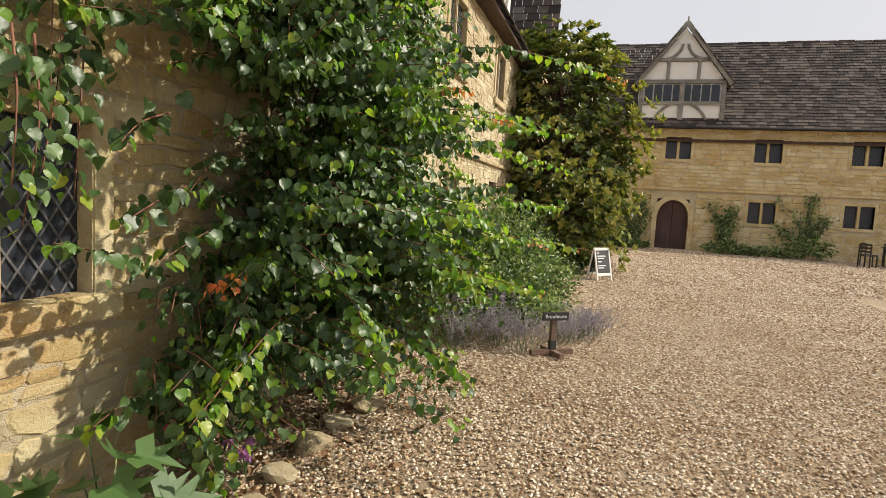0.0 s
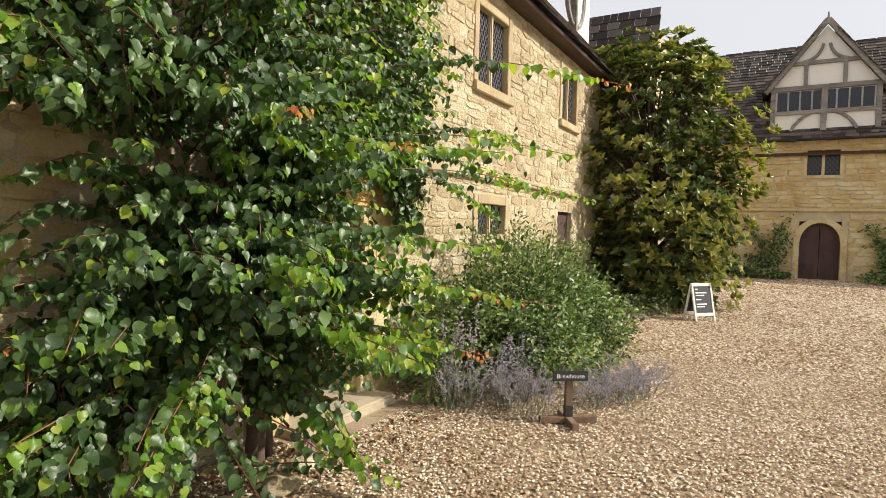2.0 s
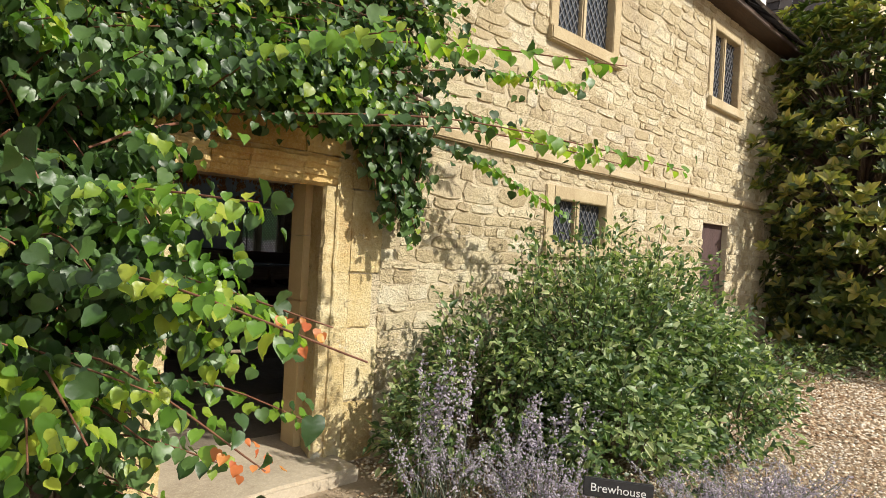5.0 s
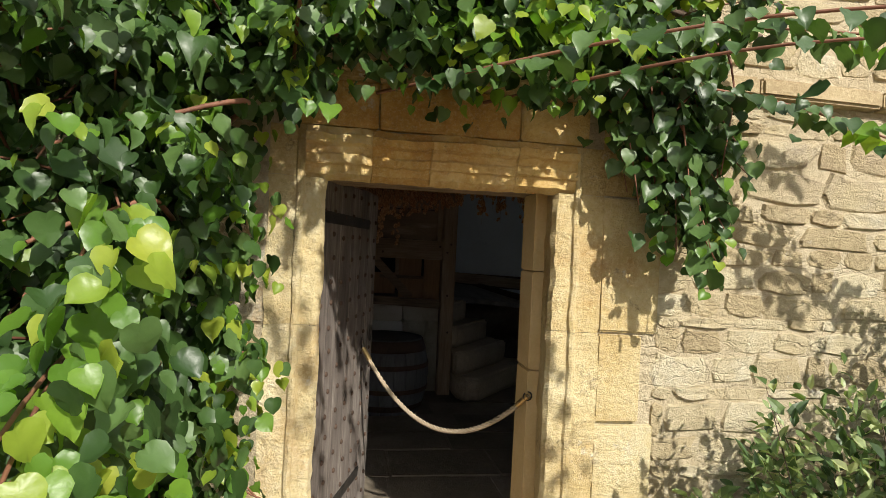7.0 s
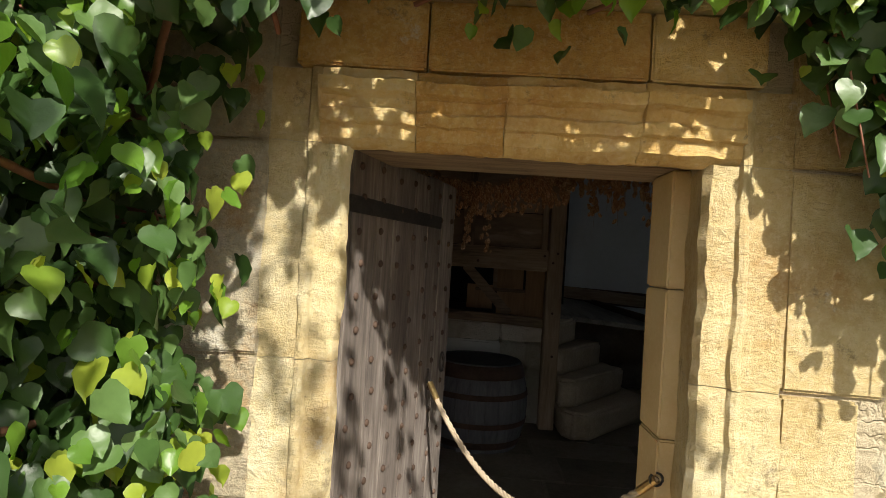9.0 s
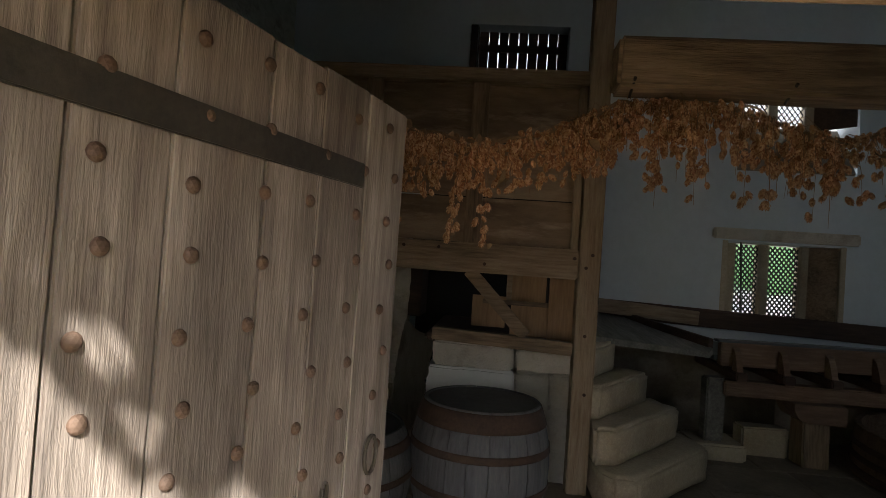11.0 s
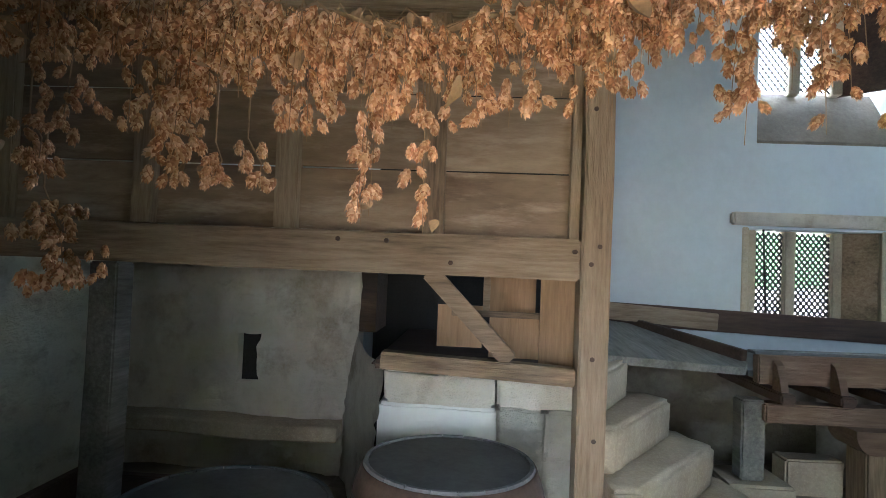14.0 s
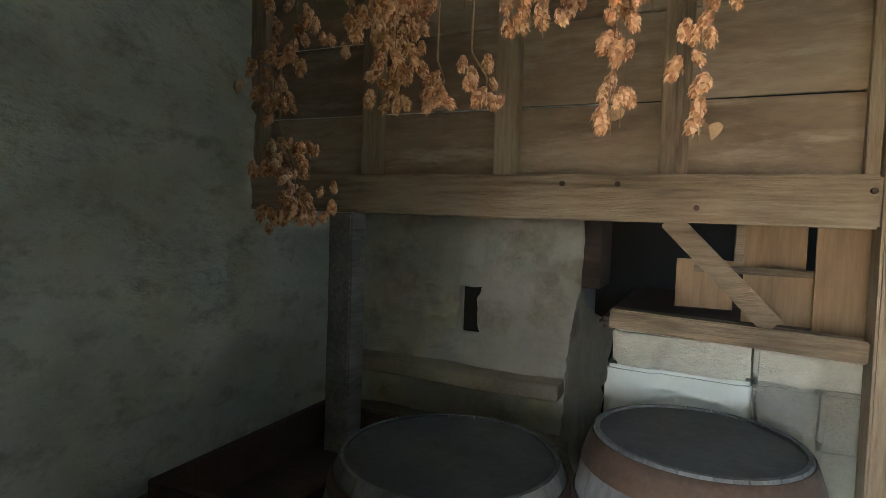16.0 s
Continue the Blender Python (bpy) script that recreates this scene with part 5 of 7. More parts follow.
def smooth_line(pts, n):
    """A smooth line through control points."""
    pts = [Vector(p) for p in pts]
    out = []
    for i in range(len(pts) - 1):
        a, b_, c, d = pts[max(i - 1, 0)], pts[i], pts[i + 1], pts[min(i + 2, len(pts) - 1)]
        for k in range(n):
            t = k / n
            out.append(0.5 * ((2 * b_) + (c - a) * t + (2 * a - 5 * b_ + 4 * c - d) * t * t + (3 * b_ - a - 3 * c + d) * t ** 3))
    out.append(pts[-1])
    return out


line = smooth_line(STEM, 12)
part("bine", tube([p + Vector((0, 0.012 * math.sin(i * 0.9), 0.008 * math.cos(i * 0.7))) for i, p in enumerate(line)], 0.008, 0.006, 6), HOPSTEM, hop, "twisted brown stem")
part("bine", tube([p + Vector((0, 0.03 * math.sin(i * 0.5 + 1), 0.02 * math.cos(i * 0.6))) for i, p in enumerate(line)], 0.005, 0.004, 6), HOPSTEM, hop)
DROPS = [(-0.9, 0.3), (-0.66, 0.4), (-0.5, 0.32), (-0.3, 0.3), (-0.06, 0.42), (0.2, 0.22), (0.45, 0.3), (0.62, 0.22), (0.75, 0.4), (0.9, 0.25), (1.06, 0.42), (1.2, 0.2), (1.34, 0.45), (1.6, 0.3)]


def drop_at(x):
    s = 0.2
    for cx, d in DROPS:
        s = max(s, d * math.exp(-((x - cx) / 0.055) ** 2))
    return s


CP = []
hr = random.Random(4)
twigs = bmesh.new()
for i, p in enumerate(line):
    if p.x < -1.0 or p.x > 1.75:
        continue
    thin = noise.noise(Vector((p.x * 7.0, 0.3, 0.7)))
    for k in range(6 if thin > -0.05 else 3):
        d = drop_at(p.x) * hr.uniform(0.25, 1.12)
        out = Vector((hr.uniform(-0.09, 0.09), hr.gauss(0, 0.08), 0))
        tube([p, p + out * 0.6 + Vector((0, 0, 0.01)), p + out + Vector((0, 0, -d * 0.5)), p + out * 1.1 + Vector((0, 0, -d))], 0.0016, 0.001, 3, twigs)
        m = max(2, int(d / 0.03))
        for j in range(m):
            s = hr.random()
            q = p + out * min(1, s * 2) + Vector((hr.gauss(0, 0.015), hr.gauss(0, 0.015), 0.02 - d * s))
            CP.append(q)
# heavier bunches at the dark end of the garland
for top, bot, rad, n in (((-0.934, 2.35, 2.362), (-0.904, 2.3, 1.874), 0.07, 46), ((-1.028, 2.35, 1.916), (-0.956, 2.3, 1.803), 0.06, 22), ((-0.978, 2.35, 1.738), (-0.879, 2.3, 1.53), 0.075, 52), ((-0.719, 2.35, 2.258), (-0.638, 2.3, 1.91), 0.1, 60), ((-0.632, 2.35, 2.008), (-0.64, 2.3, 1.774), 0.06, 34), ((-0.463, 2.35, 1.877), (-0.41, 2.3, 1.746), 0.035, 12), ((-0.544, 2.35, 1.865), (-0.523, 2.3, 1.766), 0.035, 12)):
    top, bot = Vector(top), Vector(bot)
    tube([top + Vector((0, 0, 0.15)), top, top.lerp(bot, 0.5) + Vector((0.02, 0, 0)), bot], 0.003, 0.0015, 4, twigs)
    for j in range(n):
        s = hr.random() ** 0.8
        CP.append(top.lerp(bot, s) + Vector((hr.gauss(0, rad * 0.55), hr.gauss(0, rad * 0.5), hr.gauss(0, 0.015))))
part("stalks", twigs, HOPSTEM, hop, "thin dry stalks")
CP = np.array([tuple(q) for q in CP])
# each cone is a spindle of overlapping papery bracts


def cone_shape(seed):
    r = random.Random(seed)
    vs, fs = [], []
    core = [(0.02, 0.06), (0.3, 0.3), (0.65, 0.28), (1.0, 0.03)]
    for h_, rad in core:
        for k in range(5):
            a = 2 * math.pi * k / 5
            vs.append((rad * math.cos(a), rad * math.sin(a), -h_))
    for i in range(3):
        for k in range(5):
            a, b_, c, d = i * 5 + k, i * 5 + (k + 1) % 5, i * 5 + 5 + k, i * 5 + 5 + (k + 1) % 5
            fs += [(a, b_, d), (a, d, c)]
    for tier, (h_, rad) in enumerate(((0.05, 0.24), (0.22, 0.36), (0.4, 0.4), (0.58, 0.36), (0.74, 0.24))):
        for k in range(5):
            a = 2 * math.pi * (k + 0.5 * (tier % 2)) / 5 + r.uniform(-0.15, 0.15)
            w, q, n0 = r.uniform(0.5, 0.62), rad * r.uniform(0.9, 1.15), len(vs)
            vs.append((q * 0.62 * math.cos(a), q * 0.62 * math.sin(a), -h_ + 0.03))
            vs.append((q * math.cos(a - w), q * math.sin(a - w), -h_ - 0.12))
            vs.append((q * 1.08 * math.cos(a), q * 1.08 * math.sin(a), -h_ - r.uniform(0.24, 0.34)))
            vs.append((q * math.cos(a + w), q * math.sin(a + w), -h_ - 0.12))
            vs.append((q * 1.1 * math.cos(a), q * 1.1 * math.sin(a), -h_ - 0.1))
            fs += [(n0, n0 + 1, n0 + 4), (n0 + 1, n0 + 2, n0 + 4), (n0 + 2, n0 + 3, n0 + 4), (n0 + 3, n0, n0 + 4)]
    return np.array(vs), np.array(fs)


shapes = [cone_shape(k) for k in range(5)]
shape_obs = []
JV, JF, off, made_ = [], [], 0, 0
order = list(range(len(CP)))
hr.shuffle(order)
for k in order:
    q, L = CP[k], hr.uniform(0.027, 0.041)
    m = Euler((hr.gauss(0, 0.35), hr.gauss(0, 0.35), hr.uniform(0, 6.28))).to_matrix()
    if made_ < 290 and -0.8 < q[0] < 1.1:
        if made_ < 5:
            o = mesh_np("hop_cone", shapes[made_][0], shapes[made_][1], HOP, hop)
            shape_obs.append(o)
        else:
            o = hr.choice(shape_obs).copy()
            scene.collection.objects.link(o)
        o.matrix_basis = Matrix.Translation(q) @ m.to_4x4() @ Matrix.Diagonal((L * 0.8, L * 0.8, L * 1.15, 1))
        made_ += 1
    else:
        v, f = shapes[hr.randrange(5)]
        JV.append((v * (L * 0.8, L * 0.8, L * 1.15)) @ np.array(m).T + q)
        JF.append(f + off)
        off += len(v)
tagged(mesh_np("hop_cones", np.concatenate(JV), np.concatenate(JF), HOP, hop), "papery orange-brown hop cones", kind="stuff")
nl = 90
idx = rng.integers(0, len(CP), nl)
V, F = scatter(CP[idx] + rng.normal(0, 0.02, (nl, 3)), rng.normal(0, 1, (nl, 3)) + (0, 0, -1.2), rng.normal(0, 1, (nl, 3)), rng.uniform(0.02, 0.05, nl), HEART_V, HEART_F, 1.2)
mesh_np("dry_leaves", V, F, HOPSTEM, hop, "shrivelled brown leaves")


# ---- wall-trained shrub ----
vine = thing("wall_shrub", "spreading wall shrub with heart-shaped green leaves", "shrub")
TR = [(-1.12, -0.3, -0.02), (-1.1, -0.28, 0.5), (-1.2, -0.24, 1.1), (-1.15, -0.2, 1.8), (-1.22, -0.2, 2.6), (-1.15, -0.2, 3.6), (-1.2, -0.2, 4.6)]
trunk_line = smooth_line(TR, 6)
part("trunk", tube([p + noise.noise_vector(p * 4) * 0.02 for p in trunk_line], 0.075, 0.03, 10), BARK, vine, "gnarled brown trunk", smooth=True)
part("trunk", tube([Vector((-0.95, -0.25, -0.02)), Vector((-0.98, -0.2, 0.6)), Vector((-1.02, -0.15, 1.4)), Vector((-0.95, -0.13, 2.3)), Vector((-0.5, -0.12, 2.72)), Vector((0.4, -0.12, 2.75)), Vector((1.3, -0.12, 2.6))], 0.05, 0.015, 8), BARK, vine, smooth=True)

br = random.Random(8)
BR = []


def add_branch(a, tip, lift=0.15, young=0.22, red=False, size=0.085, gap=0.034):
    a, tip = Vector(a), Vector(tip)
    mid = a.lerp(tip, 0.5) + Vector((br.uniform(-.06, .06), br.uniform(-.06, .06), lift))
    BR.append((smooth_line([a, mid, tip], max(6, int((tip - a).length / 0.12))), young, red, size, gap))


# long sprays reaching out over the gravel
SIDE = []
for a, tip, lift, red in (
        ((-1.15, -0.3, 1.25), (-0.84, -2.4, 1.3), 0.12, True), ((-1.05, -0.25, 1.3), (-0.66, -1.98, 1.3), 0.1, True), ((-1.15, -0.3, 0.95), (-0.85, -2.0, 0.95), 0.15, True),
        ((-0.9, -0.3, 2.75), (0.5, -2.48, 2.83), 0.2, True), ((-0.3, -0.2, 2.2), (1.42, -2.0, 2.0), 0.12, False),
        ((-0.5, -0.2, 2.35), (0.6, -2.1, 2.32), 0.14, False), ((-1.2, -0.3, 2.2), (-2.05, -1.6, 2.26), 0.1, True),
        ((-1.2, -0.25, 2.1), (-1.34, -1.75, 2.18), 0.1, True), ((-1.0, -0.3, 0.75), (-0.35, -1.4, 0.82), 0.12, False),
        ((-1.2, -0.35, 0.5), (-1.5, -1.6, 0.38), 0.2, False), ((-1.2, -0.35, 0.95), (-1.67, -2.05, 1.08), 0.14, False),
        ((-1.3, -0.35, 0.9), (-2.75, -1.45, 0.75), 0.15, False), ((-1.2, -0.3, 1.5), (-0.95, -2.1, 1.62), 0.1, False),
        ((0.0, -0.2, 2.4), (2.1, -1.0, 2.25), 0.1, False),
        ((0.3, -0.2, 2.35), (2.3, -0.6, 1.85), 0.15, False), ((0.2, -0.2, 2.5), (2.0, -0.9, 2.75), 0.1, False),
        ((-1.2, -0.3, 2.8), (-1.9, -1.3, 2.95), 0.15, False),
        ((-1.2, -0.35, 1.35), (-2.17, -1.88, 1.5), 0.12, False), ((-1.1, -0.3, 0.9), (-1.22, -1.87, 1.05), 0.12, False), ((-0.6, -0.25, 2.1), (-0.35, -1.86, 2.25), 0.12, False), ((0.1, -0.2, 2.2), (1.3, -1.72, 2.03), 0.1, False), ((-1.5, -0.3, 0.8), (-3.38, -0.85, 0.64), 0.15, False), ((-1.3, -0.3, 2.0), (-1.84, -0.95, 2.1), 0.1, False),
        ((-1.1, -0.3, 1.3), (-0.7, -1.77, 1.27), 0.1, False), ((-1.3, -0.3, 1.3), (-2.95, -0.7, 1.15), 0.1, True), ((-1.3, -0.3, 2.6), (-3.6, -0.75, 2.35), 0.2, False)):
    add_branch(a, tip, lift, 0.42, red, gap=0.02 if tip[0] > -1.0 and tip[2] < 1.8 else 0.022, size=0.058 if tip[0] > -1.0 and tip[2] < 1.8 else 0.074)
    for k in range(2 if tip[0] < -1.2 else 0):
        near_tip = Vector(a).lerp(Vector(tip), br.uniform(0.6, 0.85)) + Vector((br.uniform(-.12, .12), br.uniform(-.08, .08), br.uniform(-.1, .06)))
        SIDE.append((a, near_tip, lift))
for a, tip, lift in SIDE:
    add_branch(a, tip, lift, 0.3, False, gap=0.026, size=0.074)
# general mass: short sprays all through the crown, none in the way to the door
tries = 0
while len(BR) < 520 and tries < 12000:
    tries += 1
    x, z = br.uniform(-2.75, 0.1), br.triangular(0.12, 5.0, 1.1)
    if noise.noise(Vector((x * 1.8, 4.2, z * 1.8))) > 0.2:
        continue
    wide = max(0.0, 1 - abs((x + 1.4) / 1.6) ** 2.6)
    deep = (0.25 + 1.05 * wide * (1.0 if z < 3.2 else 0.75)) * (1.0 if x < -1.15 else 0.6)
    y = -0.08 - deep * br.random() ** 1.2
    if x > -0.72 and z < 2.3:
        continue
    if x < -2.62 and 0.85 < z < 2.2:
        continue
    if x > -0.75:
        y = max(y, -0.38)
    side = (x + 1.2) * 0.7
    tip = Vector((x + side * 0.4 + br.uniform(-0.45, 0.45), y - br.uniform(0.1, 0.5), z + br.uniform(-0.18, 0.22)))
    if tip.x > -0.7 and tip.z < 2.2:
        continue
    if tip.x > -0.7:
        tip.y = max(tip.y, -0.6)
    if tip.x < -2.7 - 0.3 * abs(tip.y) and 0.7 < tip.z < 2.2:
        continue
    root = Vector((x * 0.75 - 1.2 * 0.25, y * 0.4, z - 0.1))
    add_branch(root, tip, br.uniform(0.02, 0.14), br.uniform(0.0, 0.14), size=0.07)
# shoots round the leaded window and along the wall's foot
for tip in ((-3.4, -0.35, 0.55), (-3.2, -0.6, 0.7), (-2.9, -0.5, 0.45), (-3.0, -0.75, 0.9), (-2.8, -0.4, 0.8), (-3.5, -0.4, 2.3), (-3.7, -0.3, 2.6), (-3.2, -0.5, 2.45), (-3.0, -0.4, 2.2), (-3.9, -0.35, 2.9), (-3.3, -0.3, 3.1), (-2.9, -0.35, 2.7), (-3.25, -0.55, 1.28), (-2.95, -0.6, 1.1), (-2.7, -0.5, 1.0), (-2.75, -0.45, 1.9), (-2.8, -0.35, 1.6)):
    add_branch((-2.0 + br.uniform(-.2, .2), -0.3, tip[2] + br.uniform(-0.1, 0.25)), tip, 0.12, 0.12, tip[2] == 1.1)
for k in range(46):
    x, z = br.uniform(-3.15, -2.2), br.uniform(0.15, 0.95)
    add_branch((x * 0.8 - 0.3, -0.2, z + br.uniform(0.0, 0.2)), (x, -br.uniform(0.3, 0.95), z), 0.08, br.uniform(0.0, 0.2), size=0.07)
for k in range(10):
    x = br.uniform(-4.1, -3.3)
    add_branch((x + 0.3, -0.12, 2.9), (x, -br.uniform(0.15, 0.4), br.uniform(1.55, 2.4)), 0.05, 0.1)
for a, tip in (((-3.633, -0.35, 2.155), (-3.797, -0.5, 1.46)), ((-3.477, -0.3, 2.2), (-3.684, -0.45, 1.659)), ((-3.754, -0.4, 2.157), (-3.872, -0.55, 1.595)), ((-2.88, -0.3, 1.159), (-3.64, -0.45, 1.388)), ((-2.951, -0.35, 1.974), (-3.382, -0.5, 1.795)), ((-2.827, -0.35, 1.624), (-3.394, -0.5, 1.448))):
    add_branch(a, tip, 0.02, 0.1, gap=0.03, size=0.075)
# foliage lying on the wall over the door and beside it
for i in range(46):
    x = br.uniform(-0.55, 1.25)
    a = (br.uniform(-0.7, 0.9), -0.12, 2.45 + br.uniform(0, 0.4))
    add_branch(a, (x, -br.uniform(0.12, 0.42), br.uniform(2.16, 3.0)), 0.06, 0.05)
for i in range(34):
    x = br.uniform(0.6, 1.15)
    add_branch((br.uniform(0.5, 1.1), -0.15, 2.6), (x, -br.uniform(0.1, 0.3), br.uniform(1.85, 2.35)), 0.05, 0.03, size=0.07)
for i in range(22):
    x = br.uniform(0.72, 1.22)
    add_branch((br.uniform(0.5, 1.1), -0.15, 2.35), (x, -br.uniform(0.14, 0.34), 1.4 + abs(x - 0.98) * 1.8 + br.uniform(0.02, 0.4)), 0.05, 0.03)
for i in range(64):
    z = br.uniform(0.35, 2.25)
    add_branch((-1.1, -0.2, z + br.uniform(-0.1, 0.3)), (br.uniform(-0.92, -0.64), -br.uniform(0.1, 0.95), z), 0.04, 0.1)

# thick overhanging sprays beside the doorway and a fringe over its head
for i in range(120):
    x, z = br.uniform(-1.25, -0.74), br.uniform(0.85, 2.6)
    y = -br.uniform(0.35, 1.0 if x < -0.88 else 0.8)
    add_branch((-1.1 + br.uniform(-.1, .1), -0.3, z + br.uniform(-0.1, 0.2)), (x, y, z), 0.06, br.choice((0.05, 0.1, 0.4)), size=0.06)
for i in range(30):
    x, z = br.uniform(-0.62, -0.22), br.uniform(1.86, 2.4)
    add_branch((-0.9 + br.uniform(-.1, .1), -0.3, z + br.uniform(0.0, 0.25)), (x, -br.uniform(0.4, 0.8), z), 0.07, br.choice((0.05, 0.1, 0.3)), size=0.066)
for i in range(26):
    z = br.uniform(0.7, 1.8)
    add_branch((-0.95 + br.uniform(-.1, .1), -0.3, z + br.uniform(0.0, 0.2)), (br.uniform(-0.72, -0.52), -br.uniform(0.4, 0.7), z), 0.05, br.choice((0.1, 0.2, 0.6)), size=0.062)
for i in range(54):
    x = br.uniform(-0.72, 0.55)
    add_branch((x * 0.8 - 0.2, -0.15, br.uniform(2.45, 2.75)), (x, -br.uniform(0.3, 0.72), br.uniform(2.12, 2.75)), 0.06, br.choice((0.08, 0.1, 0.5)), size=0.074)

# crown spreading over the wall above the doorway
for i in range(190):
    z = br.uniform(2.35, 4.5)
    x = br.uniform(-0.7, 1.25 + 0.12 * (z - 2.4))
    root = Vector((x - br.uniform(0.25, 0.7), -0.14, z - br.uniform(-0.15, 0.2)))
    add_branch(root, (x, -br.uniform(0.15, 0.62), z), 0.08, br.choice((0.1, 0.15, 0.5)), size=0.074)
# sprays hanging in front of the open leaf
for i in range(12):
    z = br.uniform(1.0, 1.5)
    add_branch((-1.0 + br.uniform(-.1, .1), -br.uniform(0.6, 1.1), z + br.uniform(0.1, 0.35)), (br.uniform(-0.78, -0.56), -br.uniform(1.2, 1.55), z), 0.06, br.choice((0.1, 0.3, 0.8)), size=0.07)

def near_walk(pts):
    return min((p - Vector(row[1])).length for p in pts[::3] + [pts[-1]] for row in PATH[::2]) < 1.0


GR, YO, RE = [], [], []
for a, tip in (((-0.672, -0.6, 2.031), (-1.056, -0.85, 1.84)), ((-0.871, -0.7, 1.726), (-1.048, -0.95, 1.613)), ((-0.836, -0.8, 1.32), (-0.9, -1.05, 1.257)), ((-1.177, -0.65, 1.472), (-1.076, -0.9, 1.491)), ((-0.896, -0.45, 1.536), (-0.991, -0.7, 1.553))):
    a, tip = Vector(a), Vector(tip)
    stem = smooth_line([Vector((-0.95, -0.16, a.z - 0.1)), a, a.lerp(tip, 0.5) + Vector((0, 0, 0.015)), tip], 5)
    part("branch", tube([q + noise.noise_vector(q * 9) * 0.006 for q in stem], 0.009, 0.005, 7), TWIG, vine, "red-brown bare stem", smooth=True)
wood = bmesh.new()
for ib, (line_, young, red, size, gap) in enumerate(BR):
    n = len(line_)
    if ib < 27:
        part("branch", tube(line_[::2] + [line_[-1]], 0.007, 0.002, 5), TWIG, vine, smooth=True)
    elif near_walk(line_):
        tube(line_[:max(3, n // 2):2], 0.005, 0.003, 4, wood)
    else:
        tube(line_[::2] + [line_[-1]], 0.006, 0.002, 4, wood)
    length = sum((line_[i + 1] - line_[i]).length for i in range(n - 1))
    m = int(length / gap)
    for j in range(m):
        s = j / max(1, m - 1)
        if s < 0.12:
            continue
        f = s * (n - 1)
        i = min(int(f), n - 2)
        p = line_[i].lerp(line_[i + 1], f - i)
        d = (line_[i + 1] - line_[i]).normalized()
        side = d.cross(Vector((0, 0, 1))).normalized() * (1 if j % 2 else -1)
        stalk = side * br.uniform(0.01, 0.05) + Vector((0, 0, br.uniform(-0.02, 0.02)))
        tipd = side * br.uniform(0.3, 1.0) + d * br.uniform(-0.1, 0.6) + Vector((0, 0, -br.uniform(0.5, 1.3)))
        nr = Vector((br.gauss(0, 0.35), -0.6 + br.gauss(0, 0.35), 0.75 + br.gauss(0, 0.3))) + side * 0.5
        sz = size * br.uniform(0.6, 1.15) * (1 - 0.35 * max(0, (s - 0.75) / 0.25))
        pack = (p + stalk, tipd, nr, sz, ib < 27)
        if red and s > 0.87:
            RE.append(pack[:3] + (sz * 0.7, True))
        elif s > 1 - young:
            YO.append(pack)
        else:
            GR.append(pack)
        if j % 3 == 0:
            q = p + Vector((br.gauss(0, 0.06), br.gauss(0, 0.06), br.gauss(0, 0.06)))
            GR.append((q, Vector((br.gauss(0, 0.6), br.gauss(0, 0.6), -1)), nr + Vector((br.gauss(0, 0.4),) * 3), size * br.uniform(0.5, 1.05), False))
tagged(part("twigs", wood, TWIG, vine, "red-brown twigs", smooth=True), kind="stuff")


def hash_of(p):
    return abs(math.sin(p.x * 127.1 + p.y * 311.7 + p.z * 74.7) * 43758.5) % 1.0


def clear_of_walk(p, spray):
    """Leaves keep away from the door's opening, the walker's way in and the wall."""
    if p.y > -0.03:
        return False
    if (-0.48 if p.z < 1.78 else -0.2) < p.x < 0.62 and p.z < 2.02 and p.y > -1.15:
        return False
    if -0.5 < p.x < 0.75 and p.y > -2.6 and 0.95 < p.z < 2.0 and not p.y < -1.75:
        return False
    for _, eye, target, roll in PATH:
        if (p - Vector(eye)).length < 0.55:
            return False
    # thin leaves whose shadow would fall on jambs, wall beside them and lower shrub
    if p.x > 0.7 and p.y > -0.45:
        return True
    land = p - sdir * (p.y / sdir.y)
    if -0.74 < land.x < 1.3 and 0.0 < land.z < 1.78 and p.y < -0.2:
        return hash_of(p) > (0.5 if spray else 0.85 if p.y < -0.9 else 0.97)
    if land.x > -1.6 and land.z < 2.4 and p.y < -1.3 and p.z > 1.9 and not spray:
        return hash_of(p) > 0.55
    return True


def leaf_mesh(name, packs, material, label, near=0):
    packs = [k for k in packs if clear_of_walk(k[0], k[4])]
    VV, FF, base = [], [], 0
    for s in range(4):
        g = packs[s::4]
        if not g:
            continue
        V, F = scatter([tuple(k[0]) for k in g], [tuple(k[1]) for k in g], [tuple(k[2]) for k in g], [k[3] for k in g], HEART_SET[s], HEART_F, 0.32)
        VV.append(V)
        FF.append(F + base)
        base += len(V)
    V, F = np.concatenate(VV), np.concatenate(FF)
    return mesh_np(name, V, F, material, vine, label, smooth=True)


near_box = [k for k in GR if -1.05 < k[0].x < -0.6 and 0.9 < k[0].z < 2.2 and k[0].y > -0.9]
br.shuffle(near_box)
near_set = {id(k) for k in near_box[:260]}
leaf_mesh("leaves", [k for k in GR if id(k) not in near_set], LEAF, "dense dark green heart-shaped leaves")
leaf_mesh("young_leaves", YO, LEAF_YOUNG, "yellow-green young leaves at the shoot ends")
leaf_mesh("autumn_leaves", RE, LEAF_RED, "orange and red leaves at the tips")
variants = []
for k in range(5):
    V, F = scatter([(0, 0, 0)], [(0, 1, 0)], [(0, 0, 1)], [1.0], HEART_SET[k % 4], HEART_F, 0.5)
    o = mesh_np("leaf", V, F, LEAF, vine, smooth=True)
    variants.append(o)
first = list(variants)
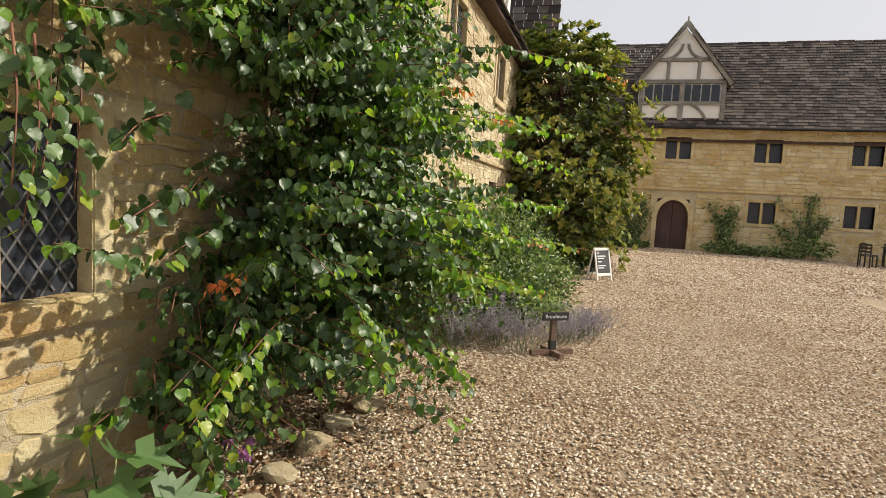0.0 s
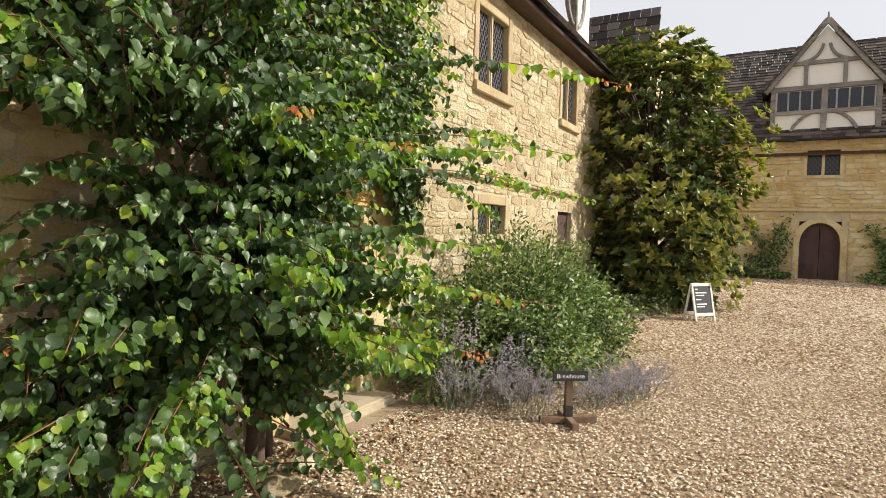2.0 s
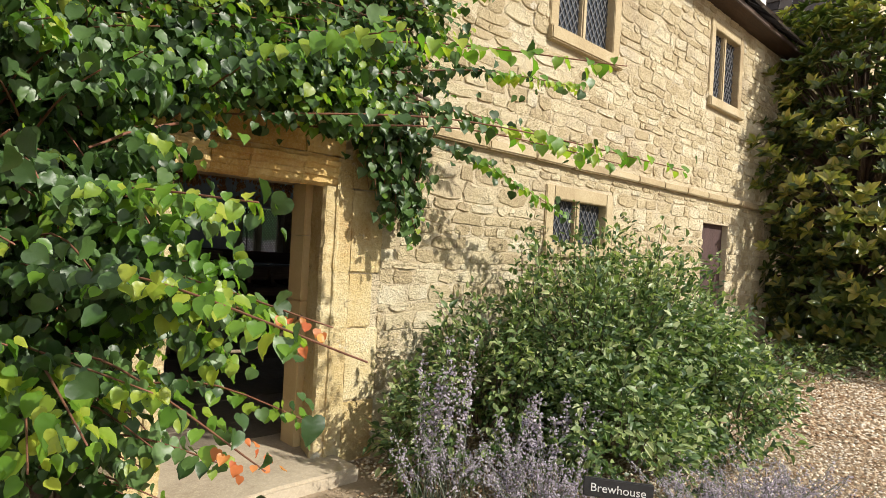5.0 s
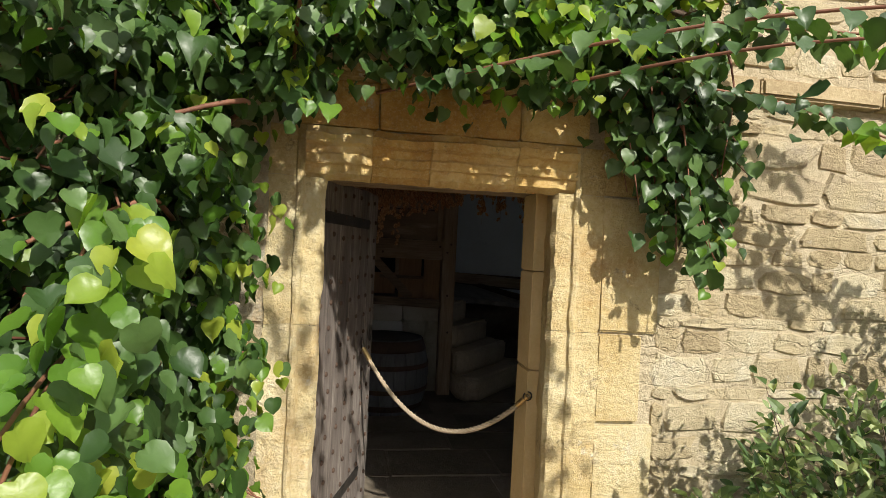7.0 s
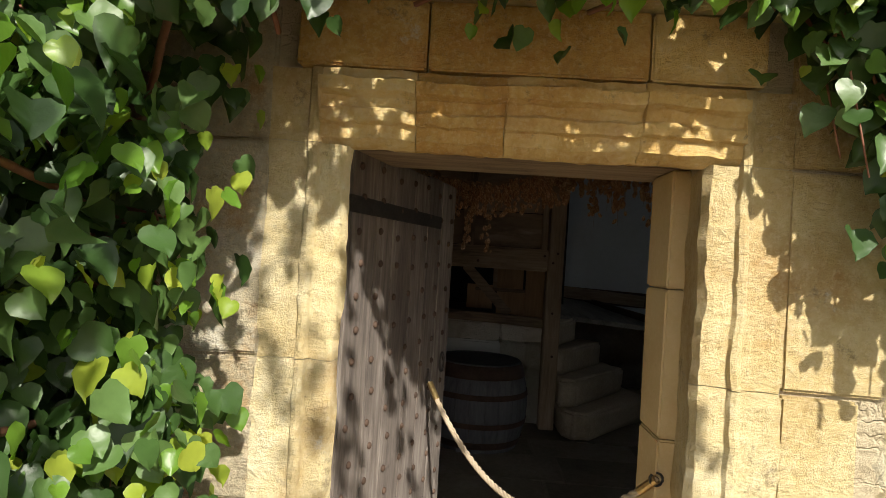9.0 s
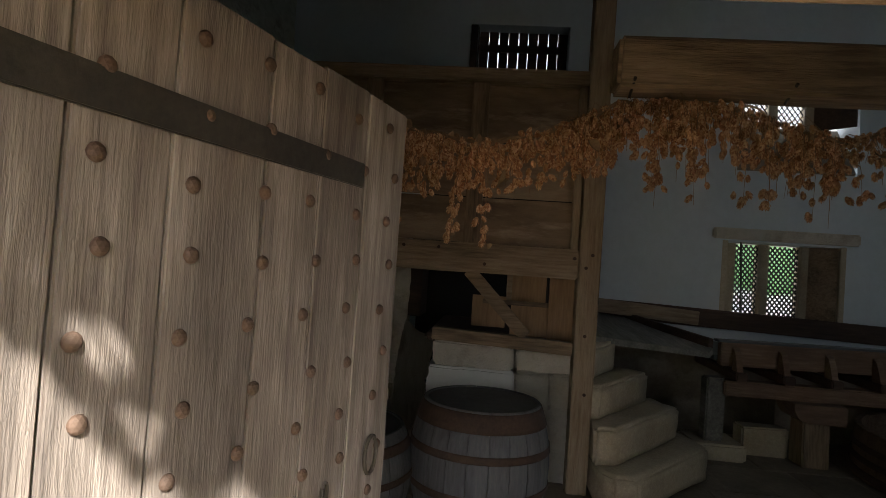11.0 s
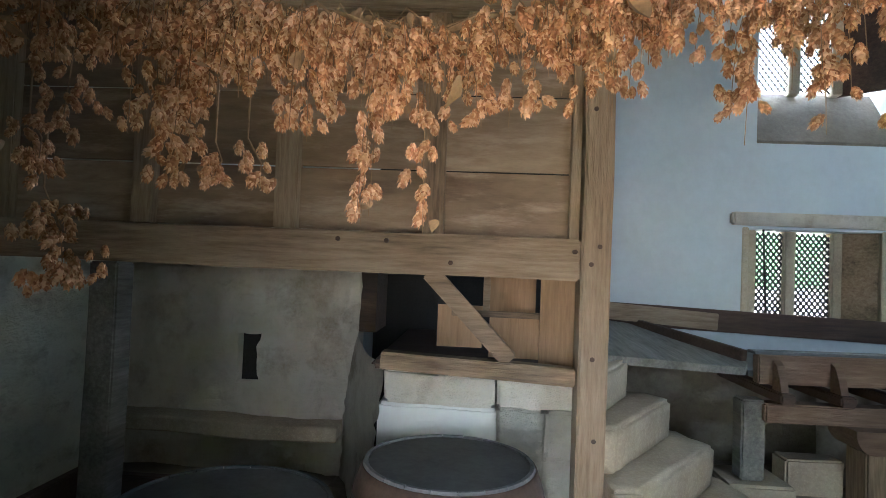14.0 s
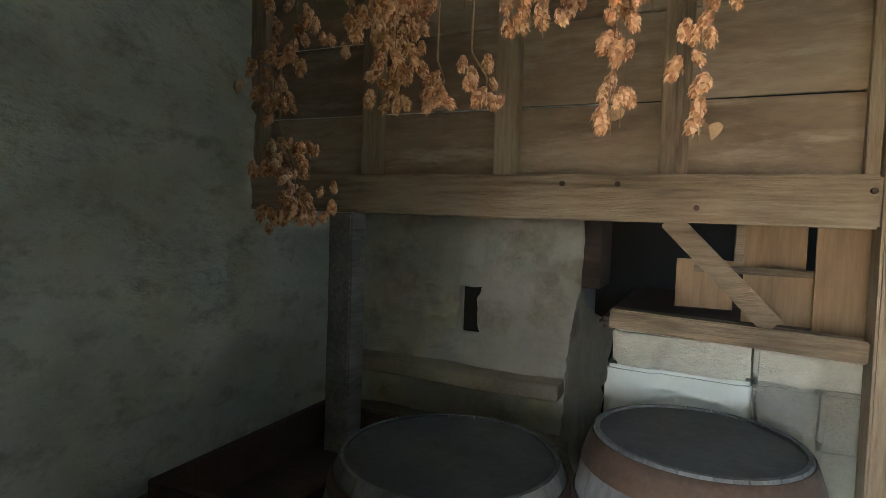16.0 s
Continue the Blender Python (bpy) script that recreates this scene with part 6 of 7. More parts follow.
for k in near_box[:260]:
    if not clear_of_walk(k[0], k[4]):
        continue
    o = first.pop() if first else None
    if o is None:
        o = br.choice(variants).copy()
        scene.collection.objects.link(o)
    t, nn = k[1].normalized(), k[2]
    X = t.cross(nn).normalized()
    Z = X.cross(t)
    m = Matrix((X, t, Z)).transposed().to_4x4()
    m.translation = k[0]
    o.matrix_basis = m @ Matrix.Diagonal((k[3], k[3], k[3], 1))


# ---- shrub bed beside the door ----
def shrub(name, label, blobs, n, material, size, stems, shape=(OVAL_V, OVAL_F), at=(0, 0, 0)):
    """A loose shrub: leaves on many shoots inside uneven rounded masses, with stems."""
    th = thing(name, label, "shrub")
    w = bmesh.new()
    P, U, N, S = [], [], [], []
    r = random.Random(len(name) * 7 + n)
    tot = sum(b[3] * b[4] * b[5] for b in blobs)
    for bxx, byy, bzz, rx, ry, rz in blobs:
        shoots = int(stems * rx * ry * rz / tot) + 3
        for k in range(shoots):
            th_, ph = r.uniform(0, 6.283), math.acos(r.uniform(-0.35, 1))
            q = r.uniform(0.75, 1.12)
            tip = Vector((bxx + rx * q * math.sin(ph) * math.cos(th_), byy + ry * q * math.sin(ph) * math.sin(th_), max(0.05, bzz + rz * q * math.cos(ph))))
            base = Vector((bxx + r.uniform(-.3, .3) * rx, byy + r.uniform(-.3, .3) * ry, 0.0)).lerp(tip, 0.45)
            if k % 3 == 0:
                tube([base, base.lerp(tip, 0.5) + Vector((0, 0, 0.04)), tip], 0.005, 0.0015, 3, w)
            m = max(4, int(n / max(1, stems)))
            for j in range(m):
                s = r.uniform(0.05, 1.0) ** 0.7
                p = base.lerp(tip, s) + Vector((r.gauss(0, 0.035), r.gauss(0, 0.035), r.gauss(0, 0.03)))
                if p.y > -0.02 or p.z < 0.02:
                    continue
                P.append(tuple(p))
                o = (p - Vector((bxx, byy, bzz))).normalized()
                U.append(tuple(o + Vector((r.gauss(0, 0.7), r.gauss(0, 0.7), r.gauss(0, 0.5)))))
                N.append(tuple(o * 0.6 + Vector((r.gauss(0, 0.4), r.gauss(0, 0.4), 0.7))))
                S.append(size * r.uniform(0.6, 1.3))
    part("stems", w, BARK, th)
    V, F = scatter(P, U, N, S, *shape)
    mesh_np("leaves", V, F, material, th)
    return th


shrub("flowering_shrub", "grey-green rounded shrub against the stone wall", [(1.5, -0.65, 0.5, 0.75, 0.6, 0.75), (2.3, -0.9, 0.7, 0.9, 0.8, 1.0), (3.1, -0.9, 0.75, 0.9, 0.85, 1.0), (2.0, -1.4, 0.35, 0.8, 0.55, 0.6), (3.3, -1.5, 0.4, 0.8, 0.6, 0.65), (4.2, -0.8, 0.5, 0.7, 0.7, 0.7), (0.95, -0.5, 0.25, 0.3, 0.35, 0.5), (2.3, -0.3, 1.2, 0.22, 0.16, 0.7), (2.95, -0.3, 1.3, 0.25, 0.16, 0.75), (3.8, -0.3, 1.3, 0.3, 0.16, 0.8), (4.3, -0.4, 1.0, 0.3, 0.2, 0.7)], 30000, BUSHLEAF, 0.06, 1300)
shrub("low_hedge", "low dark green ground cover beneath the tree", [(7.6, -0.9, 0.15, 1.2, 0.6, 0.3), (9.0, -1.4, 0.15, 1.2, 0.6, 0.28), (5.6, -0.7, 0.2, 1.0, 0.6, 0.35)], 3000, BUSHLEAF, 0.07, 260)


def spikes(name, label, spots, n, h, spread, seed):
    """Upright grey stems with mauve florets."""
    th = thing(name, label, "lavender")
    r = random.Random(seed)
    w = bmesh.new()
    P, S = [], []
    for k in range(n):
        cx, cy = r.choice(spots)
        a = Vector((cx + r.gauss(0, spread * 0.4), cy + r.gauss(0, spread * 0.4), 0.0))
        if a.y > -0.1:
            a.y = -0.1
        t = a + Vector((r.gauss(0, spread * 0.6), r.gauss(0, spread * 0.6), h * r.uniform(0.6, 1.1)))
        if n < 20:
            part("stem", tube([a, a.lerp(t, 0.5) + Vector((0, 0, 0.03)), t], 0.0028, 0.0012, 4), SAGE, th)
        else:
            tube([a, a.lerp(t, 0.5) + Vector((0, 0, 0.03)), t], 0.0028, 0.0012, 3, w)
        for j in range(46 if h > 0.8 else 26):
            s = r.uniform(0.5, 1.0)
            p = a.lerp(t, s) + Vector((r.gauss(0, 0.012 if h < 0.8 else 0.02), r.gauss(0, 0.012), 0))
            P.append(tuple(p))
            S.append(r.uniform(0.006, 0.013) * (1.5 if h > 0.8 else 1.0))
    if n >= 20:
        tagged(part("stems", w, SAGE, th), kind="stuff")
    n_ = len(P)
    V, F = scatter(P, rng.normal(0, 1, (n_, 3)) + (0, 0, 0.6), rng.normal(0, 1, (n_, 3)), S, BUD_V, BUD_F, 0)
    mesh_np("florets", V, F, LAVENDER, th)
    return th


spikes("tall_lavender", "tall purple flower spikes beside the doorway", [(0.75, -0.85), (0.85, -0.95)], 11, 0.95, 0.1, 3)
spikes("tall_lavender", "tall faded mauve spikes in the shrub", [(1.3, -1.25), (1.4, -1.3)], 11, 0.88, 0.13, 4)
spikes("lavender_mound", "sprawling pale purple lavender mound", [(1.65, -2.0), (1.9, -2.15), (2.15, -2.25), (2.4, -2.3)], 170, 0.34, 0.3, 5)
spikes("grey_sage", "grey-green leggy stems at the bed edge", [(0.8, -0.9), (1.1, -1.3), (1.0, -1.6)], 150, 0.45, 0.25, 6)

# evergreen tree
tree = thing("evergreen_tree", "large glossy magnolia with bronze new leaves", "tree", (0, 0, 0))
mr = random.Random(12)
TC = Vector((10.0, -1.0, 0))
wood = bmesh.new()
tube([TC, TC + Vector((0.1, 0, 1.4)), TC + Vector((0, 0.1, 3)), TC + Vector((0.1, 0, 5.4))], 0.16, 0.03, 8, wood)
gp, tp = [], []
for k in range(1500):
    a, zz = mr.uniform(0, 6.283), mr.uniform(0.2, 5.9)
    prof = 1.95 * min(1.0, 0.72 + zz * 0.16) * math.sqrt(max(0.05, 1 - max(0, (zz - 2.6) / 3.7) ** 2))
    q = mr.uniform(0.5, 1.08) * (1 + 0.14 * math.sin(3 * a + zz * 1.7))
    tip = TC + Vector((math.cos(a) * prof * q, math.sin(a) * prof * q, zz))
    if k % 4 == 0:
        tube([TC + Vector((0, 0, zz * 0.6)), TC.lerp(tip, 0.5) + Vector((0, 0, zz * 0.35)), tip], 0.03, 0.008, 4, wood)
    o = (tip - TC - Vector((0, 0, zz * 0.7))).normalized() + Vector((0, 0, 0.4))
    for c in range(2):
        cc = tip + Vector((mr.gauss(0, 0.16), mr.gauss(0, 0.16), mr.gauss(0, 0.14)))
        for j in range(9):
            b_ = 2 * math.pi * j / 9 + mr.random()
            s1 = o.orthogonal().normalized()
            s2 = o.cross(s1).normalized()
            dv = (s1 * math.cos(b_) + s2 * math.sin(b_)) * mr.uniform(0.5, 1.1) + o * mr.uniform(0.2, 0.8)
            pk = (tuple(cc), tuple(dv), tuple(o - dv * 0.3), mr.uniform(0.12, 0.21))
            (tp if q > 0.93 and mr.random() < 0.75 else gp).append(pk)
part("trunk", wood, BARK, tree)
for nm, pk, mt in (("leaves", gp, MAGLEAF), ("bronze_leaves", tp, MAGTIP)):
    V, F = scatter([k[0] for k in pk], [k[1] for k in pk], [k[2] for k in pk], [k[3] for k in pk], OVAL_V, OVAL_F, 0.2)
    mesh_np(nm, V, F, mt, tree)

# planting along the far house
for i, (y, w_, h_) in enumerate(((-3.4, 0.8, 0.35), (-7.2, 0.9, 0.5), (-8.8, 1.1, 0.42), (-10.2, 0.9, 0.9), (-2.2, 0.9, 0.6))):
    shrub("border_plant", "low green planting along the far house", [(20.9, y, h_ * 0.45, 0.7, w_, h_ * 0.6)], 900, BUSHLEAF, 0.13, 110)


def far_climber(y, h, w_, seed):
    th = thing("wall_climber", "thin bare-stemmed climber on the far wall", "climber")
    r = random.Random(seed)
    wd = bmesh.new()
    P, U, N, S = [], [], [], []
    for k in range(14):
        ty, tz = y + r.uniform(-w_, w_), r.uniform(0.6, h)
        pts = smooth_line([(21.93, y + r.uniform(-.1, .1), 0), (21.93, y + (ty - y) * 0.3, tz * 0.6), (21.9, ty, tz)], 5)
        tube(pts, 0.02, 0.008, 4, wd)
        for p in pts[4:]:
            for j in range(9):
                q = p + Vector((r.uniform(-.12, 0.0), r.gauss(0, 0.12), r.gauss(0, 0.12)))
                P.append(tuple(q))
                U.append((r.gauss(0, .5), r.gauss(0, 1), -0.6))
                N.append((-1, r.gauss(0, .5), 0.5))
                S.append(r.uniform(0.08, 0.14))
    part("stems", wd, BARK, th)
    V, F = scatter(P, U, N, S, OVAL_V, OVAL_F)
    mesh_np("leaves", V, F, BUSHLEAF, th)


far_climber(-7.1, 2.2, 0.7, 2)
far_climber(-10.3, 2.7, 1.4, 3)
far_climber(-3.4, 2.4, 0.8, 4)

# garden table and chairs far off
gt = thing("garden_table", "dark slatted garden table on the gravel", "table")
part("tabletop", bx(19.2, 20.0, -13.3, -12.3, 0.7, 0.74, 0.01), IRON, gt)
for x, y in ((19.3, -13.2), (19.9, -13.2), (19.3, -12.4), (19.9, -12.4)):
    part("leg", bx(x - .025, x + .025, y - .025, y + .025, 0, 0.7), IRON, gt)


def chair(x, y, rz):
    c = thing("garden_chair", "dark metal slatted garden chair", "chair", group="chairs round the garden table")
    part("seat", bx(-.22, .22, -.22, .22, 0.42, 0.45, 0.01), IRON, c)
    for sx in (-.2, .2):
        for sy in (-.2, .2):
            part("leg", bx(sx - .018, sx + .018, sy - .018, sy + .018, 0, 0.42 if sy < 0 else 0.85), IRON, c)
    for z in (0.55, 0.68, 0.8):
        part("backrest_slat", bx(-.2, .2, .19, .215, z, z + 0.07), IRON, c)
    c.matrix_world = pose(x, y, 0, 0, 0, rz)
    return c


ch = chair(18.8, -12.8, 90)
for x, y, r_ in ((19.6, -11.8, 0), (20.3, -12.8, -90), (18.9, -11.5, 40)):
    copy_thing(ch, pose(x, y, 0, 0, 0, r_))


def lettering(txt, size, m, parent, mat=LETTER):
    cu = bpy.data.curves.new("lettering", "FONT")
    cu.body, cu.size, cu.align_x, cu.align_y, cu.extrude = txt, size, "CENTER", "CENTER", 0.0008
    tmp = new("lettering_source", cu)
    me = bpy.data.meshes.new_from_object(tmp)
    bpy.data.objects.remove(tmp)
    me.materials.clear()
    me.materials.append(mat)
    o = new("lettering", me)
    o.parent = parent
    o.matrix_basis = m
    return o


# Brewhouse sign
sign = thing("brewhouse_sign", "small black sign on a wooden post reading Brewhouse", "sign", (0.98, -1.95, 0))
sign.rotation_euler = (0, 0, radians(-55))
part("sign_board", bx(-0.16, 0.16, -0.02, 0.0, 0.385, 0.475, 0.004), BLACKBOARD, sign, "black painted board")
lettering("Brewhouse", 0.056, pose(0, -0.021, 0.43, 90, 0, 0), sign)
part("post", bx(-0.032, 0.032, 0.0, 0.05, 0.06, 0.4, 0.004), timber("brown_post", (0.08, 0.05, 0.03), (0.17, 0.11, 0.07), (0.25, 0.17, 0.11), "z"), sign)
part("sleeve", bx(-0.036, 0.036, -0.005, 0.055, 0.06, 0.16, 0.003), BLACKBOARD, sign)
part("foot", bx(-0.26, 0.26, -0.005, 0.055, 0.0, 0.06, 0.005), REDWOOD, sign)
part("foot", bx(-0.032, 0.032, -0.2, 0.24, 0.0, 0.058, 0.005), REDWOOD, sign)

# A-board
ab_ = thing("a_board", "free-standing wooden chalkboard with white writing", "a-board", (8.25, -2.3, 0))
ab_.rotation_euler = (0, 0, radians(-42))
for s, lab in ((-1, "dark slate board with pale writing"), (1, "")):
    b = bmesh.new()
    tl = Matrix.Rotation(radians(-s * 13), 4, "X")
    base = Matrix.Translation((0, s * 0.17, 0)) @ Matrix.Rotation(radians(s * 13), 4, "X")
    p1 = bmesh.new()
    for a in ((-0.24, -0.2, 0, 0.74), (0.2, 0.24, 0, 0.74), (-0.2, 0.2, 0.68, 0.74), (-0.2, 0.2, 0.1, 0.16)):
        bx(a[0], a[1], -0.015, 0.015, a[2], a[3], 0.003, p1, m=base)
    fr_ = part("board_frame", p1, PLASTER, ab_)
    part("slate", bx(-0.2, 0.2, -0.006, 0.006, 0.16, 0.68, m=base), BLACKBOARD, fr_, lab)
    if s < 0:
        for k, (z, w_) in enumerate(((0.62, 0.06), (0.55, 0.26), (0.5, 0.2), (0.42, 0.12), (0.33, 0.24), (0.28, 0.18))):
            part("writing_bar", bx(-0.16, -0.16 + w_, -0.0095, -0.0065, z - 0.01, z + 0.012, m=base), LETTER, fr_)

# flowers at the wall's foot
def flower(name, label, p, n, material, size):
    th = thing(name, label, "flower")
    w = bmesh.new()
    r = random.Random(int(p[0] * 100))
    P, U, N, S = [], [], [], []
    for k in range(n):
        q = Vector(p) + Vector((r.gauss(0, 0.05), r.gauss(0, 0.05), r.gauss(0, 0.04)))
        tube([Vector((p[0], p[1], 0)), Vector((p[0], p[1], 0)).lerp(q, 0.6) + Vector((0.01, 0, 0.02)), q], 0.003, 0.002, 4, w)
        for j in range(6):
            a = j * 1.047
            P.append(tuple(q))
            U.append((math.cos(a), math.sin(a), -0.9))
            N.append((math.cos(a), math.sin(a), 0.8))
            S.append(size * r.uniform(0.8, 1.2))
    part("stems", w, BUSHLEAF, th)
    V, F = scatter(P, U, N, S, OVAL_V, OVAL_F, 0.4)
    mesh_np("petals", V, F, material, th)


flower("pink_flower", "nodding bright pink fuchsia blooms", (-3.0, -0.45, 0.42), 3, PINKFLOWER, 0.05)
flower("mauve_flower", "clump of mauve cyclamen flowers", (-2.55, -0.55, 0.16), 9, MAUVE, 0.045)
flower("mauve_flower", "clump of mauve cyclamen flowers", (-0.81, -0.5, 0.1), 7, MAUVE, 0.045)

fig = thing("fig_plant", "young fig plant with lobed green leaves", "plant", (-3.55, -0.62, 0))
LOBE_V = np.array([(0, 0, 0), (-.3, -.12, .03), (-.55, .15, .05), (-.25, .28, 0), (-.5, .68, .05), (-.16, .5, 0), (0, 1, -.06), (.16, .5, 0), (.5, .68, .05), (.25, .28, 0), (.55, .15, .05), (.3, -.12, .03), (0, .32, -.04)])
LOBE_F = np.array([(12, i, i + 1) for i in range(11)] + [(12, 11, 0)])
fr2 = random.Random(3)
w = bmesh.new()
P, U, N, S = [], [], [], []
for k in range(26):
    a = fr2.uniform(0, 6.28)
    tip = Vector((0.42 * math.cos(a) * fr2.random(), 0.38 * math.sin(a) * fr2.random(), fr2.uniform(0.12, 0.55)))
    tube([(0, 0, 0), tip * 0.5 + Vector((0, 0, 0.06)), tip], 0.006, 0.003, 4, w)
    P.append(tuple(tip))
    U.append((math.cos(a), math.sin(a), -0.25))
    N.append((fr2.gauss(0, .3), -0.35, 1))
    S.append(fr2.uniform(0.16, 0.25))
part("stems", w, BUSHLEAF, fig)
V, F = scatter(P, U, N, S, LOBE_V, LOBE_F, 0.25)
mesh_np("leaves", V, F, FIGLEAF, fig)

# stones at the shrub's foot
for k, (x, y, s) in enumerate(((-0.98, -0.62, 0.1), (-1.3, -0.75, 0.13), (-1.7, -0.7, 0.11), (-2.1, -0.72, 0.12), (-2.5, -0.75, 0.1), (-2.9, -0.8, 0.13))):
    b = bmesh.new()
    bmesh.ops.create_icosphere(b, subdivisions=2, radius=s)
    for v in b.verts:
        v.co += noise.noise_vector(v.co * 7 + Vector((k * 3, 0, 0))) * s * 0.5
        v.co.z *= 0.55
    o = tagged(part("edging_stone", b, RUBBLE), "rough pale stone edging the flower bed", "stone", "edging stones")
    o.location = (x, y, 0.02)

# leaf litter
n = 420
P = np.c_[rng.uniform(-3.6, 0.5, n), -np.abs(rng.normal(0.5, 0.4, n)) - 0.05, np.full(n, 0.015)]
P = P[~((np.abs(P[:, 0]) < 0.7) & (P[:, 1] > -0.55))]
V, F = scatter(P, np.c_[rng.normal(0, 1, (len(P), 2)), np.zeros(len(P))], np.tile((0, 0, 1.0), (len(P), 1)) + rng.normal(0, 0.2, (len(P), 3)), rng.uniform(0.03, 0.06, len(P)), HEART_V, HEART_F, 0.6)
tagged(mesh_np("leaf_litter", V, F, LITTER), "fallen dry leaves on the gravel", "leaves", kind="stuff")

# loose gravel
STONE_V = np.array([(1, 0, 0), (-1, 0, 0), (0, 1, 0), (0, -1, 0), (0, 0, 0.6), (0, 0, -0.4), (0.6, 0.6, 0.25), (-0.6, -0.6, 0.25)])
STONE_F = np.array([(0, 6, 4), (6, 2, 4), (2, 1, 4), (1, 7, 4), (7, 3, 4), (3, 0, 4), (0, 2, 6), (1, 3, 7)])


def gravel(n, x0, x1, y0, y1, s0, s1):
    P = np.c_[rng.uniform(x0, x1, n), rng.uniform(y0, y1, n), rng.uniform(-0.006, 0.004, n)]
    P = P[~((P[:, 1] > -0.5) & (np.abs(P[:, 0]) < 0.72))]
    P = P[P[:, 1] < -0.02]
    m = len(P)
    a = rng.uniform(0, 6.283, m)
    return scatter(P, np.c_[np.cos(a), np.sin(a), rng.normal(0, 0.2, m)], np.c_[rng.normal(0, 0.25, (m, 2)), np.ones(m)], rng.uniform(s0, s1, m), STONE_V, STONE_F, 0)


V1, F1 = gravel(90000, -5, 4.5, -5.2, 0, 0.007, 0.016)
V2, F2 = gravel(70000, 4.5, 15, -7.5, 0, 0.012, 0.025)
V3, F3 = gravel(26000, -2, 7, -9, -5.2, 0.01, 0.022)
V4, F4 = gravel(34000, 9, 21.5, -15, -1, 0.022, 0.042)
tagged(mesh_np("gravel_stones", np.r_[V1, V2, V3, V4], np.r_[F1, F2 + len(V1), F3 + len(V1) + len(V2), F4 + len(V1) + len(V2) + len(V3)], PEBBLE), "loose pale brown gravel stones", "gravel", kind="stuff")


# ---- stones of the walls ----
def stone_mesh(k):
    r = random.Random(k)
    b = bmesh.new()
    j = lambda s: r.uniform(-s, s)
    fr_ = [b.verts.new((x + j(0.08), 0.0, z + j(0.14))) for x, z in ((-.44, -.46), (0.05, -.5), (.42, -.44), (.5, 0.1), (.45, .42), (-0.1, .48), (-.42, .44), (-.5, -.05))]
    inn = [b.verts.new((v.co.x * 0.93 + j(0.02), -1 + j(0.35), v.co.z * 0.88 + j(0.03))) for v in fr_]
    c = b.verts.new((j(0.1), -1.1 + j(0.4), j(0.1)))
    for i in range(8):
        n_ = (i + 1) % 8
        b.faces.new((fr_[i], fr_[n_], inn[n_], inn[i]))
        b.faces.new((inn[i], inn[n_], c))
    bmesh.ops.recalc_face_normals(b, faces=b.faces)
    me = bpy.data.meshes.new("stone")
    b.to_mesh(me)
    b.free()
    me.materials.append(RUBBLE)
    return me


STONES = [stone_mesh(k) for k in range(8)]


def coursed(x0, x1, z0, z1, holes, seed, hmin=0.05, hmax=0.17, wmin=0.1, wmax=0.42):
    """Rows of (centre, width, height) of stones laid in uneven courses round the openings."""
    r = random.Random(seed)
    z = z0
    while z < z1:
        h = min(r.uniform(hmin, hmax), z1 - z)
        x = x0 - r.random() * 0.2
        while x < x1:
            w = r.uniform(wmin, wmax) * (0.7 + h * 2.5)
            a, b_ = max(x, x0), min(x + w, x1)
            hit_ = [q for q in holes if q[0] < b_ and q[1] > a and q[2] < z + h * 0.8 and q[3] > z + h * 0.2]
            for q in hit_:
                if a < q[0] < b_:
                    b_ = q[0]
                elif a < q[1] < b_:
                    a = q[1]
                else:
                    a = b_
            if b_ - a > 0.05:
                yield ((a + b_) / 2, z + h / 2, b_ - a - 0.006, h - 0.006, r.random())
            x += w
        z += h


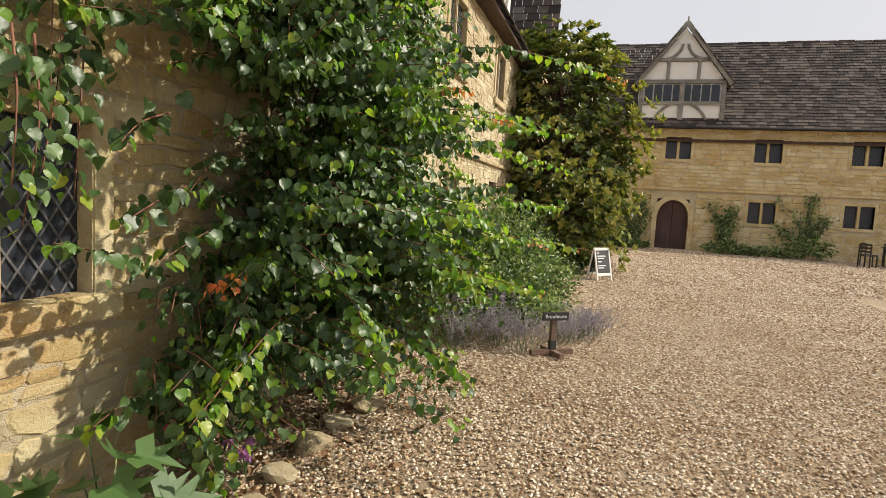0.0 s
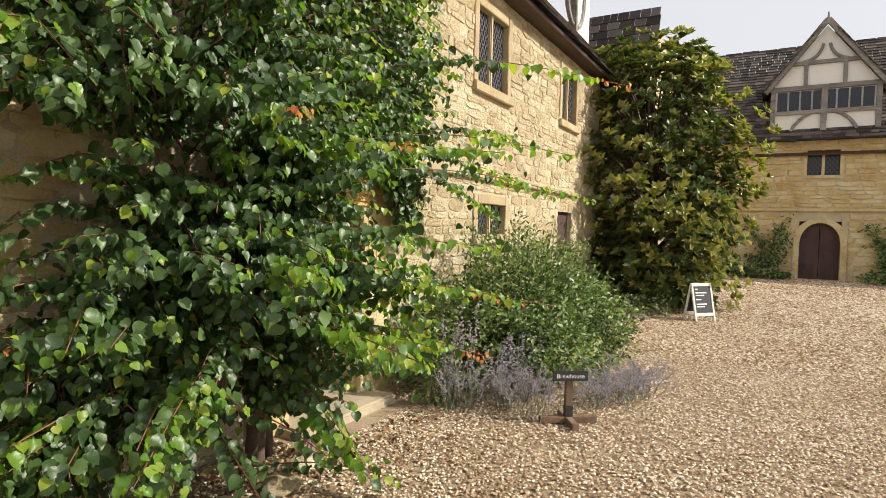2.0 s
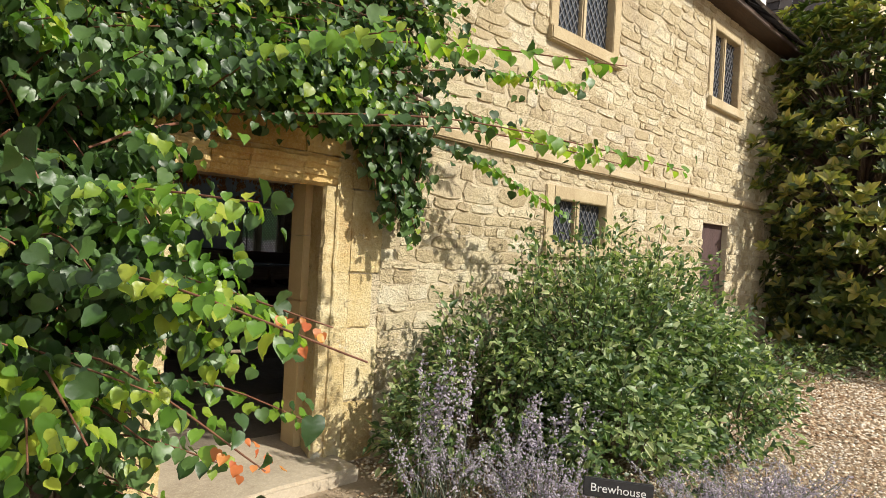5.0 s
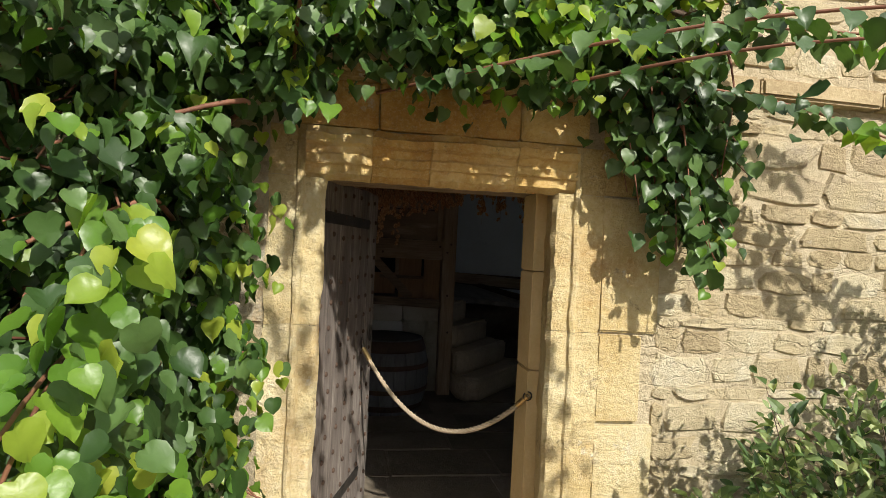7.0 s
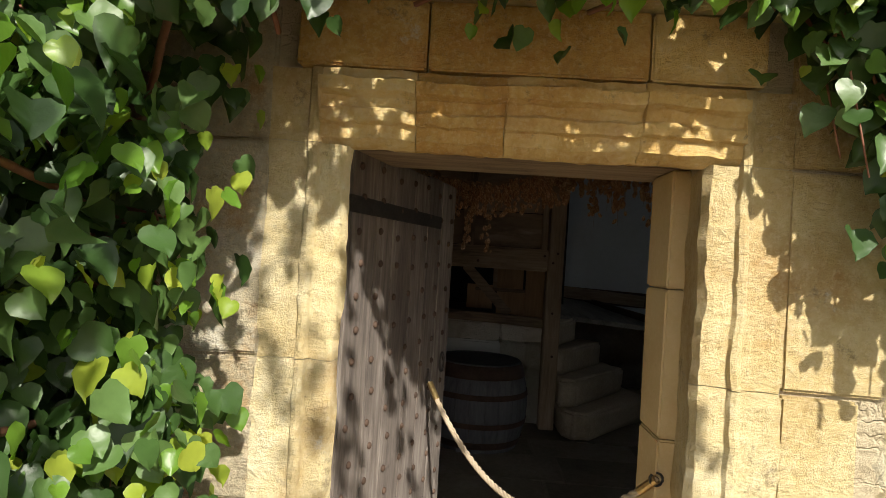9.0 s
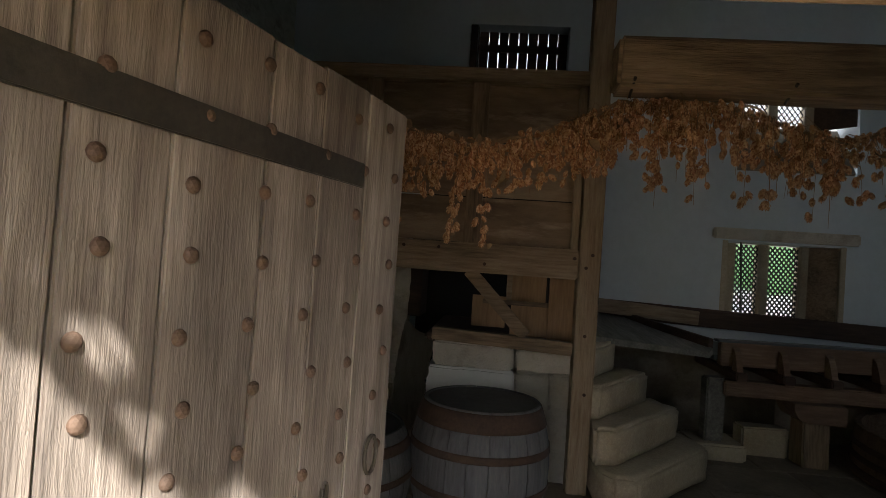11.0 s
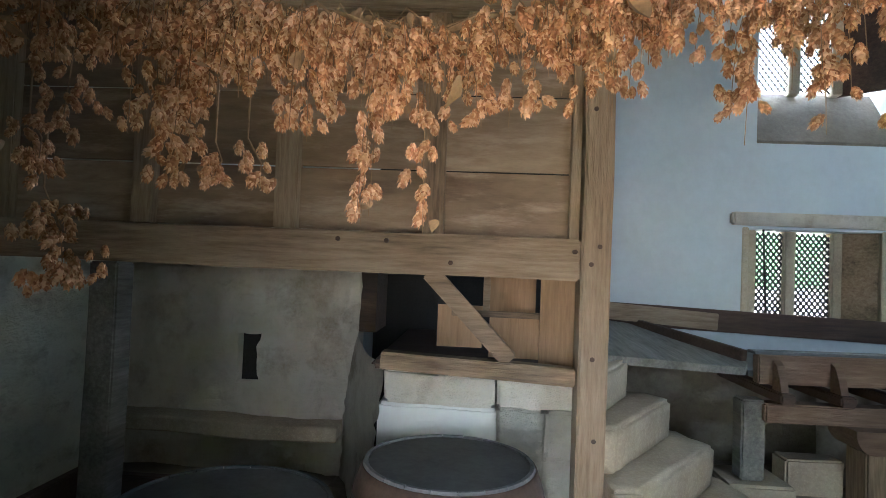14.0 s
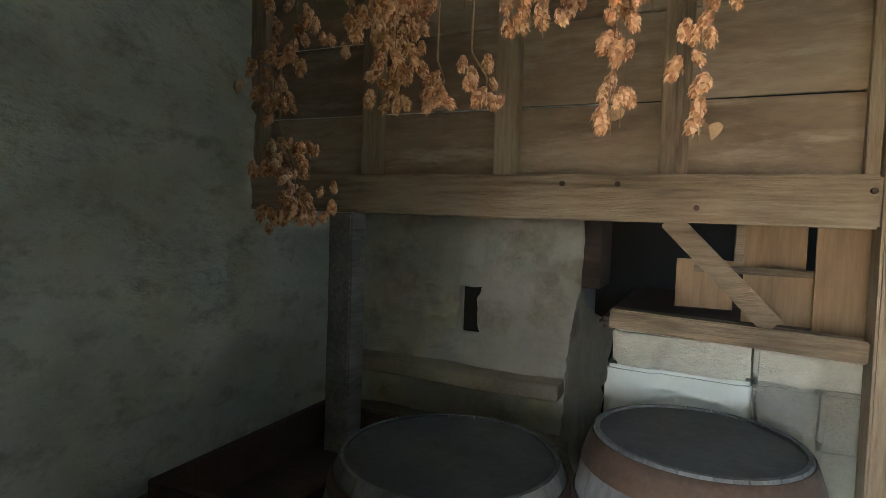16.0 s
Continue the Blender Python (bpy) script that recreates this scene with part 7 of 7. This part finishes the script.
SURR = [(DOOR[0] - 0.42, DOOR[1] + 0.42, -0.1, 2.4)] + [(q[0] - 0.1, q[1] + 0.1, q[2] - 0.12, q[3] + 0.1) for q in (NEARWIN, U1, U2, W1)] + [DARKWAY, (0.75, 9, 2.37, 2.45)]
sr = random.Random(6)
count = 0
JV, JF = [], []
tmpl = []
for me in STONES:
    me.calc_loop_triangles()
    tmpl.append((np.array([tuple(v.co) for v in me.vertices]), np.array([tuple(t.vertices) for t in me.loop_triangles])))
east, west = ([], [], [0]), ([], [], [0])
for cx, cz, w, h, q in coursed(-6.5, 9, 0.0, 4.98, SURR, 9):
    k = sr.randrange(8)
    relief = (0.004 + 0.014 * q) if cx > -0.7 else (0.004 + 0.012 * q)
    if count < 290 and 0.9 < cx < 3.6 and cz < 2.35:
        o = new("stone", STONES[k])
        o.parent = wall_front
        o.location, o.scale = (cx, 0.0125, cz), (w, relief, h)
        count += 1
    else:
        v, f = tmpl[k]
        bank = west if cx < -2.2 else east
        bank[0].append(v * (w, relief, h) + (cx, 0.0125, cz))
        bank[1].append(f + bank[2][-1])
        bank[2].append(bank[2][-1] + len(v))
for bank, mt, lab in ((east, RUBBLE, "rough honey-coloured rubble stones"), (west, ASHLAR, "rough ochre rubble stones")):
    tagged(mesh_np("wall_stones", np.concatenate(bank[0]), np.concatenate(bank[1]), mt, wall_front, lab), kind="stuff")

JV, JF, off = [], [], 0
FH = [(w[0] - 0.12, w[1] + 0.12, w[2] - 0.12, w[3] + 0.12) for w in FWIN] + [(-5.95, -4.2, -0.5, 2.45), (-30, 12, 2.58, 2.7)]
for cx, cz, w, h, q in coursed(-20, 4, -0.2, 5.3, FH, 21, 0.13, 0.24, 0.3, 0.7):
    v, f = tmpl[sr.randrange(8)]
    v = v * (w, 0.01 + 0.02 * q, h)
    JV.append(np.c_[v[:, 1] + FX - 0.001, cx + v[:, 0], cz + v[:, 2]])
    JF.append(f + off)
    off += len(v)
tagged(mesh_np("wall_stones", np.concatenate(JV), np.concatenate(JF), ASHLAR, house), "honey stone courses of the far house", kind="stuff")


# flagstones of the brewhouse floor
fr = random.Random(31)
floor_ob = bpy.data.objects["floor"]
y = 0.62
while y < 6.3:
    d = min(fr.uniform(0.4, 0.7), 6.42 - y)
    x = XL + 0.03
    while x < 4.6:
        w = fr.uniform(0.45, 0.95)
        z = fr.uniform(0.063, 0.069)
        fl = bx(x, x + w - 0.014, y, y + d - 0.014, 0.03, z, 0.006)
        for v in fl.verts:
            if v.co.z > 0.05:
                v.co += Vector((fr.uniform(-.006, .006), fr.uniform(-.006, .006), fr.uniform(-.002, .002)))
        part("flagstone", fl, FLAG_AND_SHADE, floor_ob)
        x += w
    y += d
